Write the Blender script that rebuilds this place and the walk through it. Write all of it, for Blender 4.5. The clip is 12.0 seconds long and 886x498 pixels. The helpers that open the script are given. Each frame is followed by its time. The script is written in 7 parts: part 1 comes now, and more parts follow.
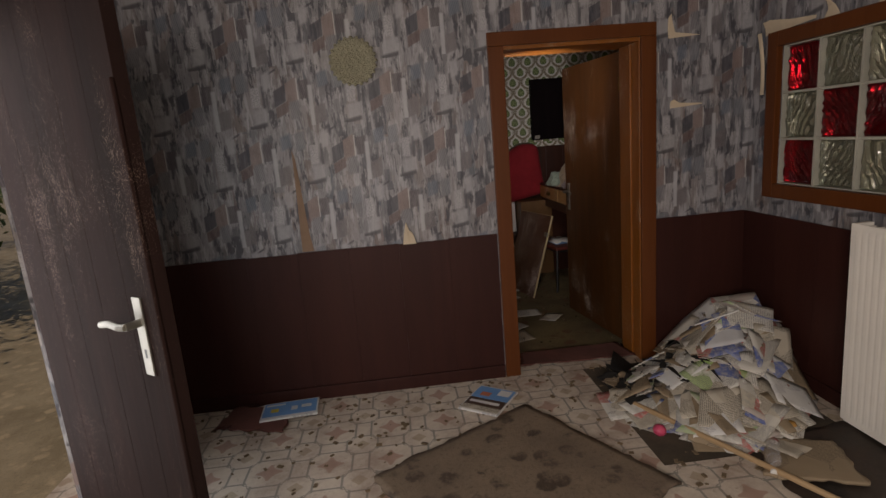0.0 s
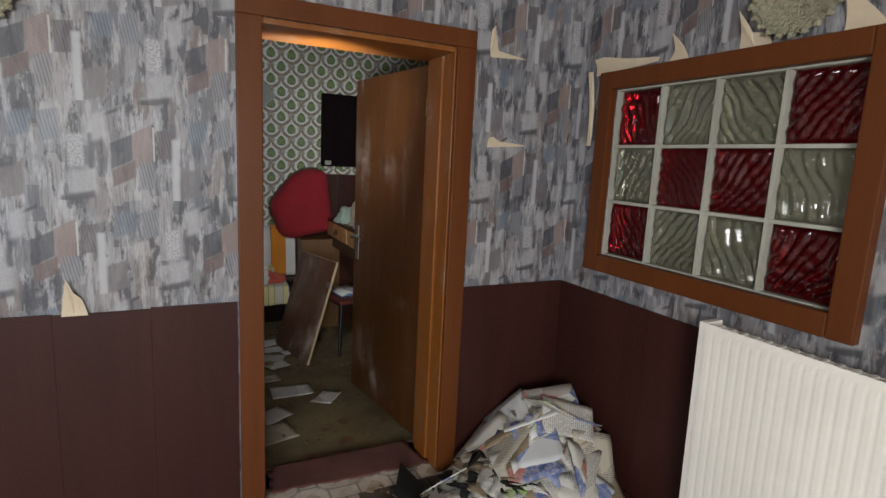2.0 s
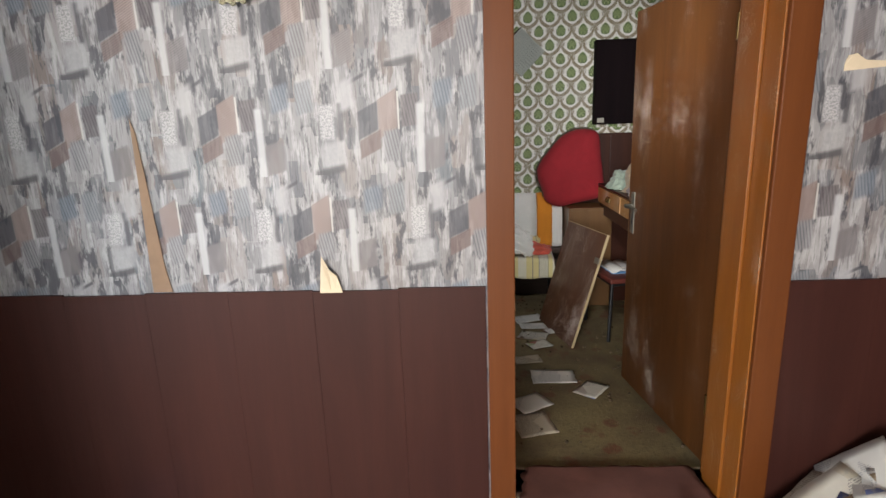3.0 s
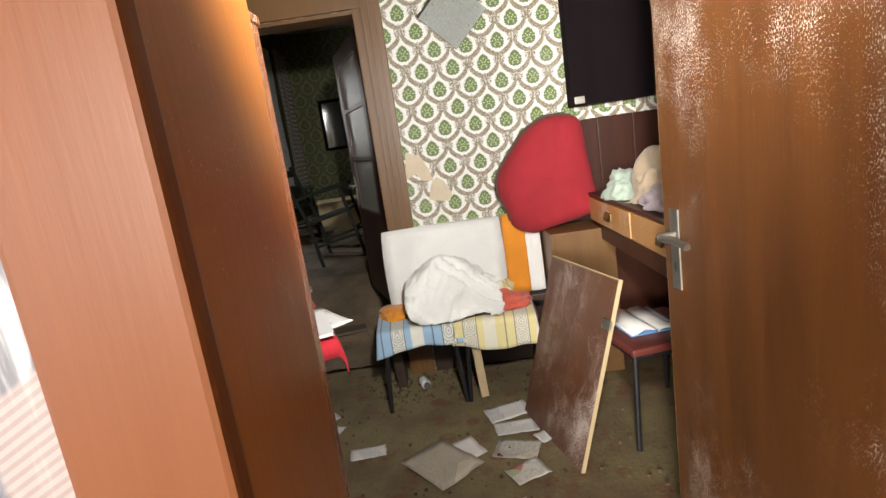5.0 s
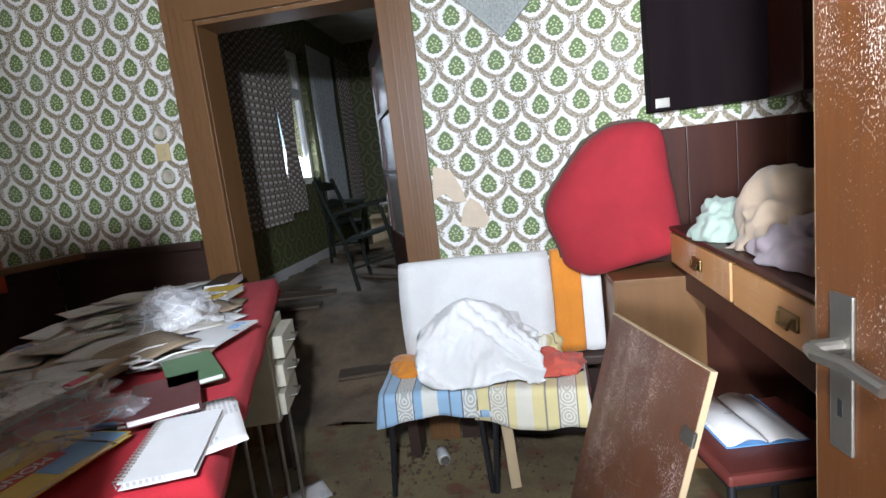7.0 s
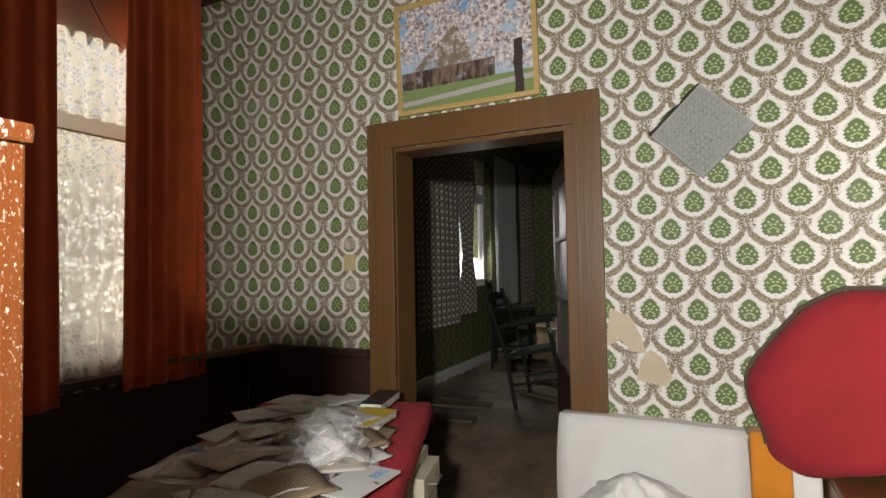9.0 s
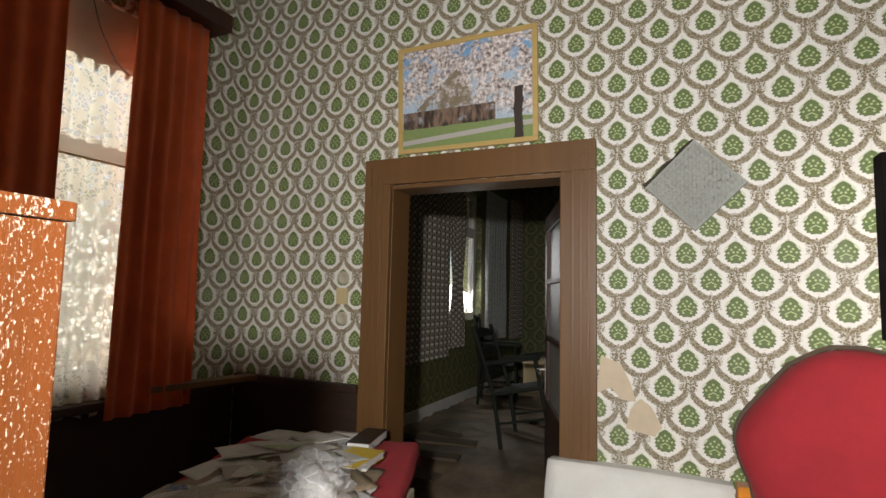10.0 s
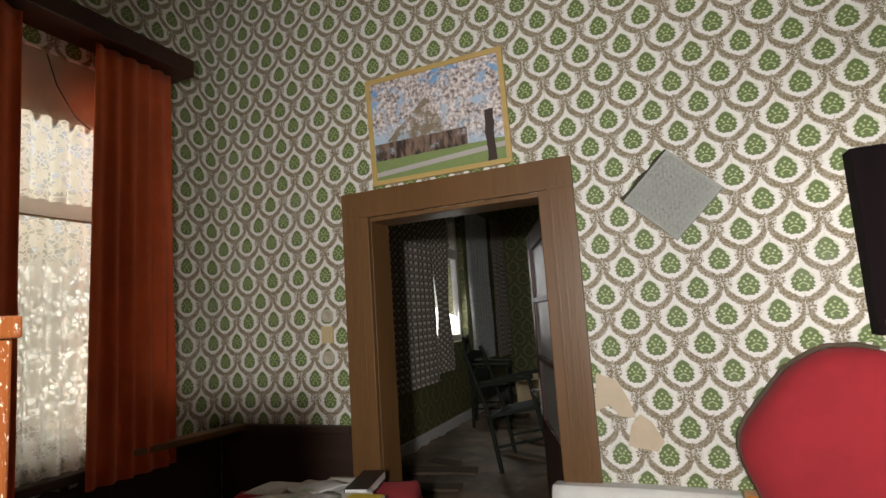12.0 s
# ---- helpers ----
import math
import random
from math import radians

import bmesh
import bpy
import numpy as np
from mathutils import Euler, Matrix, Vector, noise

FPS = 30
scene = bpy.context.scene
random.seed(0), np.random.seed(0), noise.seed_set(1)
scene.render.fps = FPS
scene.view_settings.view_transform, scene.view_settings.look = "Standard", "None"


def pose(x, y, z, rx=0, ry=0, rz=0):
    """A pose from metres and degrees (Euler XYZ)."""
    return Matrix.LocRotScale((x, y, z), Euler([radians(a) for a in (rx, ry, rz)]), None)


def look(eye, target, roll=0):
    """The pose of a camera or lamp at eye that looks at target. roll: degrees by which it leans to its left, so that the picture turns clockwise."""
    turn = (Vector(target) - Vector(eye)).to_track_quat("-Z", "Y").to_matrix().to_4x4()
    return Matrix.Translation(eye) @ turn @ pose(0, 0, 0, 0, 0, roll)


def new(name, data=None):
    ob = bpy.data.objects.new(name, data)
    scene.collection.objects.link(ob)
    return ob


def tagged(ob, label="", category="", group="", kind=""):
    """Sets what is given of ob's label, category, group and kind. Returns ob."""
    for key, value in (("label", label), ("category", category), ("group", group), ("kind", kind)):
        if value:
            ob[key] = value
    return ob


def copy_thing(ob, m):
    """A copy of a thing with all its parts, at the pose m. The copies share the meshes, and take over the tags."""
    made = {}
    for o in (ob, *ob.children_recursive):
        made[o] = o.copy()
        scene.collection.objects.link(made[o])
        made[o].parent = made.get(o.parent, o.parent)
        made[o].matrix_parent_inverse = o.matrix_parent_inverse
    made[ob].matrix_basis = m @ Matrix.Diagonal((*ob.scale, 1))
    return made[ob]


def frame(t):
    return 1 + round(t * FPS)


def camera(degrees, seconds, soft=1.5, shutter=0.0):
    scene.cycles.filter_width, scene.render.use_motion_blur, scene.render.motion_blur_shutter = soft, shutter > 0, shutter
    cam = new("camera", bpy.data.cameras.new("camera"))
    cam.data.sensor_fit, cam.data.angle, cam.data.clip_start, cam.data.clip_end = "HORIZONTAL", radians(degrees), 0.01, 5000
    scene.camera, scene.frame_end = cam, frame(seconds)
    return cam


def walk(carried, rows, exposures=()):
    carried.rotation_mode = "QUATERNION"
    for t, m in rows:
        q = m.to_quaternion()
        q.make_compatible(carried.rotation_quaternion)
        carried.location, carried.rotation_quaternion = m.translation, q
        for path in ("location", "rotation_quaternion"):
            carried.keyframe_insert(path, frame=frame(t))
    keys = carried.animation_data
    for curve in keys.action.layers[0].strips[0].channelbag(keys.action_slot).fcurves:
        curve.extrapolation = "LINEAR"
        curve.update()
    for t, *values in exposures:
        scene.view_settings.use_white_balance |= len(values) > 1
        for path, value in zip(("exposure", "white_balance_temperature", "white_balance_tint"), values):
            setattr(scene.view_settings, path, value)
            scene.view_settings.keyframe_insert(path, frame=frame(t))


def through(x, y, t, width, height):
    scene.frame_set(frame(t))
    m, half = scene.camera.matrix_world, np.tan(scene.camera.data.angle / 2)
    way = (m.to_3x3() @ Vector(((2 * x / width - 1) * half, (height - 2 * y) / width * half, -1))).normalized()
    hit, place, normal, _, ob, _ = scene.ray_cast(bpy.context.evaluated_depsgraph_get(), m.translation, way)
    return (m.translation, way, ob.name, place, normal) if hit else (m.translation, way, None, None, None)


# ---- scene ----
cam = camera(79.5, 12.0)
PATH = [
    (0, (-0.601, -3.181, 1.545), (-0.442, -1.23, 1.137), -4.7),
    (0.5, (-0.449, -2.971, 1.527), (0.046, -1.077, 1.119), -3.6),
    (1, (-0.333, -2.609, 1.521), (0.483, -0.832, 1.1), -0.2),
    (1.5, (-0.263, -2.346, 1.55), (0.857, -0.715, 1.256), 2.8),
    (2, (-0.193, -2.194, 1.533), (0.685, -0.427, 1.207), 2.8),
    (2.5, (-0.145, -2.054, 1.512), (-0.013, -0.107, 1.073), -0.2),
    (2.7, (-0.123, -1.949, 1.51), (-0.111, -0.005, 1.04), -1.0),
    (4.3, (0.28, -0.882, 1.369), (-0.042, 1.053, 0.977), -5.3),
    (4.5, (0.263, -0.747, 1.358), (0.018, 1.198, 0.965), -5.4),
    (5, (0.238, -0.293, 1.36), (0.194, 1.667, 0.963), -8.3),
    (5.5, (0.253, -0.138, 1.324), (0.313, 1.819, 0.919), -8.1),
    (6, (0.317, 0.025, 1.345), (0.3, 2.004, 1.059), -9.2),
    (6.5, (0.399, 0.269, 1.322), (0.273, 2.25, 1.079), -9.0),
    (7, (0.425, 0.36, 1.324), (0.115, 2.311, 1.012), -6.8),
    (7.2, (0.43, 0.373, 1.331), (0.042, 2.306, 0.996), -6.3),
    (8.8, (0.396, 0.488, 1.505), (-0.476, 2.287, 1.545), -1.6),
    (9, (0.406, 0.5, 1.504), (-0.481, 2.291, 1.575), -1.1),
    (9.5, (0.4, 0.485, 1.535), (-0.483, 2.276, 1.656), 0.2),
    (10, (0.385, 0.47, 1.553), (-0.459, 2.275, 1.73), 1.3),
    (10.5, (0.393, 0.463, 1.559), (-0.387, 2.296, 1.733), -0.0),
    (11, (0.353, 0.395, 1.556), (-0.391, 2.245, 1.708), -1.8),
    (11.5, (0.371, 0.436, 1.578), (-0.44, 2.251, 1.796), -3.7),
    (12, (0.364, 0.497, 1.6), (-0.409, 2.325, 1.848), -3.9),
]
EXPOSURES = [
    (0, -2.0, 7200, 18), (0.5, -1.95, 7100, 17), (1.0, -1.75, 7000, 16), (1.5, -1.4, 6900, 14), (2.0, -0.95, 6200, 8),
    (2.5, -0.4, 6600, 8), (4.3, 0.5, 6400, 12), (4.6, 0.7, 6700, 11), (5.0, 1.3, 6900, 10), (5.5, 1.35, 6800, 10),
    (6.0, 1.1, 5800, 10), (7.2, 1.5, 5600, 10), (8.8, 0.8, 6900, 10), (10, 0.9, 6900, 10), (11, 0.65, 6900, 12), (12, 0.82, 6900, 11),
]
walk(cam, [(t, look(eye, target, roll)) for t, eye, target, roll in PATH], EXPOSURES)

# ---- light ----
world = bpy.data.worlds.new("world")
scene.world = world
world.use_nodes = True
sky = world.node_tree.nodes.new("ShaderNodeTexSky")
sky.sky_type, sky.sun_disc = "NISHITA", False
sky.sun_elevation, sky.sun_rotation = radians(60.6), radians(194)
world.node_tree.links.new(sky.outputs[0], world.node_tree.nodes["Background"].inputs[0])
world.node_tree.nodes["Background"].inputs[1].default_value = 0.15

sun_data = bpy.data.lights.new("sun", "SUN")
sun_data.energy, sun_data.angle, sun_data.color = 5.0, radians(0.6), (1.0, 0.93, 0.82)
sun = new("sun", sun_data)
sun.matrix_world = look((-1.5, -6, 11), (0, 0, 0))


def window_light(name, eye, target, width, height, power, color=(0.93, 0.97, 1.0)):
    data = bpy.data.lights.new(name, "AREA")
    data.shape, data.size, data.size_y, data.energy, data.color = "RECTANGLE", width, height, power, color
    ob = new(name, data)
    ob.matrix_world = look(eye, target)
    return ob


window_light("entrance_daylight", (-1.05, -4.28, 1.6), (0.9, -1.1, 0.0), 1.25, 1.05, 260, (1.0, 0.96, 0.92))
window_light("side_door_daylight", (-2.0, -1.5, 1.15), (1.2, -0.85, 0.4), 0.95, 1.7, 62, (0.85, 0.93, 1.0))
window_light("kitchen_window_daylight", (-2.16, 1.7, 2.0), (0.5, 1.7, 1.4), 1.1, 1.5, 4.5, (1.0, 0.97, 0.86))
window_light("parlour_window_daylight", (-2.12, 6.46, 1.8), (0.5, 6.3, 1.0), 0.6, 0.9, 6)

# hand torch of the visitor, held still before the kitchen doorway
torch_data = bpy.data.lights.new("torch", "SPOT")
torch_data.energy, torch_data.spot_size, torch_data.spot_blend = 150, radians(124), 1.0
torch_data.shadow_soft_size, torch_data.color = 0.05, (0.97, 0.98, 1.0)
torch = new("torch", torch_data)
torch.matrix_world = look((0.40, -0.03, 1.76), (0.12, 2.8, 1.93))


# ---- materials ----
class Nodes:
    """A small writer of node materials."""

    def __init__(self, name):
        self.mat = bpy.data.materials.new(name)
        self.mat.use_nodes = True
        self.tree = self.mat.node_tree
        self.bsdf = self.tree.nodes["Principled BSDF"]

    def put(self, socket, value):
        if isinstance(value, bpy.types.NodeSocket):
            self.tree.links.new(value, socket)
        elif value is not None:
            if isinstance(value, tuple) and len(value) == 3 and socket.type == "RGBA":
                value = (*value, 1)
            socket.default_value = value

    def coord(self, kind="Object"):
        return self.tree.nodes.new("ShaderNodeTexCoord").outputs[kind]

    def place(self):
        return self.tree.nodes.new("ShaderNodeNewGeometry").outputs["Position"]

    def axes(self, v):
        n = self.tree.nodes.new("ShaderNodeSeparateXYZ")
        self.put(n.inputs[0], v)
        return n.outputs

    def vec(self, x=0.0, y=0.0, z=0.0):
        n = self.tree.nodes.new("ShaderNodeCombineXYZ")
        for s, v in zip(n.inputs, (x, y, z)):
            self.put(s, v)
        return n.outputs[0]

    def m(self, op, a, b=0.0, c=0.0):
        n = self.tree.nodes.new("ShaderNodeMath")
        n.operation = op
        for s, v in zip(n.inputs, (a, b, c)):
            self.put(s, v)
        return n.outputs[0]

    def stretch(self, v, scale, turn=(0, 0, 0), shift=(0, 0, 0)):
        n = self.tree.nodes.new("ShaderNodeMapping")
        self.put(n.inputs["Vector"], v)
        n.inputs["Scale"].default_value = scale
        n.inputs["Rotation"].default_value = turn
        n.inputs["Location"].default_value = shift
        return n.outputs[0]

    def noise(self, v, scale=5.0, detail=4.0, rough=0.55, distortion=0.0):
        n = self.tree.nodes.new("ShaderNodeTexNoise")
        self.put(n.inputs["Vector"], v)
        n.inputs["Scale"].default_value, n.inputs["Detail"].default_value = scale, detail
        n.inputs["Roughness"].default_value, n.inputs["Distortion"].default_value = rough, distortion
        return n.outputs["Fac"]

    def cells(self, v, scale=5.0, out="Distance", feature="F1", jitter=1.0, metric="EUCLIDEAN"):
        n = self.tree.nodes.new("ShaderNodeTexVoronoi")
        n.feature = feature
        if feature != "DISTANCE_TO_EDGE":
            n.distance = metric
        self.put(n.inputs["Vector"], v)
        n.inputs["Scale"].default_value = scale
        n.inputs["Randomness"].default_value = jitter
        return n.outputs[out]

    def ramp(self, fac, *stops, hard=False):
        n = self.tree.nodes.new("ShaderNodeValToRGB")
        self.put(n.inputs[0], fac)
        e = n.color_ramp.elements
        if hard:
            n.color_ramp.interpolation = "CONSTANT"
        while len(e) < len(stops):
            e.new(0.5)
        for k, (at, col) in enumerate(stops):
            e[k].position = at
            e[k].color = (*col, 1) if isinstance(col, tuple) else (col, col, col, 1)
        return n.outputs[0]

    def step(self, v, lo, hi):
        n = self.tree.nodes.new("ShaderNodeMapRange")
        n.interpolation_type = "SMOOTHSTEP"
        self.put(n.inputs[0], v)
        n.inputs[1].default_value, n.inputs[2].default_value = lo, hi
        return n.outputs[0]

    def mix(self, fac, a, b, kind="MIX"):
        n = self.tree.nodes.new("ShaderNodeMix")
        n.data_type, n.blend_type = "RGBA", kind
        self.put(n.inputs[0], fac)
        self.put(n.inputs[6], a)
        self.put(n.inputs[7], b)
        return n.outputs[2]

    def random(self):
        return self.tree.nodes.new("ShaderNodeObjectInfo").outputs["Random"]

    def bump(self, height, strength=0.3, distance=0.002):
        n = self.tree.nodes.new("ShaderNodeBump")
        n.inputs["Strength"].default_value, n.inputs["Distance"].default_value = strength, distance
        self.put(n.inputs["Height"], height)
        self.put(self.bsdf.inputs["Normal"], n.outputs[0])

    def done(self, color=None, rough=0.6, metal=0.0, **more):
        self.put(self.bsdf.inputs["Base Color"], color)
        self.put(self.bsdf.inputs["Roughness"], rough)
        self.put(self.bsdf.inputs["Metallic"], metal)
        for key, value in more.items():
            self.put(self.bsdf.inputs[key.replace("_", " ")], value)
        return self.mat


def plain(name, color, rough=0.6, metal=0.0, dirt=0.25, grain=40.0, **more):
    """Paint, plastic, cloth or metal with slight mottling and fine relief."""
    n = Nodes(name)
    c = n.coord()
    big = n.noise(c, 3.0, 5, 0.6)
    fine = n.noise(c, grain, 4, 0.6)
    dark = tuple(v * (1 - dirt) for v in color)
    col = n.mix(n.step(big, 0.35, 0.7), dark, color)
    col = n.mix(n.m("MULTIPLY", fine, dirt), col, tuple(v * 0.5 for v in color))
    n.bump(fine, 0.25, 0.002)
    return n.done(col, n.m("ADD", rough - 0.06, n.m("MULTIPLY", fine, 0.12)), metal, **more)


def cloth(name, color, weave=420.0, dirt=0.2, sheen=0.2, **more):
    n = Nodes(name)
    c = n.coord()
    fold = n.noise(c, 6.0, 4, 0.6)
    thread = n.noise(n.stretch(c, (1, 1, 0.25)), weave, 2, 0.5)
    col = n.mix(n.step(fold, 0.3, 0.75), tuple(v * (1 - dirt) for v in color), color)
    col = n.mix(n.m("MULTIPLY", thread, 0.25), col, tuple(v * 0.4 for v in color))
    n.bump(n.m("ADD", n.m("MULTIPLY", fold, 2.0), thread), 0.4, 0.003)
    return n.done(col, 0.9, 0.0, Sheen_Weight=sheen, **more)


def wood(name, dark, light, axis="z", rough=0.35, wear=0.0, wear_glint=(0.75, 0.7, 0.66), ring=9.0, fleck_size=420.0, spec=0.5, worn_at=None):
    """Varnished or painted wood with grain along an axis; wear: share of blistered flecks, whitened by glints put into
    the colour.
    """
    n = Nodes(name)
    c = n.coord()
    s = {"x": (0.08, 1, 1), "y": (1, 0.08, 1), "z": (1, 1, 0.08)}[axis]
    v = n.stretch(c, s)
    grain = n.noise(v, ring, 6, 0.65, 0.6)
    pore = n.noise(v, 130.0, 3, 0.6)
    col = n.ramp(grain, (0.3, dark), (0.7, light))
    col = n.mix(n.m("MULTIPLY", pore, 0.35), col, dark)
    rv = n.m("ADD", rough, n.m("MULTIPLY", pore, 0.15))
    height = n.m("ADD", n.m("MULTIPLY", grain, 0.5), n.m("MULTIPLY", pore, 0.4))
    if wear:
        patch = n.noise(n.stretch(c, (1, 1, 0.55)), 3.2, 4, 0.7)
        fleck = n.noise(n.stretch(c, (1, 1, 0.45)), fleck_size, 4, 0.7)
        both = n.m("ADD", n.m("MULTIPLY", patch, 0.55), n.m("MULTIPLY", fleck, 0.75))
        if worn_at:
            # blisters crowd along one upright line of the piece
            side, spread, more = worn_at
            off = n.m("ABSOLUTE", n.m("SUBTRACT", n.axes(c)[0], side))
            both = n.m("ADD", both, n.m("MULTIPLY", n.m("SUBTRACT", 1.0, n.step(off, 0.0, spread)), more))
        where = n.step(both, 0.765 - 0.16 * wear, 0.80 - 0.16 * wear)
        col = n.mix(n.m("MULTIPLY", where, 0.75), col, wear_glint)
        rv = n.m("ADD", rv, n.m("MULTIPLY", where, 0.15))
        height = n.m("ADD", height, n.m("MULTIPLY", where, 1.5))
    n.bump(height, 0.3, 0.002)
    return n.done(col, rv, 0.0, Specular_IOR_Level=spec)


def ogee_paper(name, ground, scroll, leaf, leaf_light, px=0.176, pz=0.2145, at=(3.109, 2.285)):
    """Wallpaper with staggered leaf medallions in white drops, hung in fringed swags over scroll knots."""
    n = Nodes(name)
    p = n.place()
    x, y, z = n.axes(p)
    along = n.m("ADD", x, y)
    wob = n.noise(p, 55.0, 3, 0.6)
    u = n.m("DIVIDE", n.m("SUBTRACT", along, at[0]), px)
    v = n.m("DIVIDE", n.m("SUBTRACT", z, at[1]), pz)
    flat = n.vec(along, 0.0, z)
    k = px / 0.176
    fringe = n.m("SUBTRACT", n.noise(flat, 190.0 / k, 2, 0.6), 0.5)
    curl = n.cells(flat, 150.0 / k)
    pale = tuple(min(1, c * 0.9 + g * 0.22) for c, g in zip(scroll, ground))
    scroll_col = n.mix(n.step(curl, 0.40, 0.56), scroll, pale)

    def wrap(a):
        return n.m("SUBTRACT", n.m("FRACT", n.m("ADD", a, 0.5)), 0.5)

    col = ground
    for du in (0.0, 0.5):
        a = n.m("ABSOLUTE", wrap(n.m("ADD", u, du)))
        b = n.m("SUBTRACT", n.m("FRACT", n.m("ADD", n.m("ADD", v, du), 0.66)), 0.66)
        # swag of two fringed crescents hanging under the drop
        ring = n.m("SQRT", n.m("ADD", n.m("POWER", n.m("DIVIDE", a, 0.44), 2.0), n.m("POWER", n.m("DIVIDE", n.m("SUBTRACT", b, 0.06), 0.375), 2.0)))
        full = n.m("MULTIPLY", n.m("SUBTRACT", 1.0, n.step(b, -0.20, 0.04)), n.step(a, 0.03, 0.16))
        reach = n.m("ADD", 0.05, n.m("MULTIPLY", full, 0.12))
        swag = n.m("SUBTRACT", reach, n.m("ABSOLUTE", n.m("ADD", n.m("SUBTRACT", ring, 1.04), n.m("MULTIPLY", fringe, 0.30))))
        swag = n.m("MULTIPLY", n.step(swag, -0.02, 0.03), n.m("LESS_THAN", b, 0.22))
        col = n.mix(swag, col, scroll_col)
        # knot of scrolls below it
        tall = n.m("SUBTRACT", 1.0, n.m("ABSOLUTE", n.m("DIVIDE", n.m("ADD", b, 0.44), 0.19)))
        knot = n.m("SUBTRACT", n.m("MULTIPLY", n.step(tall, 0.0, 0.5), 0.19), n.m("ADD", a, n.m("MULTIPLY", fringe, 0.24)))
        knot = n.m("MULTIPLY", n.step(knot, 0.0, 0.03), n.m("SUBTRACT", 1.0, n.m("MULTIPLY", n.step(curl, 0.46, 0.56), 0.6)))
        col = n.mix(knot, col, scroll_col)
        # leaf cluster: broad below, pointed above, with light berries and a chevron
        am, bm_ = n.m("MULTIPLY", a, 0.176), n.m("MULTIPLY", b, 0.2145)
        wide = n.m("SUBTRACT", 0.037, n.m("MULTIPLY", n.m("MAXIMUM", n.m("ADD", bm_, 0.0), 0.0), 0.50))
        e = n.m("ADD", n.m("POWER", n.m("DIVIDE", am, wide), 2.0), n.m("POWER", n.m("DIVIDE", bm_, 0.043), 4.0))
        e = n.m("ADD", e, n.m("MULTIPLY", n.m("SINE", n.m("MULTIPLY", n.m("ADD", bm_, n.m("MULTIPLY", am, 0.6)), 420.0)), 0.16))
        halo = n.m("MULTIPLY", n.m("SUBTRACT", 1.0, n.step(e, 1.5, 1.9)), n.m("GREATER_THAN", bm_, 0.004))
        col = n.mix(n.m("MULTIPLY", n.m("MULTIPLY", halo, n.step(curl, 0.25, 0.45)), 0.5), col, leaf_light)
        body = leaf
        for cx, cz in ((0.0, 0.021), (0.014, 0.011), (0.025, -0.002), (0.007, 0.001), (0.014, -0.026)):
            d = n.m("SQRT", n.m("ADD", n.m("POWER", n.m("SUBTRACT", am, cx), 2.0), n.m("POWER", n.m("SUBTRACT", bm_, cz), 2.0)))
            body = n.mix(n.m("SUBTRACT", 1.0, n.step(d, 0.0034, 0.0052)), body, leaf_light)
        chev = n.m("ABSOLUTE", n.m("ADD", n.m("ADD", bm_, 0.009), n.m("MULTIPLY", am, 0.55)))
        body = n.mix(n.m("MULTIPLY", n.m("SUBTRACT", 1.0, n.step(chev, 0.0014, 0.003)), n.m("LESS_THAN", am, 0.02)), body, leaf_light)
        col = n.mix(n.m("SUBTRACT", 1.0, n.step(e, 0.9, 1.1)), col, body)
    stain = n.noise(p, 1.3, 5, 0.65)
    col = n.mix(n.m("MULTIPLY", n.step(stain, 0.52, 0.75), 0.30), col, tuple(c * 0.55 for c in ground))
    col = n.mix(n.m("MULTIPLY", wob, 0.12), col, tuple(c * 0.7 for c in ground))
    seam = n.step(n.m("ABSOLUTE", wrap(n.m("DIVIDE", along, 0.53))), 0.0, 0.004)
    n.bump(n.m("ADD", n.m("MULTIPLY", seam, 0.6), n.m("ADD", n.m("MULTIPLY", n.noise(p, 7.0, 3, 0.6), 2.5), n.m("MULTIPLY", wob, 0.5))), 0.35, 0.003)
    return n.done(col, 0.62)


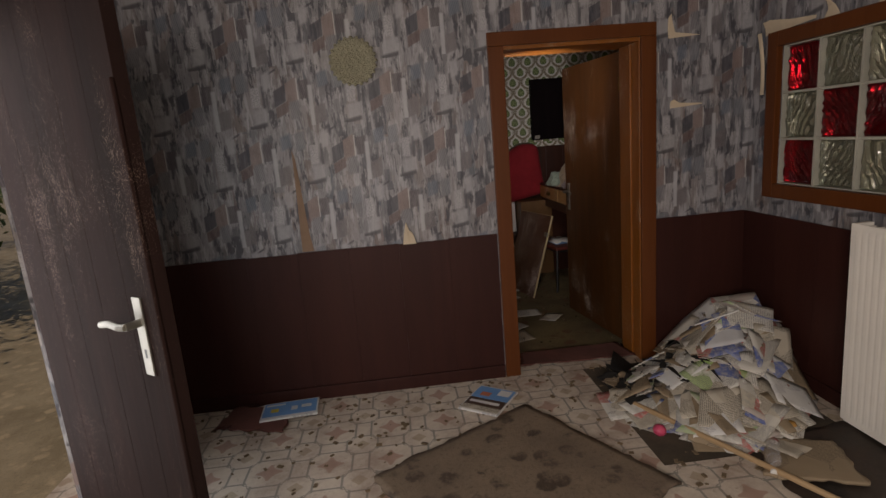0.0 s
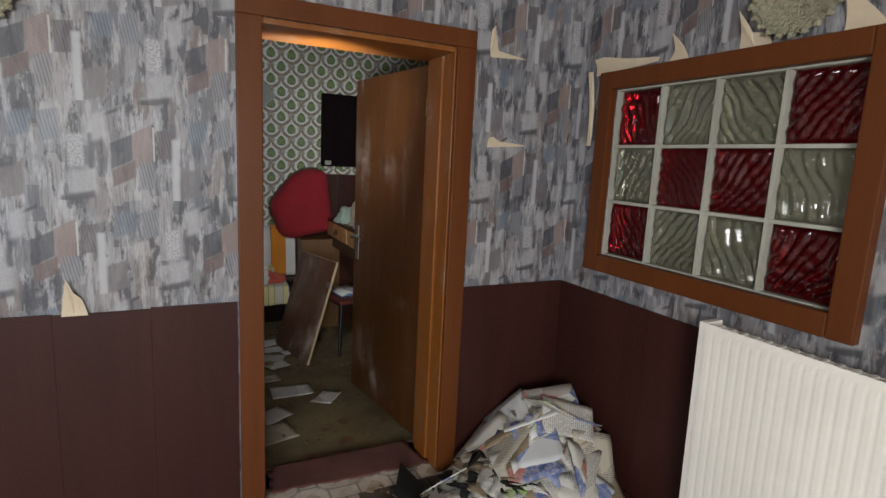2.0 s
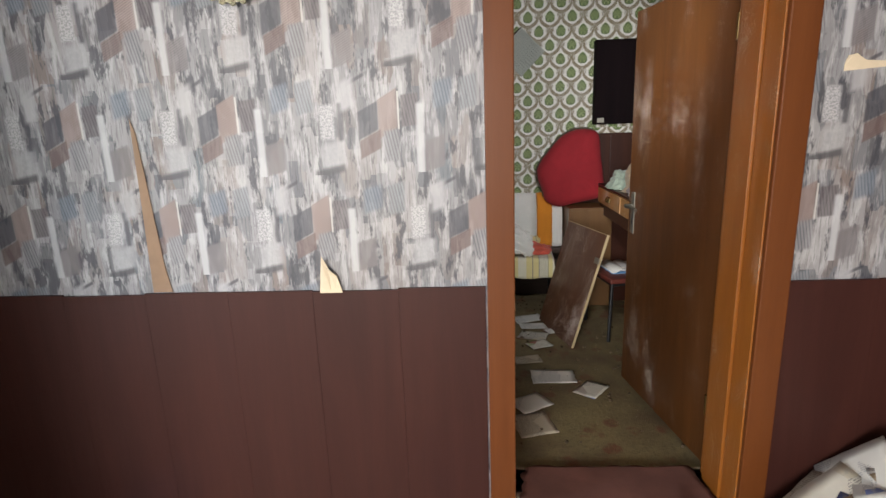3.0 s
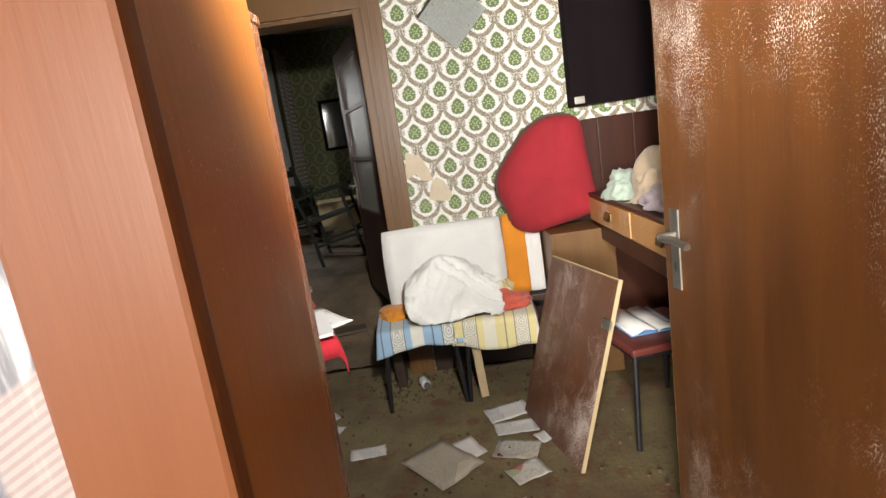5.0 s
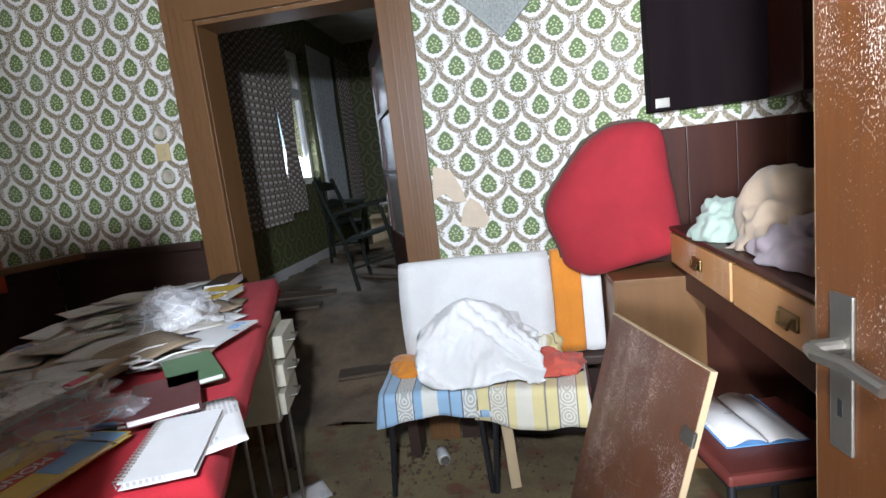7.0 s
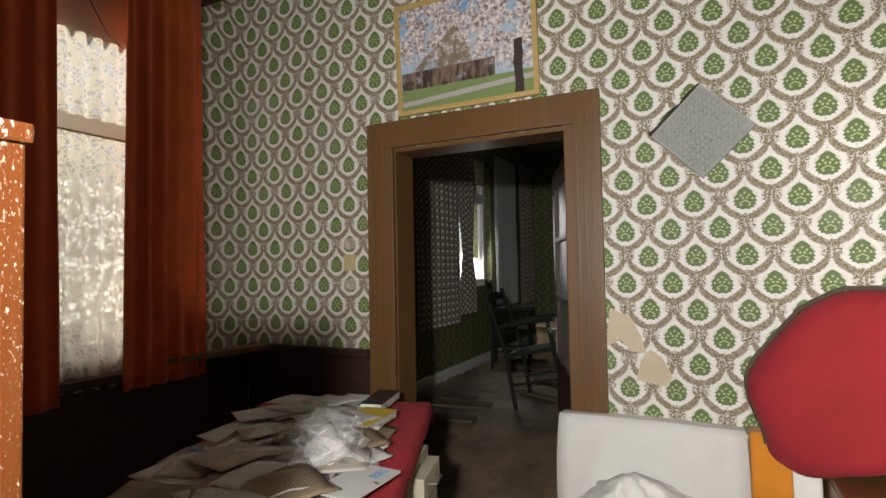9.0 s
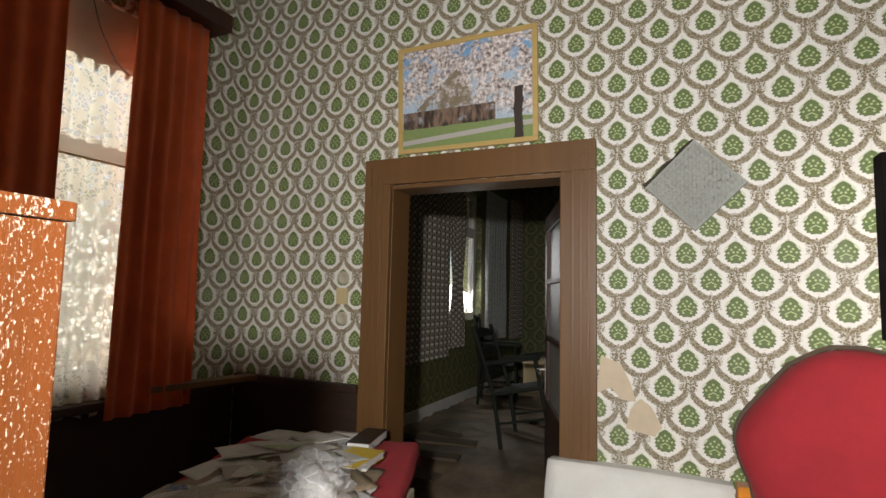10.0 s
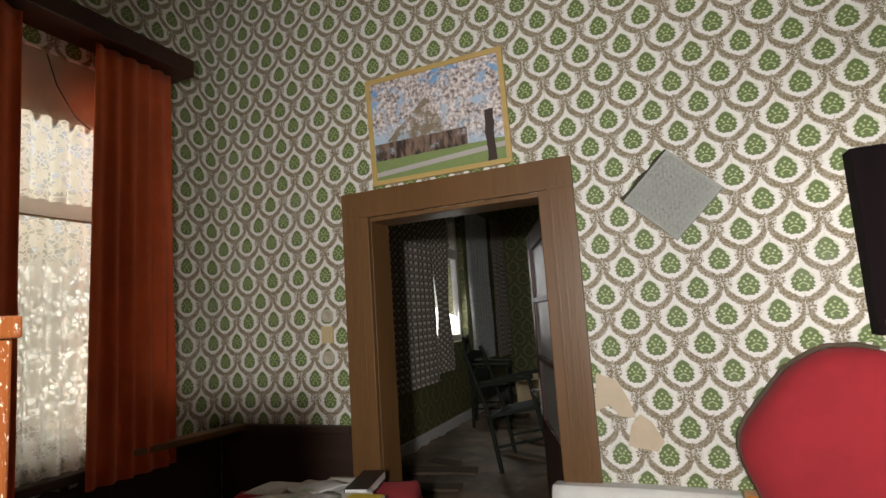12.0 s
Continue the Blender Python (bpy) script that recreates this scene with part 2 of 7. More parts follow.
def patch_paper(name):
    """Blue-grey wallpaper of brushed strokes, slanted patches and light stones in a half-drop repeat."""
    n = Nodes(name)
    p = n.place()
    x, y, z = n.axes(p)
    u0 = n.m("SUBTRACT", x, y)
    row_h, col_w = 0.335, 0.53
    row = n.m("FLOOR", n.m("DIVIDE", z, row_h))
    us = n.m("ADD", u0, n.m("MULTIPLY", row, 0.285))
    a = n.m("MULTIPLY", n.m("FRACT", n.m("DIVIDE", us, col_w)), col_w)
    b = n.m("MULTIPLY", n.m("FRACT", n.m("DIVIDE", z, row_h)), row_h)
    cellv = n.vec(u0, z, 0.0)
    bend = n.m("ADD", u0, n.m("MULTIPLY", n.noise(cellv, 7.0, 2), 0.015))
    warp = n.vec(bend, z, 0.0)
    # upright brushed patches with dark outlines and streaks
    stroke = n.noise(n.stretch(warp, (1, 0.2, 1)), 36.0, 4, 0.6)
    patch = n.stretch(warp, (1, 0.36, 1))
    tone = n.axes(n.cells(patch, 17.0, "Color", "F1", 0.9, "CHEBYCHEV"))[0]
    tone2 = n.axes(n.cells(n.stretch(warp, (1, 0.3, 1)), 31.0, "Color", "F1", 1.0, "CHEBYCHEV"))[1]
    col = n.ramp(tone, (0.0, (0.085, 0.088, 0.10)), (0.22, (0.16, 0.165, 0.185)), (0.45, (0.25, 0.25, 0.265)), (0.68, (0.37, 0.37, 0.375)), (0.85, (0.24, 0.195, 0.18)), (1.0, (0.14, 0.17, 0.20)))
    col = n.mix(n.m("MULTIPLY", n.step(tone2, 0.3, 0.75), 0.45), col, n.ramp(tone2, (0.0, (0.10, 0.10, 0.12)), (0.6, (0.33, 0.33, 0.34)), (1.0, (0.52, 0.52, 0.53))))
    col = n.mix(n.m("MULTIPLY", n.step(stroke, 0.47, 0.64), 0.62), col, (0.60, 0.60, 0.61))
    dark = n.noise(n.stretch(warp, (1, 0.27, 1)), 23.0, 4, 0.68)
    col = n.mix(n.m("MULTIPLY", n.step(dark, 0.53, 0.62), 0.85), col, (0.055, 0.057, 0.072))
    fine = n.noise(n.stretch(warp, (1, 0.06, 1)), 170.0, 2, 0.6)
    col = n.mix(n.m("MULTIPLY", n.step(fine, 0.52, 0.66), 0.45), col, (0.07, 0.07, 0.08))

    def box_mask(cx, cz, w, h, slope, soft=0.004):
        da = n.m("SUBTRACT", a, cx)
        db = n.m("SUBTRACT", n.m("SUBTRACT", b, cz), n.m("MULTIPLY", da, slope))
        ma = n.m("SUBTRACT", 1.0, n.step(n.m("ABSOLUTE", da), w - soft, w + soft))
        mb = n.m("SUBTRACT", 1.0, n.step(n.m("ABSOLUTE", db), h - soft, h + soft))
        return n.m("MULTIPLY", n.m("MULTIPLY", ma, mb), 0.8)

    hatch = n.step(n.m("SINE", n.m("MULTIPLY", n.m("SUBTRACT", b, n.m("MULTIPLY", a, 0.55)), 850.0)), -0.3, 0.5)
    comb = n.step(n.m("SINE", n.m("MULTIPLY", n.m("ADD", a, n.m("MULTIPLY", b, 0.2)), 620.0)), 0.0, 0.6)

    def hatched(c, k=0.6, lines=None):
        return n.mix(n.m("MULTIPLY", lines or hatch, 0.8), c, tuple(v * k for v in c))

    col = n.mix(box_mask(0.30, 0.19, 0.031, 0.062, 0.55), col, hatched((0.36, 0.27, 0.245)))
    col = n.mix(box_mask(0.235, 0.17, 0.033, 0.045, 0.5), col, (0.055, 0.057, 0.075))
    col = n.mix(box_mask(0.24, 0.095, 0.035, 0.03, 0.5), col, hatched((0.19, 0.125, 0.115)))
    col = n.mix(box_mask(0.372, 0.20, 0.028, 0.05, 0.1), col, hatched((0.15, 0.13, 0.14), 0.5, comb))
    col = n.mix(box_mask(0.10, 0.17, 0.024, 0.055, 0.0, 0.007), col, n.mix(n.step(n.noise(cellv, 160.0, 3), 0.42, 0.6), (0.62, 0.62, 0.63), (0.36, 0.36, 0.38)))
    col = n.mix(box_mask(0.115, 0.065, 0.04, 0.045, 0.2, 0.02), col, n.mix(n.noise(cellv, 90.0, 3), (0.56, 0.56, 0.57), (0.38, 0.39, 0.41)))
    col = n.mix(box_mask(0.335, 0.20, 0.003, 0.06, 0.0, 0.001), col, (0.66, 0.64, 0.6))
    col = n.mix(box_mask(0.405, 0.10, 0.012, 0.12, 0.0, 0.006), col, (0.60, 0.61, 0.63))
    col = n.mix(box_mask(0.20, 0.30, 0.03, 0.006, 0.5, 0.004), col, (0.06, 0.06, 0.075))
    col = n.mix(box_mask(0.48, 0.25, 0.03, 0.04, 0.3, 0.01), col, hatched((0.20, 0.24, 0.30), 0.5, comb))
    col = n.mix(box_mask(0.10, 0.012, 0.05, 0.012, 0.2, 0.008), col, (0.06, 0.06, 0.07))
    col = n.mix(box_mask(0.145, 0.17, 0.008, 0.06, 0.1, 0.006), col, (0.07, 0.07, 0.085))
    col = n.mix(box_mask(0.03, 0.25, 0.028, 0.05, 0.25, 0.006), col, hatched((0.27, 0.29, 0.32), 0.55, comb))
    col = n.mix(box_mask(0.45, 0.06, 0.032, 0.05, 0.3, 0.006), col, hatched((0.24, 0.22, 0.23), 0.6))
    col = n.mix(box_mask(0.17, 0.255, 0.022, 0.045, 0.4, 0.012), col, (0.50, 0.50, 0.52))
    col = n.mix(box_mask(0.31, 0.09, 0.026, 0.05, 0.15, 0.006), col, hatched((0.30, 0.30, 0.32), 0.45, comb))
    # ageing: yellowed and damp areas
    age = n.noise(p, 0.9, 5, 0.6)
    col = n.mix(n.m("MULTIPLY", n.step(age, 0.45, 0.75), 0.4), col, n.mix(1.0, col, (0.8, 0.72, 0.56), "MULTIPLY"))
    col = n.mix(1.0, col, (0.70, 0.685, 0.69), "MULTIPLY")
    wrink = n.noise(n.stretch(p, (1, 1, 0.3)), 9.0, 4, 0.6)
    n.bump(n.m("ADD", n.m("MULTIPLY", wrink, 2.0), n.m("MULTIPLY", stroke, 0.25)), 0.3, 0.003)
    return n.done(col, n.m("SUBTRACT", 0.58, n.m("MULTIPLY", stroke, 0.15)))


def tile_vinyl(name):
    """Cream floor vinyl printed with interlaced grey straps, stars and diamonds; dirty."""
    n = Nodes(name)
    p = n.place()
    x, y, z = n.axes(p)
    pitch = 0.30

    def wrap(a):
        return n.m("SUBTRACT", n.m("FRACT", n.m("ADD", a, 0.5)), 0.5)

    u, v = n.m("DIVIDE", x, pitch), n.m("DIVIDE", y, pitch)
    cu, cv = wrap(u), wrap(v)
    au, av = n.m("ABSOLUTE", cu), n.m("ABSOLUTE", cv)

    def strap(a, b):
        # pairs of straps that swerve round the crossing
        swerve = n.m("MULTIPLY", n.step(n.m("ABSOLUTE", b), 0.17, 0.24), 0.13)
        return n.m("ABSOLUTE", n.m("SUBTRACT", n.m("ABSOLUTE", a), n.m("SUBTRACT", 0.27, swerve)))

    lines = n.m("MINIMUM", strap(cu, cv), strap(cv, cu))
    line = n.m("SUBTRACT", 1.0, n.step(lines, 0.013, 0.024))
    ground = n.mix(n.noise(p, 26.0, 4, 0.7), (0.70, 0.63, 0.53), (0.52, 0.44, 0.36))
    dia = n.m("SUBTRACT", 1.0, n.step(n.m("ADD", au, av), 0.12, 0.15))
    ou, ov = n.m("SUBTRACT", 0.5, au), n.m("SUBTRACT", 0.5, av)
    star = n.m("SUBTRACT", 1.0, n.step(n.m("MULTIPLY", n.m("ADD", ou, 0.05), n.m("ADD", ov, 0.05)), 0.016, 0.022))
    near = n.m("SUBTRACT", 1.0, n.step(n.m("MAXIMUM", ou, ov), 0.2, 0.23))
    col = n.mix(n.m("MULTIPLY", n.m("MULTIPLY", star, near), 0.75), ground, (0.36, 0.20, 0.15))
    col = n.mix(n.m("MULTIPLY", dia, 0.6), col, (0.33, 0.25, 0.15))
    col = n.mix(n.m("MULTIPLY", line, 0.8), col, (0.19, 0.19, 0.17))
    dirt = n.noise(p, 3.2, 6, 0.7)
    col = n.mix(n.m("MULTIPLY", n.step(dirt, 0.40, 0.70), 0.65), col, (0.25, 0.165, 0.125))
    col = n.mix(n.m("MULTIPLY", n.step(n.noise(p, 21.0, 5, 0.75), 0.56, 0.7), 0.45), col, (0.12, 0.09, 0.06))
    n.bump(n.m("ADD", dirt, n.noise(p, 40.0, 4)), 0.3, 0.003)
    return n.done(col, n.m("ADD", 0.35, n.m("MULTIPLY", dirt, 0.4)))


def dirty_floor(name, base, patch, leaf):
    n = Nodes(name)
    p = n.place()
    big = n.noise(p, 2.1, 6, 0.68)
    mid = n.noise(p, 9.0, 5, 0.7)
    fine = n.noise(p, 60.0, 4, 0.7)
    col = n.mix(n.step(big, 0.35, 0.68), base, patch)
    spots = n.cells(n.vec(*[n.m("ADD", a, n.m("MULTIPLY", mid, 0.07)) for a in n.axes(p)]), 7.5)
    col = n.mix(n.m("MULTIPLY", n.m("SUBTRACT", 1.0, n.step(spots, 0.28, 0.4)), n.step(mid, 0.4, 0.6)), col, leaf)
    col = n.mix(n.m("MULTIPLY", n.step(fine, 0.5, 0.7), 0.55), col, tuple(c * 0.35 for c in base))
    n.bump(n.m("ADD", n.m("MULTIPLY", mid, 1.5), fine), 0.5, 0.006)
    return n.done(col, n.m("ADD", 0.45, n.m("MULTIPLY", big, 0.35)))


def printed(name, ground, ink, accents=None, columns=30.0, share=0.5):
    """Paper printed with lines of unreadable text and a few coloured blocks, differing from sheet to sheet."""
    n = Nodes(name)
    c = n.coord()
    r = n.random()
    x, y, z = n.axes(c)
    ox = n.m("ADD", x, n.m("MULTIPLY", r, 7.0))
    oy = n.m("ADD", y, n.m("MULTIPLY", r, 3.0))
    rows = n.m("FRACT", n.m("MULTIPLY", oy, 110.0))
    words = n.noise(n.vec(n.m("MULTIPLY", ox, 120.0), n.m("FLOOR", n.m("MULTIPLY", oy, 110.0)), 0.0), 1.0, 1)
    text = n.m("MULTIPLY", n.m("GREATER_THAN", rows, 0.45), n.m("GREATER_THAN", words, 0.45))
    area = n.cells(n.vec(ox, oy, 0.0), 9.0, "Color", "F1")
    ar, ag, ab = n.axes(area)
    yellowed = n.mix(n.noise(c, 7.0, 4), ground, tuple(v * 0.72 for v in ground))
    col = n.mix(n.m("MULTIPLY", text, n.m("MULTIPLY", n.m("GREATER_THAN", ar, 1 - share), 0.6)), yellowed, ink)
    if accents:
        pic = n.ramp(ag, *[(k / len(accents), a) for k, a in enumerate(accents)], hard=True)
        pic = n.mix(n.m("MULTIPLY", n.step(n.noise(n.vec(ox, oy, 0.0), 38.0, 4, 0.7), 0.42, 0.62), 0.65), pic, tuple(v * 0.6 for v in ground))
        col = n.mix(n.m("GREATER_THAN", ab, 0.42), col, pic)
    n.bump(n.noise(c, 14.0, 3), 0.25, 0.004)
    return n.done(col, 0.75)


HALL_PAPER = patch_paper("brushed blue-grey wallpaper")
KITCHEN_PAPER = ogee_paper("green medallion wallpaper", (0.76, 0.74, 0.70), (0.155, 0.108, 0.036), (0.092, 0.140, 0.028), (0.40, 0.49, 0.20))
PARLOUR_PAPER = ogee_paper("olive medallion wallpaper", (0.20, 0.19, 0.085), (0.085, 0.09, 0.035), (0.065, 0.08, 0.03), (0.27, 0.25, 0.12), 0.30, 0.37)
VINYL = tile_vinyl("printed floor vinyl")
KITCHEN_FLOOR = dirty_floor("filthy olive linoleum", (0.21, 0.17, 0.085), (0.12, 0.085, 0.048), (0.15, 0.065, 0.035))
PARLOUR_FLOOR = dirty_floor("rotten floor dirt", (0.22, 0.16, 0.10), (0.10, 0.075, 0.05), (0.16, 0.11, 0.07))
PANEL_BROWN = wood("dark red-brown wall panelling", (0.030, 0.009, 0.007), (0.048, 0.015, 0.011), "z", 0.45, 0.0, spec=0.2)
TRIM_RED = wood("red-brown painted trim", (0.092, 0.026, 0.006), (0.128, 0.039, 0.010), "z", 0.36, spec=0.22)
LINING = wood("varnished orange-brown lining", (0.19, 0.060, 0.008), (0.27, 0.092, 0.014), "z", 0.28, 0.12, (0.6, 0.5, 0.4))
LEAF_WOOD = wood("varnished brown door veneer", (0.055, 0.019, 0.005), (0.10, 0.036, 0.008), "z", 0.34, 0.02, (0.62, 0.55, 0.48), 14.0, 420.0, 0.45, (0.745, 0.15, 0.035))
CABINET_WOOD = wood("blistered orange cabinet veneer", (0.105, 0.030, 0.008), (0.17, 0.050, 0.014), "z", 0.2, 0.40, (0.72, 0.62, 0.50), 9.0, 400.0)
CASING_TAN = wood("tan-brown grained casing", (0.125, 0.060, 0.020), (0.175, 0.088, 0.032), "z", 0.35, 0.0)
OLD_DOOR = wood("dark weathered door boards", (0.010, 0.005, 0.004), (0.02, 0.009, 0.007), "z", 0.8, 0.02, (0.2, 0.15, 0.12), spec=0.12)
DADO_DARK = wood("dark kitchen dado", (0.03, 0.016, 0.011), (0.05, 0.026, 0.017), "x", 0.45)
BOARD_BROWN = wood("blistered brown board", (0.075, 0.029, 0.014), (0.115, 0.046, 0.021), "z", 0.3, 0.24, (0.62, 0.52, 0.47))
HUTCH_DARK = wood("near-black cabinet lacquer", (0.006, 0.004, 0.005), (0.012, 0.007, 0.008), "z", 0.7, spec=0.05)
HUTCH_RED = wood("dark mahogany veneer", (0.036, 0.011, 0.007), (0.064, 0.020, 0.010), "z", 0.35, 0.0, spec=0.3)
DRAWER_WOOD = wood("honey drawer wood", (0.36, 0.17, 0.05), (0.46, 0.24, 0.08), "y", 0.35, 0.1)
PALE_EDGE = wood("pale chipboard edge", (0.42, 0.32, 0.18), (0.55, 0.43, 0.26), "z", 0.7)
BROOM_WOOD = wood("worn broom handle wood", (0.35, 0.23, 0.12), (0.48, 0.33, 0.18), "y", 0.55)
GREEN_CHAIR = wood("dark green-black chair lacquer", (0.014, 0.017, 0.012), (0.026, 0.029, 0.02), "z", 0.65, spec=0.25)
PLASTER = plain("aged ceiling plaster", (0.55, 0.52, 0.46), 0.85, 0.0, 0.35, 25.0)
BARE = plain("bare wall paper backing", (0.70, 0.58, 0.42), 0.85, 0.0, 0.2, 30.0)
RADIATOR = plain("cream-white radiator enamel", (0.88, 0.84, 0.76), 0.38, 0.0, 0.08, 60.0)
STEEL = plain("worn nickel fittings", (0.42, 0.40, 0.35), 0.46, 1.0, 0.25, 120.0)
BRASS = plain("tarnished brass", (0.28, 0.19, 0.08), 0.4, 1.0, 0.3, 120.0)
BLACK_TUBE = plain("black lacquered tube", (0.02, 0.02, 0.022), 0.35, 0.2, 0.2, 90.0)
RUBBER = plain("black plastic", (0.015, 0.015, 0.016), 0.4, 0.0, 0.2, 80.0)
IVORY = plain("ivory switch plastic", (0.62, 0.50, 0.27), 0.4, 0.0, 0.15, 80.0)
WHITE_PLASTIC = plain("white plastic", (0.72, 0.71, 0.68), 0.4, 0.0, 0.12, 80.0)
JOINT = plain("glass block mortar", (0.45, 0.44, 0.37), 0.6, 0.0, 0.2, 120.0)
MAT_BROWN = dirty_floor("worn felt-backed carpet", (0.22, 0.165, 0.115), (0.16, 0.118, 0.085), (0.07, 0.05, 0.036))
MAT_RED = plain("red-brown carpet offcut", (0.17, 0.065, 0.05), 0.95, 0.0, 0.4, 160.0)
RED_CLOTH = cloth("red cotton cloth", (0.36, 0.016, 0.026), sheen=0.02)
RED_TABLE = cloth("crimson tablecloth", (0.46, 0.014, 0.026), sheen=0.02)
ORANGE_CLOTH = cloth("orange towelling", (0.75, 0.27, 0.02))
WHITE_CLOTH = cloth("white cotton", (0.78, 0.77, 0.73), dirt=0.1)
CURTAIN = cloth("orange-red curtain", (0.74, 0.13, 0.04), 300.0, 0.25, 0.1, Subsurface_Weight=0.0)
RAG_TAN = cloth("tan rag", (0.42, 0.32, 0.22))
RAG_GREEN = cloth("pale green rag", (0.36, 0.44, 0.36))
RAG_MAUVE = cloth("mauve rag", (0.34, 0.27, 0.29))
RAG_CORAL = cloth("coral cloth", (0.62, 0.11, 0.07))
SEAT_RED = plain("maroon seat vinyl", (0.17, 0.04, 0.03), 0.45, 0.0, 0.3, 70.0)
NEWS = printed("newsprint", (0.56, 0.50, 0.40), (0.06, 0.06, 0.06), None, 30, 0.8)
MAGAZINE = printed("magazine page", (0.66, 0.63, 0.56), (0.08, 0.08, 0.09), ((0.62, 0.61, 0.56), (0.10, 0.13, 0.30), (0.60, 0.58, 0.52), (0.33, 0.42, 0.22), (0.40, 0.34, 0.30), (0.62, 0.60, 0.55), (0.42, 0.13, 0.11), (0.55, 0.50, 0.40)), 30, 0.6)
BROWNED = printed("browned damp paper", (0.33, 0.25, 0.16), (0.06, 0.05, 0.04), None, 30, 0.5)
LETTER = printed("white letter paper", (0.74, 0.73, 0.70), (0.25, 0.25, 0.28), None, 30, 0.35)
BURNT = plain("charred paper", (0.02, 0.017, 0.014), 0.9, 0.0, 0.5, 60.0)


def glass(name, color, rough=0.08, relief=0.0, scale=30.0, through=0.85, spec=0.5):
    n = Nodes(name)
    c = n.coord()
    wave = n.noise(c, scale, 3, 0.5, 1.2)
    if relief:
        n.bump(wave, relief, 0.02)
    return n.done(color, rough, 0.0, Transmission_Weight=through, IOR=1.45, Specular_IOR_Level=spec)


def film_plastic(name):
    """Thin clear film, whiter along its creases, with sharp gloss."""
    n = Nodes(name)
    c = n.coord()
    crease = n.cells(n.stretch(c, (1, 1, 1.3)), 15.0, "Distance", "DISTANCE_TO_EDGE")
    fine = n.noise(c, 60.0, 3, 0.6, 1.5)
    alpha = n.m("ADD", 0.16, n.m("ADD", n.m("MULTIPLY", n.m("SUBTRACT", 1.0, n.step(crease, 0.0, 0.08)), 0.20), n.m("MULTIPLY", n.step(fine, 0.52, 0.68), 0.14)))
    n.bump(n.m("ADD", crease, n.m("MULTIPLY", fine, 0.3)), 0.35, 0.03)
    return n.done((0.90, 0.90, 0.93), 0.12, 0.0, Alpha=alpha, Specular_IOR_Level=1.0)


CLEAR_BLOCK = glass("rippled clear glass block", (0.50, 0.50, 0.38), 0.03, 0.0, 30.0, 0.85)
RED_BLOCK = glass("rippled ruby glass block", (0.24, 0.003, 0.007), 0.03, 0.0, 30.0, 0.9)
FROSTED = glass("frosted pressed glass", (0.58, 0.60, 0.55), 0.12, 0.8, 70.0, 0.25)
# door panes: the pale tone is torch reflection put into the glass colour
GLARE_PANE = glass("pressed door pane paled by reflection", (0.42, 0.42, 0.38), 0.25, 0.3, 60.0, 0.3, 0.4)
AMBER_GLASS = glass("smoky cut glass", (0.50, 0.47, 0.33), 0.12, 1.0, 60.0, 0.35)
BAG = film_plastic("clear crumpled plastic film")
PANE = glass("old window pane", (0.97, 0.98, 0.98), 0.02, 0.0)


def lace(name, thread, holes=0.35, scale=60.0, stripe=0.0):
    """Net curtain: threads that let part of the light through, with an openwork pattern."""
    n = Nodes(name)
    c = n.coord()
    x, y, z = n.axes(c)
    pattern = n.cells(n.vec(y, z, 0.0), scale * 0.5, "Distance", "DISTANCE_TO_EDGE")
    flower = n.noise(n.vec(y, n.m("MULTIPLY", z, 0.8), 0.0), scale * 0.35, 3, 0.6)
    open_part = n.m("MULTIPLY", n.step(pattern, 0.05, 0.12), n.step(flower, 0.46, 0.54))
    alpha = n.m("SUBTRACT", 1.0, n.m("MULTIPLY", open_part, holes))
    n.done(thread, 0.9)
    t = n.tree.nodes.new("ShaderNodeBsdfTranslucent")
    t.inputs[0].default_value = (*thread, 1)
    mixer = n.tree.nodes.new("ShaderNodeMixShader")
    mixer.inputs[0].default_value = 0.5
    n.tree.links.new(n.bsdf.outputs[0], mixer.inputs[1])
    n.tree.links.new(t.outputs[0], mixer.inputs[2])
    clear = n.tree.nodes.new("ShaderNodeBsdfTransparent")
    last = n.tree.nodes.new("ShaderNodeMixShader")
    n.put(last.inputs[0], alpha)
    n.tree.links.new(clear.outputs[0], last.inputs[1])
    n.tree.links.new(mixer.outputs[0], last.inputs[2])
    n.tree.links.new(last.outputs[0], n.tree.nodes["Material Output"].inputs["Surface"])
    return n.mat


LACE = lace("white lace net", (0.82, 0.80, 0.72), 0.45, 75.0)
SHEER = lace("white sheer net", (0.80, 0.82, 0.84), 0.25, 90.0)


def figured_drape(name, dark, light):
    """Heavy curtain woven with rows of small linked squares."""
    n = Nodes(name)
    c = n.coord()
    x, y, z = n.axes(c)
    rows = n.m("SINE", n.m("MULTIPLY", z, 95.0))
    cols = n.m("SINE", n.m("MULTIPLY", y, 120.0))
    figure = n.step(n.m("MULTIPLY", rows, cols), 0.05, 0.3)
    dots = n.step(n.m("SINE", n.m("MULTIPLY", z, 190.0)), 0.3, 0.8)
    col = n.mix(figure, dark, light)
    col = n.mix(n.m("MULTIPLY", dots, 0.35), col, tuple(v * 0.5 for v in dark))
    n.bump(n.noise(c, 260.0, 2), 0.3, 0.002)
    return n.done(col, 0.9)


FIGURED = figured_drape("brown and cream figured curtain", (0.16, 0.125, 0.10), (0.44, 0.41, 0.36))


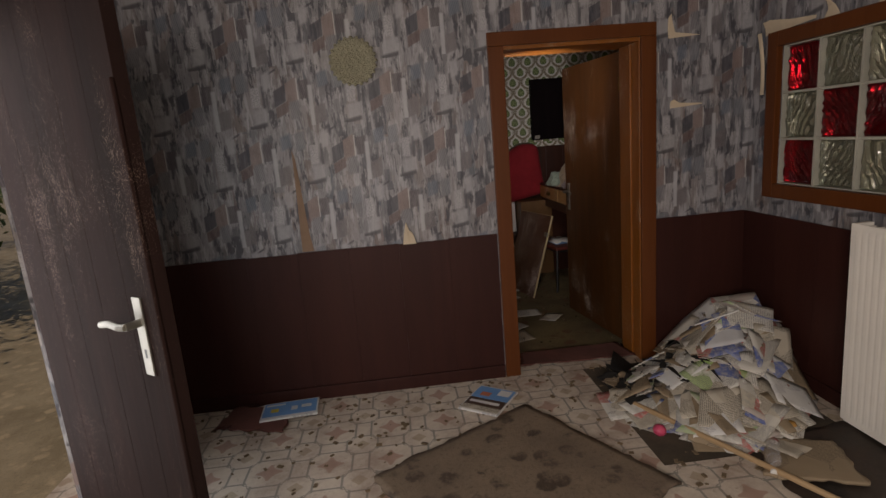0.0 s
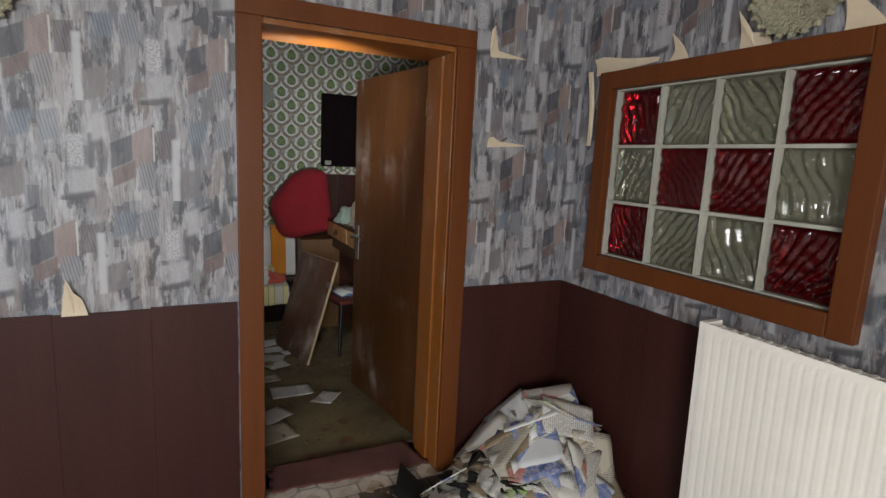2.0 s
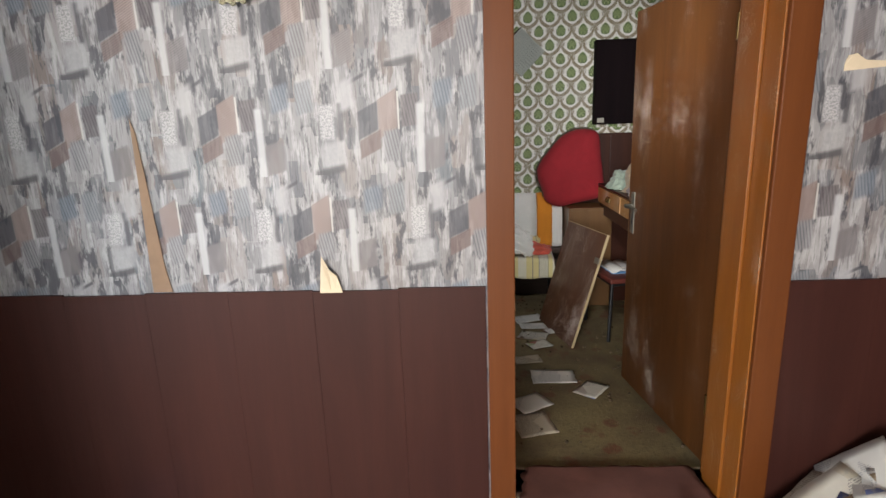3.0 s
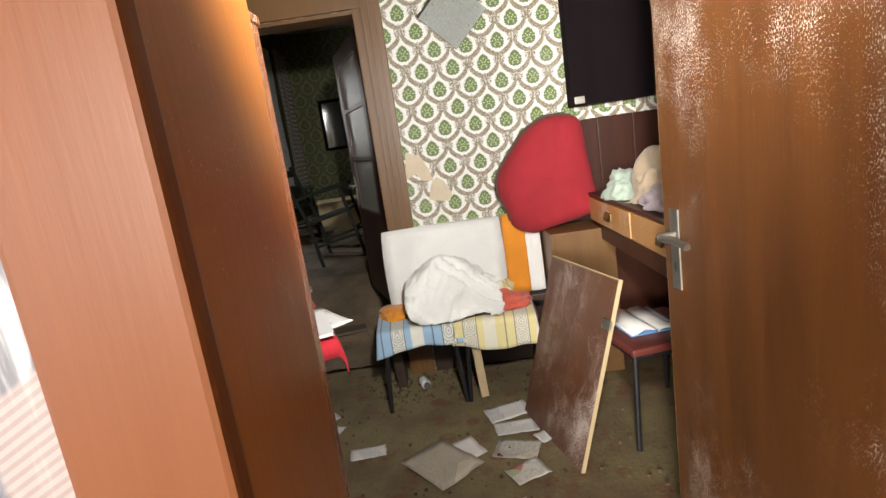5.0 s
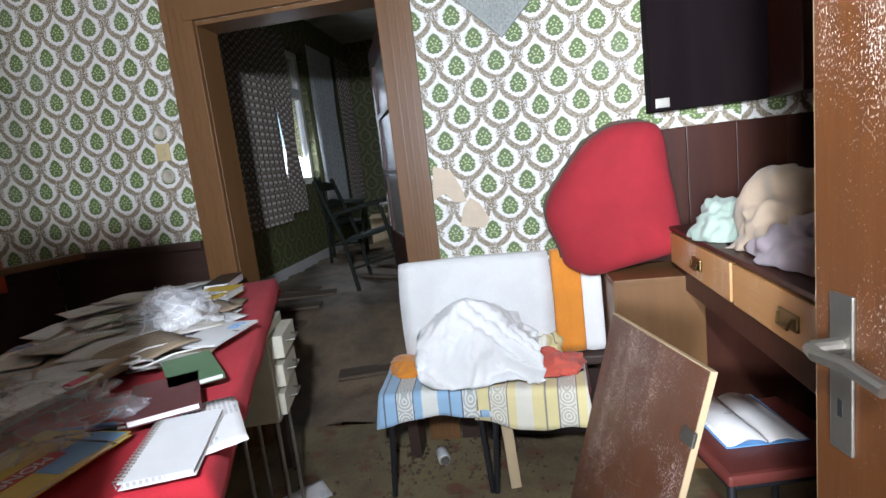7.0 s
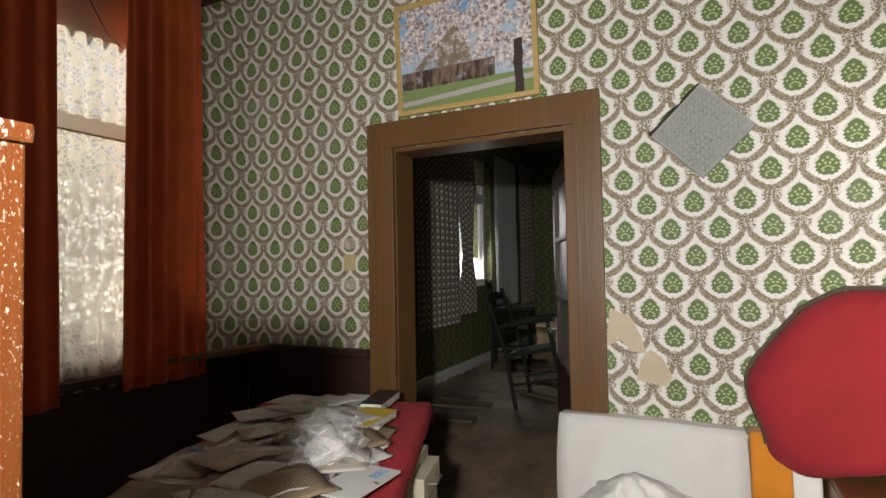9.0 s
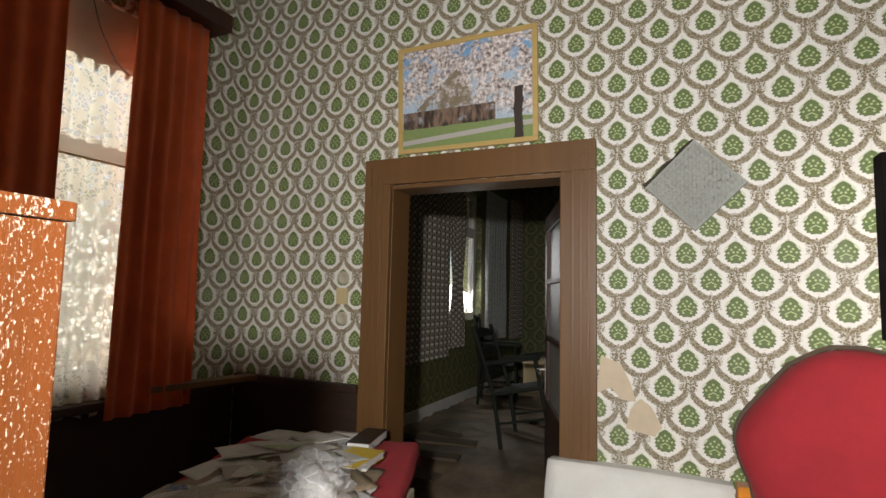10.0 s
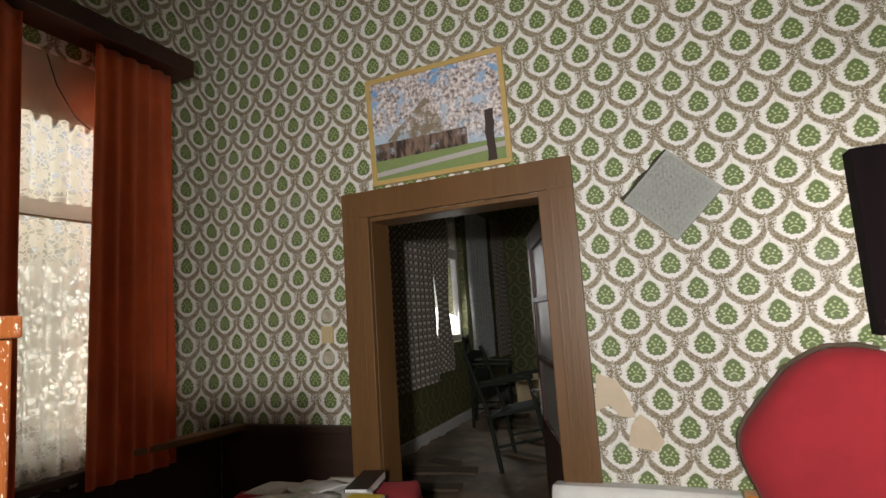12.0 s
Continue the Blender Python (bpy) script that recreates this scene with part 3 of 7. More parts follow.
def striped_towel(name, ground, band, light, start):
    """Terry towel with lengthwise stripes, one of them woven with rows of concentric rings."""
    n = Nodes(name)
    c = n.coord()
    x, y, z = n.axes(c)
    along = n.m("SUBTRACT", y, z)
    s = n.m("FRACT", n.m("DIVIDE", n.m("ADD", x, start), 0.27))
    col = n.ramp(s, (0.0, ground), (0.16, band), (0.18, light), (0.42, band), (0.44, ground), (0.56, light), (0.80, ground), (0.97, band), hard=True)
    cu = n.m("MULTIPLY", n.m("SUBTRACT", s, 0.30), 0.27)
    cv = n.m("MULTIPLY", n.m("SUBTRACT", n.m("FRACT", n.m("DIVIDE", along, 0.075)), 0.5), 0.075)
    r = n.m("SQRT", n.m("ADD", n.m("POWER", cu, 2.0), n.m("POWER", cv, 2.0)))
    ring = n.m("GREATER_THAN", n.m("SINE", n.m("MULTIPLY", r, 520.0)), 0.0)
    stripe = n.m("MULTIPLY", n.m("GREATER_THAN", s, 0.19), n.m("LESS_THAN", s, 0.41))
    grey = tuple(0.5 * a + 0.5 * b for a, b in zip(band, light))
    col = n.mix(n.m("MULTIPLY", stripe, ring), col, grey)
    loops = n.noise(c, 500.0, 2)
    col = n.mix(n.m("MULTIPLY", n.noise(c, 14.0, 4), 0.25), col, tuple(v * 0.5 for v in ground))
    n.bump(n.m("ADD", loops, n.m("MULTIPLY", n.noise(c, 9.0, 3), 2.0)), 0.4, 0.003)
    return n.done(col, 0.95, 0.0, Sheen_Weight=0.2)


TOWEL_BLUE = striped_towel("blue striped towel", (0.30, 0.45, 0.60), (0.12, 0.15, 0.18), (0.70, 0.68, 0.58), 0.20)
TOWEL_YELLOW = striped_towel("yellow striped towel", (0.72, 0.62, 0.30), (0.24, 0.23, 0.20), (0.72, 0.69, 0.58), 0.215)


# ---- mesh helpers ----
def part(name, bm, material, parent=None, label=""):
    me = bpy.data.meshes.new(name)
    bm.normal_update()
    bm.to_mesh(me)
    bm.free()
    me.materials.append(material)
    ob = new(name, me)
    if parent is not None:
        ob.parent = parent
    if label:
        ob["label"] = label
    return ob


def thing(name, label, category, m=None, group=""):
    ob = new(name)
    ob.empty_display_size = 0.1
    if m is not None:
        ob.matrix_world = m
    return tagged(ob, label, category, group)


def box(x0, x1, y0, y1, z0, z1, bevel=0.0, bm=None):
    bm = bm or bmesh.new()
    made = bmesh.ops.create_cube(bm, size=1.0, matrix=Matrix.LocRotScale(((x0 + x1) / 2, (y0 + y1) / 2, (z0 + z1) / 2), None, (abs(x1 - x0), abs(y1 - y0), abs(z1 - z0))))
    if bevel:
        edges = list({e for v in made["verts"] for e in v.link_edges})
        bmesh.ops.bevel(bm, geom=edges, offset=bevel, segments=2, profile=0.6, affect="EDGES")
    return bm


def rod(a, b, r, r2=None, sides=12, bm=None):
    bm = bm or bmesh.new()
    a, b = Vector(a), Vector(b)
    turn = (b - a).to_track_quat("Z", "Y").to_matrix().to_4x4()
    m = Matrix.Translation((a + b) / 2) @ turn
    bmesh.ops.create_cone(bm, cap_ends=True, segments=sides, radius1=r, radius2=r if r2 is None else r2, depth=(b - a).length, matrix=m)
    return bm


def tube(points, r, sides=8, bm=None):
    """A bent rod through points."""
    bm = bm or bmesh.new()
    rings = []
    pts = [Vector(p) for p in points]
    for k, p in enumerate(pts):
        way = (pts[min(k + 1, len(pts) - 1)] - pts[max(k - 1, 0)]).normalized()
        side = way.cross(Vector((0.31, 0.17, 0.93))).normalized()
        up = way.cross(side)
        rings.append([bm.verts.new(p + r * (math.cos(t) * side + math.sin(t) * up)) for t in [2 * math.pi * j / sides for j in range(sides)]])
    for a, b in zip(rings, rings[1:]):
        for j in range(sides):
            bm.faces.new((a[j], a[(j + 1) % sides], b[(j + 1) % sides], b[j]))
    bm.faces.new(rings[0][::-1])
    bm.faces.new(rings[-1])
    bmesh.ops.recalc_face_normals(bm, faces=bm.faces)
    return bm


def sheet(nu, nv, place, thick=0.0, bm=None):
    """A grid surface place(u, v) with u, v in 0..1; thick: given a second side."""
    bm = bm or bmesh.new()
    grid = [[bm.verts.new(place(i / nu, j / nv)) for j in range(nv + 1)] for i in range(nu + 1)]
    faces = [bm.faces.new((grid[i][j], grid[i + 1][j], grid[i + 1][j + 1], grid[i][j + 1])) for i in range(nu) for j in range(nv)]
    for f in faces:
        f.smooth = True
    if thick:
        bm.normal_update()
        bmesh.ops.solidify(bm, geom=faces, thickness=thick)
    return bm


def lathe(profile, sides=32, bm=None):
    bm = bm or bmesh.new()
    rings = [[bm.verts.new((r * math.cos(2 * math.pi * j / sides), r * math.sin(2 * math.pi * j / sides), z)) for j in range(sides)] for r, z in profile]
    for a, b in zip(rings, rings[1:]):
        for j in range(sides):
            bm.faces.new((a[j], a[(j + 1) % sides], b[(j + 1) % sides], b[j])).smooth = True
    bm.faces.new(rings[0][::-1])
    bm.faces.new(rings[-1])
    return bm


def outline(points, y0, y1, bm=None):
    """A flat shape given by (x, z) points, from y0 to y1."""
    bm = bm or bmesh.new()
    a = [bm.verts.new((x, y0, z)) for x, z in points]
    b = [bm.verts.new((x, y1, z)) for x, z in points]
    bm.faces.new(a)
    bm.faces.new(b[::-1])
    for k in range(len(a)):
        j = (k + 1) % len(a)
        bm.faces.new((a[j], a[k], b[k], b[j]))
    bmesh.ops.recalc_face_normals(bm, faces=bm.faces)
    return bm


def structure(ob, label="", category=""):
    return tagged(ob, label, category, kind="structure")


def wall(name, axis, a0, a1, d0, d1, z0, z1, holes, material, label, category="wall"):
    """A wall along x or y from a0 to a1, between depths d0 and d1, with holes (lo, hi, bottom, top)."""
    bm = bmesh.new()
    cuts = sorted({a0, a1, *[h[0] for h in holes], *[h[1] for h in holes]})
    for lo, hi in zip(cuts, cuts[1:]):
        mid = (lo + hi) / 2
        spans = [(z0, z1)]
        for h in holes:
            if h[0] < mid < h[1]:
                spans = [(z0, h[2]), (h[3], z1)]
        for s0, s1 in spans:
            if s1 - s0 > 1e-4:
                if axis == "x":
                    box(lo, hi, d0, d1, s0, s1, bm=bm)
                else:
                    box(d0, d1, lo, hi, s0, s1, bm=bm)
    bmesh.ops.remove_doubles(bm, verts=bm.verts, dist=1e-5)
    return structure(part(name, bm, material), label, category)


# ---- hall ----
XW, XE, YS, HZ = -2.12, 1.61, -4.2, 3.1
DOOR = (0.025, 0.932, 0.0, 2.03)
KX0, KX1, KY0, KY1, KZ, KC = -2.05, 2.35, 0.30, 2.83, -0.03, 3.66
ARCH = (-1.03, -0.12, KZ, 2.12)
PY1, PX1, PZ = 8.6, 1.6, 0.35

structure(part("floor", box(XW - 0.3, XE + 0.3, YS - 0.3, 0.31, -0.12, 0.0), VINYL), "dirty cream patterned vinyl floor of the hall", "floor")
structure(part("ceiling", box(XW, XE, YS, 0.0, HZ, HZ + 0.1), PLASTER), "aged plaster hall ceiling", "ceiling")
wall("wall_north", "x", XW, XE + 0.3, 0.0, 0.15, 0, KC, [DOOR], HALL_PAPER, "hall wall with brushed blue-grey wallpaper")
wall("wall_east", "y", YS, 0.0, XE, XE + 0.3, 0, HZ, [(-1.30, -0.27, 1.13, 1.89)], HALL_PAPER, "hall wall with brushed blue-grey wallpaper and glass blocks")
XJ = -1.90
wall("wall_west", "y", -0.85, 0.15, XW - 0.05, XW, 0, HZ, [], HALL_PAPER, "papered hall wall beyond the side doorway")
structure(part("wall_west_return", box(XW - 0.05, XJ - 0.141, -0.87, -0.851, 0.0, HZ), HALL_PAPER), "papered return of the hall wall", "wall")
wall("wall_west_door", "y", YS, -0.85, XJ - 0.14, XJ, 0, HZ, [(-2.2, -0.95, 0.0, 2.05)], HALL_PAPER, "papered hall wall with the side doorway")
wall("wall_south", "x", XW - 0.3, XE + 0.3, YS - 0.3, YS, 0, HZ, [(-1.75, -0.35, 0.0, 2.15)], HALL_PAPER, "papered hall wall with the entrance")

# wainscot boards and skirting, butted round the door
WAIN = 0.94
wain_n = thing("wainscot", "dark red-brown board wainscot under the hall wallpaper", "wainscot")
wain_n["kind"] = "structure"
for lo, hi in ((XW, -0.004), (1.009, XE - 0.012)):
    count = max(1, round((hi - lo) / 0.29))
    w = (hi - lo) / count
    for k in range(count):
        part("panel", box(lo + k * w + 0.0003, lo + (k + 1) * w - 0.0003, -0.011, -0.0005, 0.085, WAIN + 0.003 * math.sin(k * 2.3), 0.0006), PANEL_BROWN, wain_n)
wain_e = thing("wainscot", "dark red-brown board wainscot beside the radiator", "wainscot")
wain_e["kind"] = "structure"
for k in range(14):
    part("panel", box(XE - 0.011, XE - 0.0005, -0.001 - 0.3 * (k + 1), -0.0016 - 0.3 * k, 0.085, WAIN, 0.0006), PANEL_BROWN, wain_e)
for nm, b in (("baseboard", (XW, -0.004, -0.022, -0.0005, 0.0, 0.083)), ("baseboard", (1.009, XE - 0.024, -0.022, -0.0005, 0.0, 0.083)), ("baseboard", (XE - 0.022, XE - 0.0005, YS, -0.002, 0.0, 0.083))):
    structure(part(nm, box(*b, 0.004), PANEL_BROWN), "dark brown painted skirting board", "baseboard")


def casing(name, axis_y, x0, x1, top, width, depth, material, label, facing=-1, profile=True, lap=0.018):
    """Door casing on the plane y = axis_y round an opening x0..x1 up to top."""
    ob = thing(name, label, "door frame")
    ob["kind"] = "structure"
    y0, y1 = (axis_y - depth, axis_y - 0.0005) if facing < 0 else (axis_y + 0.0005, axis_y + depth)
    front = y0 if facing < 0 else y1
    part("casing_post", box(x0 - width, x0 + lap, y0, y1, KZ if axis_y > 0 else 0.0, top, 0.005), material, ob)
    part("casing_post", box(x1 - lap, x1 + width, y0, y1, KZ if axis_y > 0 else 0.0, top, 0.005), material, ob)
    part("casing_head", box(x0 - width, x1 + width, y0, y1, top, top + width, 0.005), material, ob)
    if profile:
        for k in (0.25, 0.5, 0.75):
            for side in (-1, 1):
                c = x0 - width * k if side < 0 else x1 + width * k
                part("moulding", box(c - 0.007, c + 0.007, front - 0.006, front + 0.003, 0.0, top + width * k, 0.003), material, ob)
    return ob


casing("door_frame_hall", 0.0, 0.078, DOOR[1], 2.03, 0.076, 0.022, TRIM_RED, "red-brown painted door casing on the hall side", -1, False)
lining = thing("door_lining", "varnished orange-brown door lining with blistered finish", "door lining")
lining["kind"] = "structure"
part("jamb", box(DOOR[0], DOOR[0] + 0.02, 0.0, 0.353, KZ, 2.03, 0.003), LINING, lining)
part("jamb", box(DOOR[1] - 0.022, DOOR[1], 0.0, 0.285, 0.0, 2.03, 0.003), LINING, lining)
part("head", box(DOOR[0] + 0.0205, DOOR[1] - 0.022, 0.0, 0.305, 2.008, 2.03, 0.003), LINING, lining)
part("architrave", box(DOOR[0] - 0.06, DOOR[0] - 0.0005, 0.3005, 0.351, KZ, 2.10, 0.004), LINING, lining)
part("stop", box(DOOR[1] - 0.036, DOOR[1] - 0.0225, 0.10, 0.24, 0.0, 2.005, 0.003), LINING, lining)


def plate_handle(parent, at, side, lever, material):
    """A lever handle on a long plate, at the door's local (x, y, z); side: -1 or 1 along y, lever: -1 or 1 along x."""
    x, y, z = at
    s = side
    plate = part("handle_plate", box(x - 0.02, x + 0.02, min(y, y + s * 0.006), max(y, y + s * 0.006), z - 0.15, z + 0.07, 0.0025), material, parent, "worn metal handle plate")
    part("spindle", rod((x, y, z), (x, y + s * 0.045, z), 0.011), material, plate)
    part("lever", tube([(x, y + s * 0.045, z), (x + lever * 0.02, y + s * 0.052, z), (x + lever * 0.07, y + s * 0.05, z + 0.004), (x + lever * 0.12, y + s * 0.045, z - 0.006)], 0.0095, 10), material, plate)
    part("keyhole", box(x - 0.004, x + 0.004, y + s * 0.0055, y + s * 0.0068, z - 0.10, z - 0.075), RUBBER, plate)


# kitchen door leaf, open into the kitchen
hinge, free = Vector((0.934, 0.325)), Vector((0.815, 1.148))
leaf_dir = (free - hinge).normalized()
angle = math.degrees(math.atan2(leaf_dir.y, leaf_dir.x))
leaf = thing("door_1", "brown veneered kitchen door, blistered and standing open", "door", pose(hinge.x, hinge.y, 0, 0, 0, angle))
leaf["kind"] = "structure"
part("door_leaf", box(0.0, 0.83, -0.042, 0.0, 0.012, 2.0, 0.003), LEAF_WOOD, leaf)
part("door_edge", box(0.8301, 0.8325, -0.040, -0.002, 0.012, 2.0), PALE_EDGE, leaf)
plate_handle(leaf, (0.775, 0.0, 1.03), 1, -1, STEEL)
plate_handle(leaf, (0.775, -0.042, 1.03), -1, -1, STEEL)
for z in (0.25, 1.75):
    part("door_hinge", rod((-0.006, 0.008, z), (-0.006, 0.008, z + 0.09), 0.008), BRASS, leaf)
part("lock_plate", box(0.8326, 0.834, -0.03, -0.012, 0.92, 1.12), STEEL, leaf)

# side door leaf of weathered boards
side_h, side_f = Vector((-1.80, -1.365)), Vector((-1.215, -1.80))
d = side_f - side_h
side_door = thing("door_2", "dark weathered board door standing open with a long plate handle", "door", pose(side_h.x, side_h.y, 0, 0, 0, math.degrees(math.atan2(d.y, d.x))))
side_door["kind"] = "structure"
L = d.length
for k in range(5):
    part("board", box(L * k / 5 + 0.0004, L * (k + 1) / 5 - 0.0004, -0.018, 0.018, 0.02, 2.02, 0.001), OLD_DOOR, side_door)
part("rail", box(0.02, L - 0.02, 0.0185, 0.036, 0.2, 0.35, 0.004), OLD_DOOR, side_door)
part("edge_strip", box(L - 0.03, L + 0.004, -0.03, -0.0185, 0.02, 1.745, 0.004), OLD_DOOR, side_door)
plate_handle(side_door, (L - 0.095, -0.018, 1.13), -1, -1, STEEL)

frame2 = thing("door_frame_side", "dark wooden frame of the side doorway", "door frame")
frame2["kind"] = "structure"
for y0, y1 in ((-2.2, -2.14), (-1.01, -0.95)):
    part("jamb", box(XJ - 0.15, XJ + 0.012, y0, y1, 0.0, 2.05, 0.004), OLD_DOOR, frame2)
part("head", box(XJ - 0.15, XJ + 0.012, -2.14, -1.01, 1.99, 2.05, 0.004), OLD_DOOR, frame2)

# glass block window
block_window = thing("window_1", "glass block window of clear and ruby blocks in a red-brown frame", "window")
block_window["kind"] = "structure"
wy0, wy1, wz0, wz1 = -1.30, -0.27, 1.13, 1.89
for b in ((wy0 - 0.08, wy0, wz0 - 0.08, wz1 + 0.08), (wy1, wy1 + 0.08, wz0 - 0.08, wz1 + 0.08), (wy0, wy1, wz0 - 0.08, wz0), (wy0, wy1, wz1, wz1 + 0.08)):
    part("window_frame", box(XE - 0.035, XE + 0.03, b[0], b[1], b[2], b[3], 0.006), TRIM_RED, block_window)


def ripple_slab(yc, zc, hw, hh, seed):
    """A pressed glass block: waved front that leans one way or the other, flat back, rounded rim."""
    bm = bmesh.new()
    lean = (0.75, -0.6, 0.45, -0.8)[seed % 4]
    size = 36
    grid = []
    for i in range(size + 1):
        row = []
        for j in range(size + 1):
            u, v = 2 * i / size - 1, 2 * j / size - 1
            y, z = yc + u * hw, zc + v * hh
            rim = max(abs(u), abs(v))
            damp = 1 - max(0.0, (rim - 0.8) / 0.2) ** 2
            bend = noise.noise((y * 9, z * 9, seed * 3.7)) * 5.5
            h = 0.0085 * math.sin((y - lean * z) * 150 + bend) + 0.0022 * math.sin((y + lean * z) * 95 - bend * 1.5)
            row.append(bm.verts.new((XE + 0.024 + h * damp + 0.014 * (1 - damp), y, z)))
        grid.append(row)
    for i in range(size):
        for j in range(size):
            bm.faces.new((grid[i][j], grid[i][j + 1], grid[i + 1][j + 1], grid[i + 1][j])).smooth = True
    loop = [grid[i][0] for i in range(size)] + [grid[size][j] for j in range(size)] + [grid[i][size] for i in range(size, 0, -1)] + [grid[0][j] for j in range(size, 0, -1)]
    back = [bm.verts.new((XE + 0.09, v.co.y, v.co.z)) for v in loop]
    for k in range(len(loop)):
        q = (k + 1) % len(loop)
        bm.faces.new((loop[k], loop[q], back[q], back[k]))
    bm.faces.new(back)
    bmesh.ops.recalc_face_normals(bm, faces=bm.faces)
    return bm


red_ones = {(0, 0), (0, 2), (1, 1), (2, 1), (3, 0), (3, 2)}
bw, bh = (wy1 - wy0) / 4, (wz1 - wz0) / 3
for i in range(4):
    for j in range(3):
        yc, zc = wy1 - (i + 0.5) * bw, wz0 + (j + 0.5) * bh
        part("glass_block", ripple_slab(yc, zc, bw / 2 - 0.007, bh / 2 - 0.007, 3 * i + j), RED_BLOCK if (i, j) in red_ones else CLEAR_BLOCK, block_window, "ruby glass block" if (i, j) in red_ones else "")
jb = bmesh.new()
for i in range(5):
    y = wy1 - i * bw
    box(XE + 0.006, XE + 0.095, max(wy0, y - 0.0065), min(wy1, y + 0.0065), wz0, wz1, bm=jb)
for j in range(4):
    z = wz0 + j * bh
    box(XE + 0.0065, XE + 0.0945, wy0 + 0.009, wy1 - 0.009, max(wz0, z - 0.0065), min(wz1, z + 0.0065), bm=jb)
part("mortar_joint", jb, JOINT, block_window)
# wall behind the glass blocks, with an added unseen slab that dims it
structure(part("wall_behind_blocks", box(XE + 0.9, XE + 1.0, -2.2, 0.6, 0.0, 3.0), PLASTER), "plain wall behind the glass blocks", "wall")
structure(part("dimming_slab", box(XE + 0.3, XE + 0.72, -2.2, 0.6, 2.3, 2.4), PLASTER), "unseen slab added above to dim the space behind the glass blocks", "ceiling")

# radiator, unhooked and standing on the floor
rad = thing("radiator", "cream-white ribbed panel radiator standing under the glass blocks", "radiator", pose(1.487, -0.945, 0.025, 0, -1.0, 0))
RW, RH = 1.0, 0.985
ribs = bmesh.new()
count = 28
prof = []
for k in range(count):
    y0 = -0.025 - (RW - 0.05) * k / count
    s = (RW - 0.05) / count
    prof += [(y0, 0.0009), (y0 - s * 0.12, 0.0009), (y0 - s * 0.35, 0.0), (y0 - s * 0.77, 0.0)]
prof.append((-RW + 0.025, 0.0009))
zs = (0.0, 0.022, 0.05, RH - 0.05, RH - 0.022, RH)
rows = []
for z in zs:
    flat = z in (0.0, 0.022, RH - 0.022, RH)
    rows.append([ribs.verts.new((0.001 if flat else x, y, z)) for y, x in prof])
for a, b in zip(rows, rows[1:]):
    for k in range(len(prof) - 1):
        ribs.faces.new((a[k], b[k], b[k + 1], a[k + 1]))
bmesh.ops.recalc_face_normals(ribs, faces=ribs.faces)
bmesh.ops.reverse_faces(ribs, faces=[f for f in ribs.faces if f.normal.x > 0.2])
part("front_panel", ribs, RADIATOR, rad)
part("back_panel", box(0.085, 0.095, -RW + 0.01, -0.01, 0.02, RH - 0.02, 0.003), RADIATOR, rad)
part("side_cover", box(0.004, 0.096, -0.026, 0.0, 0.0, RH, 0.004), RADIATOR, rad)
part("side_cover", box(0.004, 0.096, -RW, -RW + 0.026, 0.0, RH, 0.004), RADIATOR, rad)
for k in range(22):
    y = -0.04 - k * (RW - 0.09) / 21
    part("grille_bar", box(0.012, 0.084, y - 0.008, y + 0.004, RH - 0.022, RH - 0.014), RADIATOR, rad)
# black block added for the shade inside the hollow radiator
part("shade_fill", box(0.02, 0.08, -RW + 0.03, -0.03, 0.03, RH - 0.03), RUBBER, rad)
valve = part("valve", rod((0.05, -RW - 0.001, 0.9), (0.05, -RW - 0.05, 0.9), 0.016), BRASS, rad, "brass radiator valve")
part("valve_knob", rod((0.05, -RW - 0.05, 0.9), (0.05, -RW - 0.12, 0.9), 0.026, 0.022, 16), WHITE_PLASTIC, valve, "white ribbed valve knob")


def wall_dish(m, r, label):
    ob = thing("glass_plate", label, "wall plate", m)
    part("dish", lathe([(0.004, 0.0), (r * 0.55, 0.002), (r * 0.8, 0.012), (r, 0.03), (r * 0.985, 0.034), (r * 0.78, 0.018), (r * 0.5, 0.008), (0.004, 0.006)], 36), AMBER_GLASS, ob)
    rim = bmesh.new()
    for k in range(24):
        t = 2 * math.pi * k / 24
        bmesh.ops.create_icosphere(rim, subdivisions=1, radius=r * 0.09, matrix=pose(r * math.cos(t), r * math.sin(t), 0.032))
    part("scalloped_rim", rim, AMBER_GLASS, ob)
    rays = bmesh.new()
    for k in range(16):
        t = 2 * math.pi * k / 16
        rod((r * 0.15 * math.cos(t), r * 0.15 * math.sin(t), 0.009), (r * 0.62 * math.cos(t), r * 0.62 * math.sin(t), 0.012), 0.004, 0.0015, 6, rays)
    part("cut_pattern", rays, AMBER_GLASS, ob)
    return ob


wall_dish(pose(-0.76, -0.003, 2.0, 90, 0, 0), 0.125, "smoky cut-glass plate hung on the wallpaper")
wall_dish(pose(XE - 0.003, -1.06, 2.14, 0, -90, 0), 0.155, "smoky cut-glass plate above the glass block window")


# torn wallpaper tongues
def torn(points, at, m, label, curl=0.04, material=None):
    """A torn tongue: outline in its own (x, z), curling off the wall."""
    ob = tagged(part("wallpaper_tear", outline(points, -0.0015, 0.0), material or BARE), label, "torn wallpaper", "wallpaper tears")
    bm = bmesh.new()
    bm.from_mesh(ob.data)
    top = max(z for _, z in points)
    bmesh.ops.subdivide_edges(bm, edges=bm.edges, cuts=3, use_grid_fill=True)
    for v in bm.verts:
        v.co.y -= curl * max(0.0, (v.co.z / top)) ** 2 if top > 0 else 0
    bm.to_mesh(ob.data)
    bm.free()
    ob.matrix_world = m
    return ob


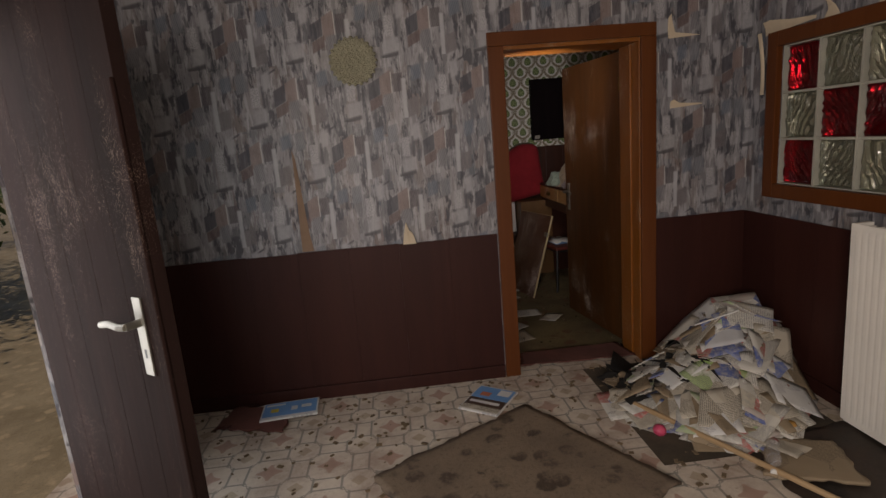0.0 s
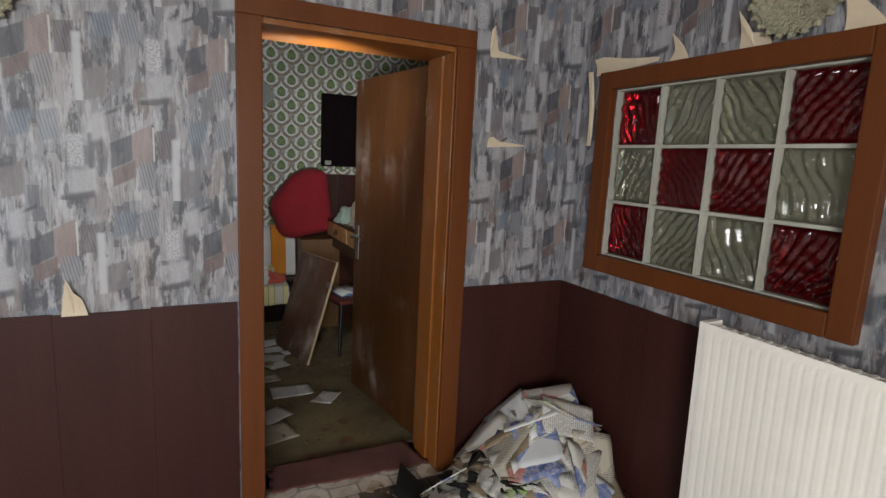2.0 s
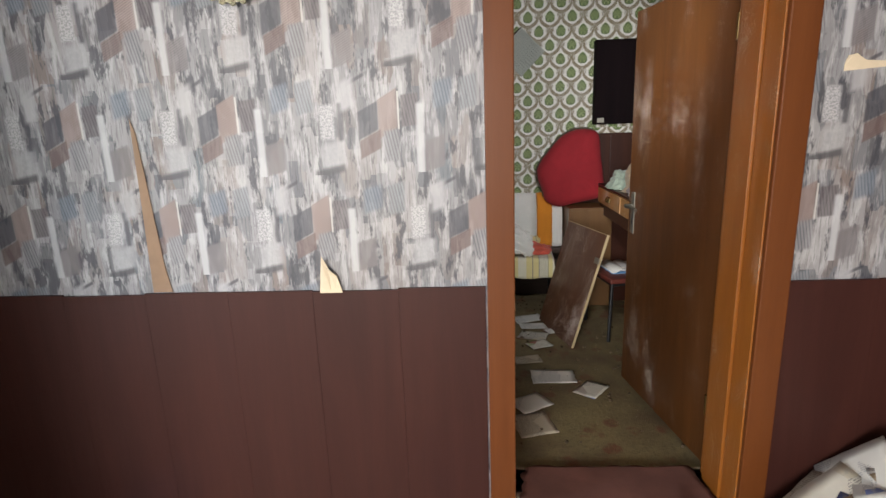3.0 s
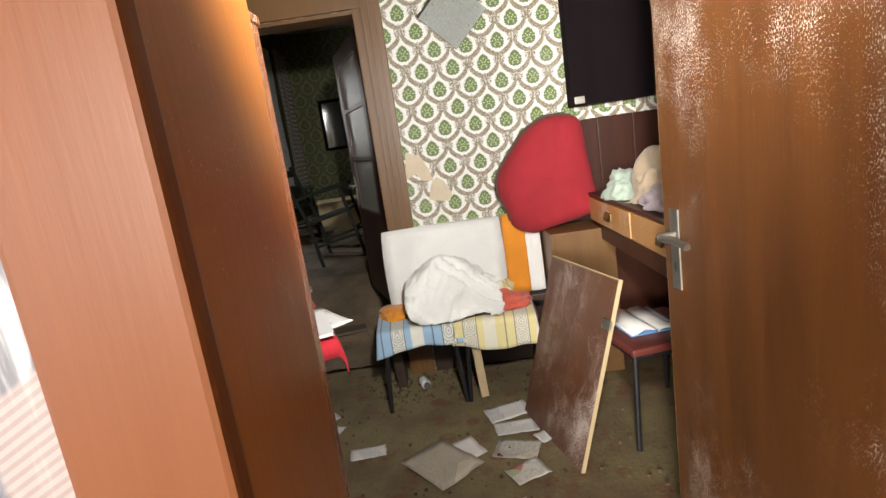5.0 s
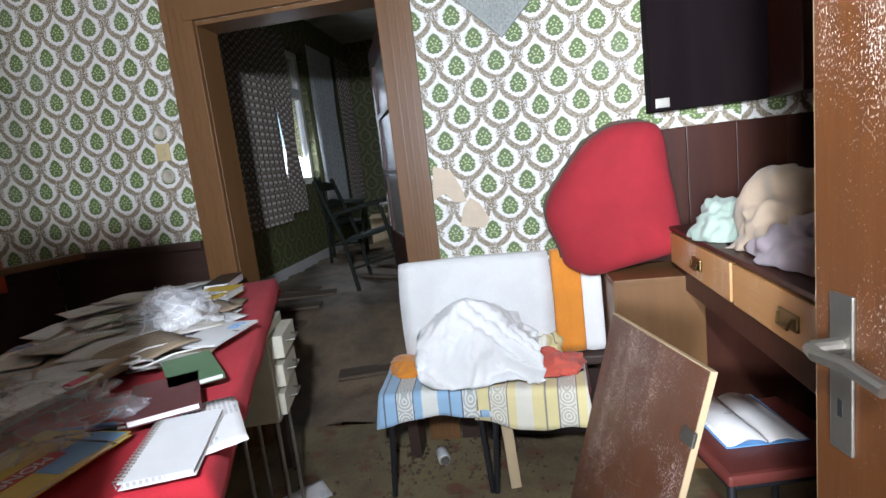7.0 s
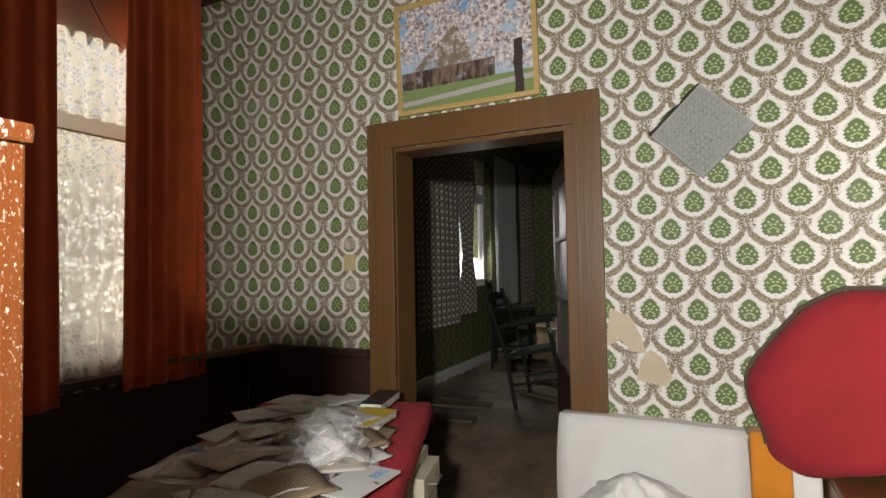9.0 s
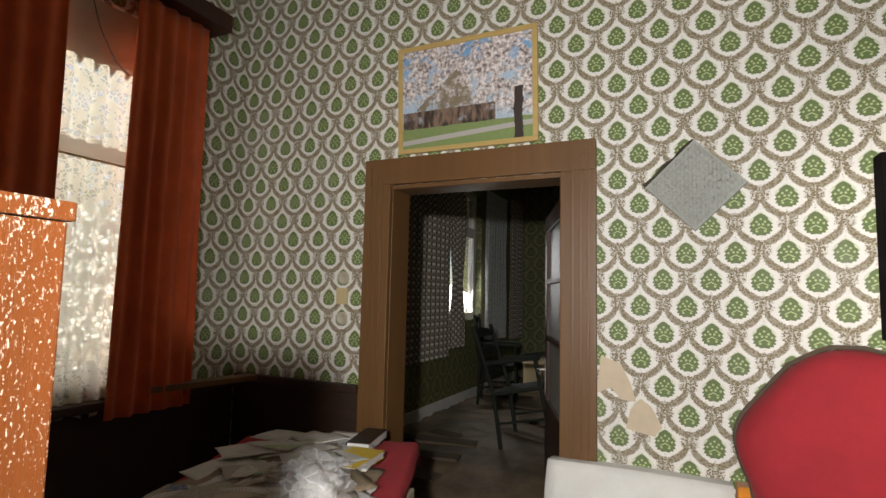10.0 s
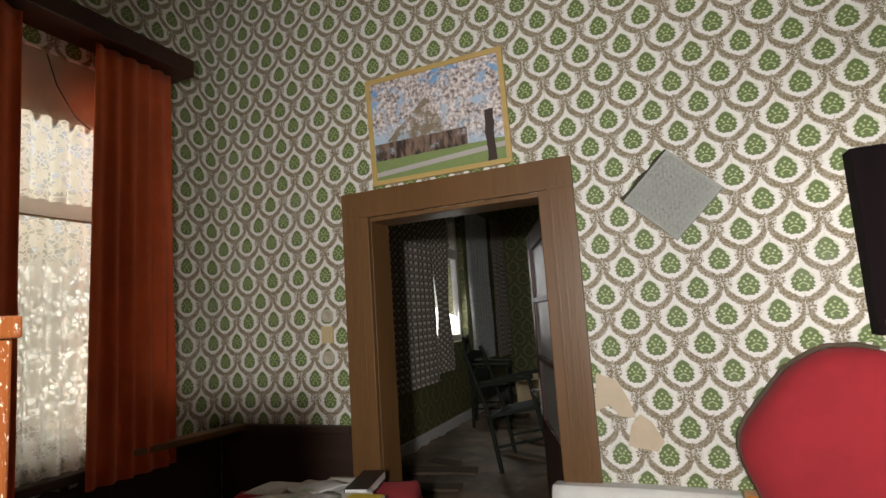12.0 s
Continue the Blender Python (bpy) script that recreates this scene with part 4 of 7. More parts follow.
torn([(-0.03, -0.012), (0.05, -0.012), (0.035, 0.05), (0.012, 0.075), (-0.004, 0.13), (-0.02, 0.06)], None, pose(-0.55, -0.012, 0.945), "cream torn tongue of wallpaper over the wainscot")
torn([(-0.02, 0.0), (0.05, 0.0), (0.035, 0.1), (0.02, 0.35), (0.008, 0.55), (-0.006, 0.6), (-0.012, 0.3)], None, pose(-1.16, -0.003, 0.945), "long strip of bare brown wall beside a loose wallpaper seam", 0.0, plain("bare brown plaster", (0.34, 0.225, 0.15), 0.9, 0.0, 0.35, 30.0))
torn([(0, -0.014), (0.2, 0.0), (0.21, 0.006), (0.06, 0.016), (0.02, 0.035), (0, 0.03)], None, pose(1.10, -0.003, 1.62), "torn cream sliver in the wallpaper", 0.02)
torn([(0, -0.012), (0.14, -0.004), (0.2, 0.0), (0.04, 0.02), (0.0, 0.12), (-0.012, 0.1), (-0.006, 0.03)], None, pose(1.09, -0.003, 2.02), "torn cream sliver in the wallpaper", 0.03)
east = pose(XE - 0.003, 0, 0, 0, 0, -90)
torn([(-0.02, 0.0), (0.35, 0.02), (0.36, 0.035), (0.2, 0.05), (0.05, 0.075), (-0.01, 0.07)], None, pose(XE - 0.003, -0.15, 1.965, 0, 0, -90), "peeled wallpaper edge above the window frame", 0.03)
torn([(0.0, 0.0), (0.03, 0.0), (0.045, 0.2), (0.05, 0.34), (0.018, 0.34), (0.01, 0.15)], None, pose(XE - 0.003, -0.10, 1.64, 0, 0, -90), "peeled wallpaper strip beside the window frame", 0.04)
torn([(0.0, 0.0), (0.1, 0.0), (0.08, 0.05), (0.05, 0.1), (0.035, 0.04)], None, pose(XE - 0.003, -0.55, 1.972, 0, 0, -90), "peeled wallpaper tongue above the window frame", 0.05)
torn([(0.0, 0.0), (0.12, 0.0), (0.11, 0.04), (0.05, 0.05), (0.02, 0.12)], None, pose(XE - 0.003, -0.86, 1.972, 0, 0, -90), "peeled wallpaper tongue above the window frame", 0.05)
torn([(0.0, 0.0), (0.12, 0.0), (0.03, 0.11), (0.01, 0.09)], None, pose(XE - 0.003, -1.2, 1.972, 0, 0, -90), "peeled wallpaper tongue above the window frame", 0.05)
torn([(0.0, 0.0), (0.17, 0.0), (0.14, 0.1), (0.13, 0.3), (0.1, 0.55), (0.085, 0.9), (0.075, 0.6), (0.03, 0.25)], None, pose(XE - 0.003, -1.78, 0.99, 0, 0, -90), "large torn strip baring the wall beside the window", 0.02)

# carpet pieces on the hall floor
rng = random.Random(4)


def rag_mat(name, corners, material, label, thick=0.012, fray=0.02):
    c = [Vector(p) for p in corners]

    def at(u, v):
        p = (c[0] * (1 - u) + c[1] * u) * (1 - v) + (c[3] * (1 - u) + c[2] * u) * v
        edge = min(u, v, 1 - u, 1 - v)
        j = fray if edge < 0.01 else 0.0
        h = 0.004 + 0.006 * noise.noise((p.x * 5, p.y * 5, 1.7))
        return (p.x + j * noise.noise((p.x * 19, p.y * 19, 0)), p.y + j * noise.noise((p.x * 19, p.y * 19, 5)), max(0.002, h) + thick)
    bm = sheet(26, 26, at, thick)
    return tagged(part(name, bm, material), label, "carpet")


rag_mat("carpet_piece", [(-0.84, -0.93, 0), (0.02, -0.44, 0), (0.49, -1.25, 0), (-0.36, -1.75, 0)], MAT_BROWN, "worn stained brown carpet piece on the hall floor")
rag_mat("carpet_offcut", [(-1.76, -0.27, 0), (-1.70, -0.03, 0), (-1.33, -0.13, 0), (-1.35, -0.40, 0)], MAT_RED, "small red-brown carpet offcut by the skirting", 0.008)
rag_mat("doormat", [(0.13, 0.09, 0), (0.16, 0.30, 0), (0.86, 0.30, 0), (0.90, 0.05, 0)], MAT_RED, "red-brown mat on the kitchen threshold", 0.006)


def paper(name, m, w, h, material, label, category, group="", bend=0.02, thick=0.0012, seed=0, ragged=0.006):
    """A bent sheet lying at the pose m."""
    r = random.Random(seed)
    ph, ax, tw = r.uniform(0, 6), r.uniform(0, 3.1), r.uniform(-1, 1)

    def at(u, v):
        x, y = (u - 0.5) * w, (v - 0.5) * h
        k = x * math.cos(ax) + y * math.sin(ax)
        z = bend * (math.sin(k * 9 + ph) + 1) + bend * tw * 6 * x * y / (w * h) * 0.3 + abs(bend * tw) * 0.6
        e = ragged * noise.noise((x * 30 + seed, y * 30, 0))
        return (x + e, y + e, z)
    ob = part(name, sheet(7, 7, at, thick), material)
    ob.matrix_world = m
    return tagged(ob, label, category, group)


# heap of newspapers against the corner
# dark brown sheet under the loose papers
DARK_PAPER = plain("dark compacted paper", (0.10, 0.075, 0.05), 0.95, 0.0, 0.6, 40.0)
heap_rng = random.Random(11)
kinds = [(NEWS, "newspaper", "yellowed newspaper in the heap by the radiator"), (NEWS, "newspaper", "yellowed newspaper in the heap by the radiator"), (MAGAZINE, "magazine", "colourful advertising leaflet in the paper heap"), (MAGAZINE, "magazine", "colourful advertising leaflet in the paper heap"), (BROWNED, "newspaper", "browned damp newspaper in the paper heap"), (BROWNED, "newspaper", "browned damp newspaper in the paper heap"), (MAGAZINE, "magazine", "colourful advertising leaflet in the paper heap"), (LETTER, "letter", "white printed sheet in the paper heap")]


def heap_height(x, y):
    ridge = Vector((1.36, -0.30))
    q = Vector((x, y)) - ridge
    along = q.dot(Vector((-0.76, -0.65)))
    wide = q.dot(Vector((-0.65, 0.76)))
    fall = max(0.0, 1 - along / 0.92) if along > 0 else max(0.0, 1 + along / 0.4)
    half = 0.40 + 0.10 * max(0.0, along)
    return 0.37 * fall ** 1.3 * max(0.0, 1 - (abs(wide) / half) ** 2)


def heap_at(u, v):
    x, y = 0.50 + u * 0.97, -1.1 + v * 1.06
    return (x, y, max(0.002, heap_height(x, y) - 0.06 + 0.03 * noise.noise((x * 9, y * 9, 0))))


tagged(part("paper_heap", sheet(26, 26, heap_at), DARK_PAPER), "compacted base of the heap of old newspapers", "paper heap", kind="stuff")
made = 0
while made < 120:
    x, y = heap_rng.uniform(0.42, 1.5), heap_rng.uniform(-1.12, -0.05)
    hgt = heap_height(x, y)
    if hgt < 0.012 or x > 1.42 or (y > -0.1):
        continue
    e = 0.02
    gx = (heap_height(x + e, y) - heap_height(x - e, y)) / (2 * e)
    gy = (heap_height(x, y + e) - heap_height(x, y - e)) / (2 * e)
    nrm = Vector((-gx, -gy, 1)).normalized()
    turn = nrm.to_track_quat("Z", "Y").to_matrix().to_4x4()
    mtl, nm, lb = kinds[heap_rng.randrange(len(kinds))]
    big = heap_rng.random()
    w, h = (0.13 + 0.13 * big), (0.17 + 0.18 * big)
    m = Matrix.Translation((x, y, hgt - 0.01 + 0.02 * heap_rng.random())) @ turn @ pose(0, 0, 0, heap_rng.uniform(-9, 9), heap_rng.uniform(-9, 9), heap_rng.uniform(0, 360))
    paper(nm, m, w, h, mtl, lb, nm, "papers of the heap", 0.006 + 0.016 * heap_rng.random(), 0.0015 if big < 0.5 else 0.006, made + 100)
    made += 1
for k in range(60):
    x, y = heap_rng.uniform(0.56, 1.05), heap_rng.uniform(-0.62, -0.16)
    m = pose(x, y, heap_height(x, y) + 0.014, heap_rng.uniform(-15, 15), heap_rng.uniform(-15, 15), heap_rng.uniform(0, 360))
    paper("charred_scrap", m, heap_rng.uniform(0.06, 0.15), heap_rng.uniform(0.05, 0.1), BROWNED if k % 3 == 0 else BURNT, "charred scrap of paper at the edge of the heap", "paper scrap", "charred scraps", 0.014, 0.001, k + 400, 0.02)

GREEN_LEAFLET = printed("green leaflet", (0.42, 0.52, 0.24), (0.1, 0.1, 0.1), ((0.64, 0.62, 0.56), (0.33, 0.48, 0.16), (0.55, 0.36, 0.30), (0.60, 0.58, 0.52)), 30, 0.4)
BLUE_LEAFLET = printed("blue leaflet", (0.60, 0.60, 0.60), (0.1, 0.1, 0.2), ((0.62, 0.62, 0.60), (0.13, 0.17, 0.38), (0.22, 0.28, 0.50), (0.62, 0.62, 0.60)), 30, 0.4)


def laid(x, y, w, h, turn, material, name, label, seed, lift=0.03):
    """A single larger sheet lying on the slope of the heap."""
    e = 0.06
    gx = (heap_height(x + e, y) - heap_height(x - e, y)) / (2 * e)
    gy = (heap_height(x, y + e) - heap_height(x, y - e)) / (2 * e)
    lean = Vector((-gx, -gy, 1)).normalized().to_track_quat("Z", "Y").to_matrix().to_4x4()
    m = Matrix.Translation((x, y, max(0.004, heap_height(x, y)) + lift)) @ lean @ pose(0, 0, 0, 0, 0, turn)
    return paper(name, m, w, h, material, label, name, "papers of the heap", 0.008, 0.002, seed)


laid(0.86, -0.85, 0.25, 0.30, 28, LETTER, "magazine", "open white page with a pale yellow print on the heap", 901)
laid(0.75, -0.70, 0.24, 0.30, -35, BLUE_LEAFLET, "magazine", "magazine with a blue and red cover on the heap", 902, 0.02)
laid(1.02, -0.64, 0.26, 0.24, 60, GREEN_LEAFLET, "leaflet", "green advertising leaflet on the heap", 903)
laid(1.15, -0.56, 0.24, 0.22, 20, LETTER, "letter", "white sheet with creases on the heap", 904)
laid(1.28, -0.62, 0.20, 0.28, 25, BLUE_LEAFLET, "magazine", "page with a dark blue photograph on the heap", 905, 0.04)
laid(1.33, -0.82, 0.20, 0.26, 42, LETTER, "letter", "white sheet near the radiator on the heap", 906, 0.05)
laid(1.08, -0.26, 0.36, 0.26, 40, NEWS, "newspaper", "folded tan newspaper on top of the heap", 907, 0.04)
laid(1.20, -0.42, 0.20, 0.24, 30, BLUE_LEAFLET, "leaflet", "blue and white advertising leaflet on the heap", 908, 0.05)
laid(1.08, -0.86, 0.34, 0.26, 12, NEWS, "newspaper", "newspaper with a large headline on the heap", 909)
laid(0.53, -0.56, 0.28, 0.20, -14, MAGAZINE, "leaflet", "white leaflet with dark pictures beside the heap", 910, 0.008)
laid(1.38, -0.40, 0.18, 0.24, 70, MAGAZINE, "leaflet", "colourful leaflet at the back of the heap", 911, 0.05)

# litter between the heap and the radiator
def bottle(m, label, material, cap):
    ob = thing("bottle", label, "bottle", m)
    part("bottle_body", lathe([(0.028, 0.0), (0.032, 0.006), (0.032, 0.13), (0.026, 0.16), (0.012, 0.19), (0.012, 0.21)], 20), material, ob)
    part("bottle_cap", lathe([(0.0145, 0.2105), (0.0145, 0.228), (0.012, 0.23), (0.002, 0.23)], 16), cap, ob)
    return ob


PINK = plain("pink plastic", (0.65, 0.08, 0.16), 0.4, 0.0, 0.2, 60.0)
OCHRE = plain("ochre fruit skin", (0.5, 0.26, 0.06), 0.5, 0.0, 0.3, 60.0)
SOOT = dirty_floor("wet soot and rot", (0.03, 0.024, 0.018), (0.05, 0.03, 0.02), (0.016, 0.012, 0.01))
bottle(pose(1.02, -1.10, 0.034, 90, 0, -35), "empty clear plastic bottle beside the paper heap", BAG, WHITE_PLASTIC)
for nm, x, y, r, mt, lb in (("ball", 0.60, -0.86, 0.032, PINK, "small pink plastic ball on the vinyl floor"), ("fruit", 1.20, -0.98, 0.036, OCHRE, "dried ochre fruit by the radiator"), ("fruit", 1.24, -0.90, 0.034, RAG_CORAL, "dried reddish fruit by the radiator")):
    fb = bmesh.new()
    bmesh.ops.create_icosphere(fb, subdivisions=3, radius=r)
    for v in fb.verts:
        v.co *= 1 + 0.12 * noise.noise(v.co * 40)
        v.co.z *= 0.9
    for f in fb.faces:
        f.smooth = True
    fo = part(nm, fb, mt)
    fo.matrix_world = pose(x, y, r * 0.88)
    tagged(fo, lb, nm)


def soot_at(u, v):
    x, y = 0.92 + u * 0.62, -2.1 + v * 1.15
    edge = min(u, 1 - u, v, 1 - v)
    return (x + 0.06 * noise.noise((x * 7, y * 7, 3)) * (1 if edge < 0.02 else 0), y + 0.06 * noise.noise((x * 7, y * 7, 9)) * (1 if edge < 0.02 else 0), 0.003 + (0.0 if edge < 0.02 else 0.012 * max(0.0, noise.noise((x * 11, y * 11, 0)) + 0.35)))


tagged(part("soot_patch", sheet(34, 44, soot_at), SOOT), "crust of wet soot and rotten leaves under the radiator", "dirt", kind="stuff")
rag_mat("cardboard", [(0.86, -1.28, 0.008), (1.0, -1.02, 0.008), (1.3, -1.12, 0.008), (1.2, -1.42, 0.008)], BROWNED, "damp brown cardboard beside the heap", 0.012, 0.03)
hall_crumbs = bmesh.new()
for k in range(420):
    x, y = heap_rng.uniform(-1.95, 1.5), -abs(heap_rng.gauss(0, 0.75)) - 0.03
    if y < -3.5:
        continue
    s = heap_rng.uniform(0.004, 0.016)
    box(-s, s, -s * 0.6, s * 0.6, 0, s * 0.4, bm=hall_crumbs)
    m = pose(x, y, 0.0015, heap_rng.uniform(-10, 10), 0, heap_rng.uniform(0, 360))
    hall_crumbs.verts.ensure_lookup_table()
    bmesh.ops.transform(hall_crumbs, matrix=m, verts=[hall_crumbs.verts[i] for i in range(len(hall_crumbs.verts) - 8, len(hall_crumbs.verts))])
tagged(part("floor_debris", hall_crumbs, plain("brown hall crumbs", (0.24, 0.17, 0.10), 0.9, 0.0, 0.5, 60.0)), "crumbs of plaster and leaf on the hall floor", "debris", kind="stuff")

# broom handle, magazines on the floor
br = thing("broom_handle", "worn wooden broom handle lying over the paper heap", "broom handle")
part("stick", tube([(0.58, -0.62, 0.05), (0.78, -1.03, 0.045), (1.10, -1.68, 0.03), (1.24, -1.98, 0.016)], 0.013, 10), BROOM_WOOD, br)


def flat_magazine(m, w, h, blocks, label):
    ob = thing("magazine", label, "magazine", m, "magazines on the hall floor")
    paper_block = box(-w / 2, w / 2, -h / 2, h / 2, 0.0, 0.012, 0.002)
    part("page_block", paper_block, LETTER, ob)
    for name, x0, x1, y0, y1, material in blocks:
        part(name, box(x0 * w, x1 * w, y0 * h, y1 * h, 0.0122, 0.0128 if name.startswith("cover") else 0.0133), material, ob)
    return ob


SKY_PRINT = plain("blue printed cover", (0.16, 0.36, 0.68), 0.35, 0.0, 0.15, 30.0)
BROWN_PRINT = plain("dark brown printed cover", (0.09, 0.055, 0.04), 0.35, 0.0, 0.2, 30.0)
ORANGE_PRINT = plain("orange printed patch", (0.65, 0.22, 0.12), 0.4, 0.0, 0.2, 30.0)
WHITE_PRINT = plain("white printed patch", (0.72, 0.72, 0.70), 0.4, 0.0, 0.15, 30.0)
DARK_PRINT = plain("dark blue printed patch", (0.03, 0.05, 0.12), 0.4, 0.0, 0.2, 30.0)
YELLOW_PRINT = plain("yellow printed cover", (0.72, 0.52, 0.06), 0.4, 0.0, 0.2, 30.0)
RED_PRINT = plain("red printed band", (0.55, 0.05, 0.04), 0.4, 0.0, 0.2, 30.0)
GREEN_PRINT = plain("green book cover", (0.10, 0.19, 0.09), 0.45, 0.0, 0.2, 30.0)
MAROON_PRINT = plain("maroon leatherette", (0.10, 0.022, 0.025), 0.4, 0.0, 0.2, 90.0)
flat_magazine(pose(-1.35, -0.16, 0.02, 0, 0, 4), 0.33, 0.2, [("cover_picture", -0.47, 0.47, -0.45, 0.45, SKY_PRINT), ("picture_detail", -0.34, -0.2, -0.12, 0.1, YELLOW_PRINT), ("picture_patch", 0.02, 0.13, -0.1, 0.14, WHITE_PRINT), ("picture_patch", 0.2, 0.38, -0.02, 0.16, WHITE_PRINT), ("title_bar", -0.44, -0.1, 0.28, 0.38, WHITE_PRINT), ("margin", -0.47, 0.47, -0.45, -0.36, WHITE_PRINT)], "magazine with a blue picture cover by the skirting")
flat_magazine(pose(-0.17, -0.31, 0.003, 0, 0, -36), 0.25, 0.30, [("cover_picture", -0.47, 0.47, 0.0, 0.46, SKY_PRINT), ("cover_band", -0.47, 0.47, -0.3, -0.004, BROWN_PRINT), ("picture_patch", -0.3, -0.05, 0.1, 0.25, ORANGE_PRINT), ("picture_patch", 0.1, 0.4, 0.2, 0.42, WHITE_PRINT), ("title_bar", -0.4, 0.35, -0.19, -0.1, WHITE_PRINT), ("margin", -0.47, 0.47, -0.46, -0.302, NEWS)], "magazine with a brown and blue cover by the kitchen door")


def lettering(text, m, size, material, name="lettering", parent=None, depth=0.0006):
    cu = bpy.data.curves.new(name, "FONT")
    cu.body, cu.size, cu.extrude, cu.align_x, cu.align_y = text, size, depth, "CENTER", "CENTER"
    tmp = bpy.data.objects.new(name, cu)
    scene.collection.objects.link(tmp)
    bpy.context.view_layer.update()
    me = bpy.data.meshes.new_from_object(tmp)
    bpy.data.objects.remove(tmp)
    me.materials.append(material)
    ob = new(name, me)
    if parent is not None:
        ob.parent = parent
    ob.matrix_basis = m
    return ob

# ---- kitchen ----
structure(part("floor_kitchen", box(KX0 - 0.3, KX1 + 0.3, 0.312, KY1 + 0.17, KZ - 0.12, KZ), KITCHEN_FLOOR), "filthy olive-brown linoleum kitchen floor", "floor")
structure(part("ceiling_kitchen", box(KX0, KX1, KY0, KY1, KC, KC + 0.1), PLASTER), "aged plaster kitchen ceiling", "ceiling")
wall("wall_kitchen_south", "x", XW, KX1, 0.15, KY0, KZ, KC, [DOOR], KITCHEN_PAPER, "kitchen wall with green medallion wallpaper")
ARCH_HOLE = (ARCH[0], ARCH[1], KZ - 0.1, ARCH[3])
wall("wall_kitchen_north", "x", KX0, KX1, KY1, KY1 + 0.085, KZ - 0.1, KC, [ARCH_HOLE], KITCHEN_PAPER, "kitchen wall with green medallion wallpaper")
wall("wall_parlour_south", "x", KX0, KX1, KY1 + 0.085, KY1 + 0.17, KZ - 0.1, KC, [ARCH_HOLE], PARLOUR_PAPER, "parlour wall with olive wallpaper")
KWIN = (1.02, 2.32, 1.12, 2.88)
wall("wall_kitchen_west", "y", 0.15, KY1 + 0.17, KX0 - 0.3, KX0, KZ - 0.1, KC, [KWIN], KITCHEN_PAPER, "kitchen window wall with green medallion wallpaper")
wall("wall_kitchen_east", "y", KY0, KY1, KX1, KX1 + 0.2, KZ, KC, [], KITCHEN_PAPER, "kitchen wall with green medallion wallpaper")

casing("door_frame_parlour", KY1, ARCH[0], ARCH[1], 2.12, 0.137, 0.03, CASING_TAN, "tan-brown moulded casing round the opening to the parlour")
reveal = thing("opening_lining", "tan-brown lining of the opening to the parlour", "door lining")
reveal["kind"] = "structure"
part("jamb", box(ARCH[0] - 0.001, ARCH[0] + 0.02, KY1, KY1 + 0.18, KZ, 2.12, 0.003), CASING_TAN, reveal)
part("jamb", box(ARCH[1] - 0.02, ARCH[1] + 0.001, KY1, KY1 + 0.18, KZ, 2.12, 0.003), CASING_TAN, reveal)
part("head", box(ARCH[0] + 0.02, ARCH[1] - 0.02, KY1, KY1 + 0.18, 2.1, 2.121, 0.003), CASING_TAN, reveal)

structure(part("baseboard", box(0.02, 0.738, KY1 - 0.02, KY1 - 0.0005, KZ, 0.40, 0.004), DADO_DARK), "dark board along the wall behind the stools", "baseboard")

# dark dado with a ledge
dado = thing("dado", "dark brown wooden dado round the kitchen", "dado")
dado["kind"] = "structure"
part("panel", box(KX0 + 0.02, ARCH[0] - 0.14, KY1 - 0.018, KY1 - 0.0005, KZ, 1.05, 0.003), DADO_DARK, dado)
part("ledge", box(KX0 + 0.05, ARCH[0] - 0.14, KY1 - 0.05, KY1 - 0.0005, 1.05, 1.09, 0.006), DADO_DARK, dado)
part("panel", box(KX0 + 0.0005, KX0 + 0.018, KY0, KY1 - 0.02, KZ, 1.02, 0.003), DADO_DARK, dado)
part("ledge", box(KX0 + 0.0005, KX0 + 0.09, KY0, KY1 - 0.02, 1.02, 1.06, 0.006), DADO_DARK, dado)
plank = tagged(part("loose_plank", box(-0.3, 0.3, -0.05, 0.05, 0.0, 0.03, 0.004), CASING_TAN), "short tan plank lying on the dado ledge", "plank")
plank.matrix_world = pose(KX0 + 0.12, 2.5, 1.062, 0, 0, 78)

# kitchen window
win = thing("window_2", "tall white kitchen window behind lace", "window")
win["kind"] = "structure"
y0, y1, z0, z1 = KWIN
for b in ((y0, y0 + 0.06, z0, z1), (y1 - 0.06, y1, z0, z1), (y0 + 0.06, y1 - 0.06, z0, z0 + 0.07), (y0 + 0.06, y1 - 0.06, z1 - 0.06, z1), (y0 + 0.06, y1 - 0.06, 2.16, 2.25), ((y0 + y1) / 2 - 0.035, (y0 + y1) / 2 + 0.035, z0 + 0.07, 2.16)):
    part("window_frame", box(KX0 - 0.16, KX0 - 0.09, *b, 0.006), WHITE_PLASTIC, win)
for b in ((y0 + 0.06, (y0 + y1) / 2 - 0.035, z0 + 0.07, 2.16), ((y0 + y1) / 2 + 0.035, y1 - 0.06, z0 + 0.07, 2.16), (y0 + 0.06, y1 - 0.06, 2.25, z1 - 0.06)):
    pn = part("pane", box(KX0 - 0.13, KX0 - 0.124, *b), PANE, win)
    pn.visible_shadow = False
part("window_sill", box(KX0 - 0.09, KX0 - 0.001, y0, y1, z0 - 0.03, z0 + 0.006, 0.003), WHITE_PLASTIC, win)
BLIND = cloth("beige blind cloth", (0.55, 0.50, 0.40))
tagged(part("roller_blind", sheet(20, 8, lambda u, v: (KX0 - 0.02 + 0.006 * math.sin(u * 40), y0 + 0.02 + u * (y1 - y0 - 0.04), 2.56 + v * 0.34), 0.003), BLIND), "beige cloth blind across the window top", "blind")


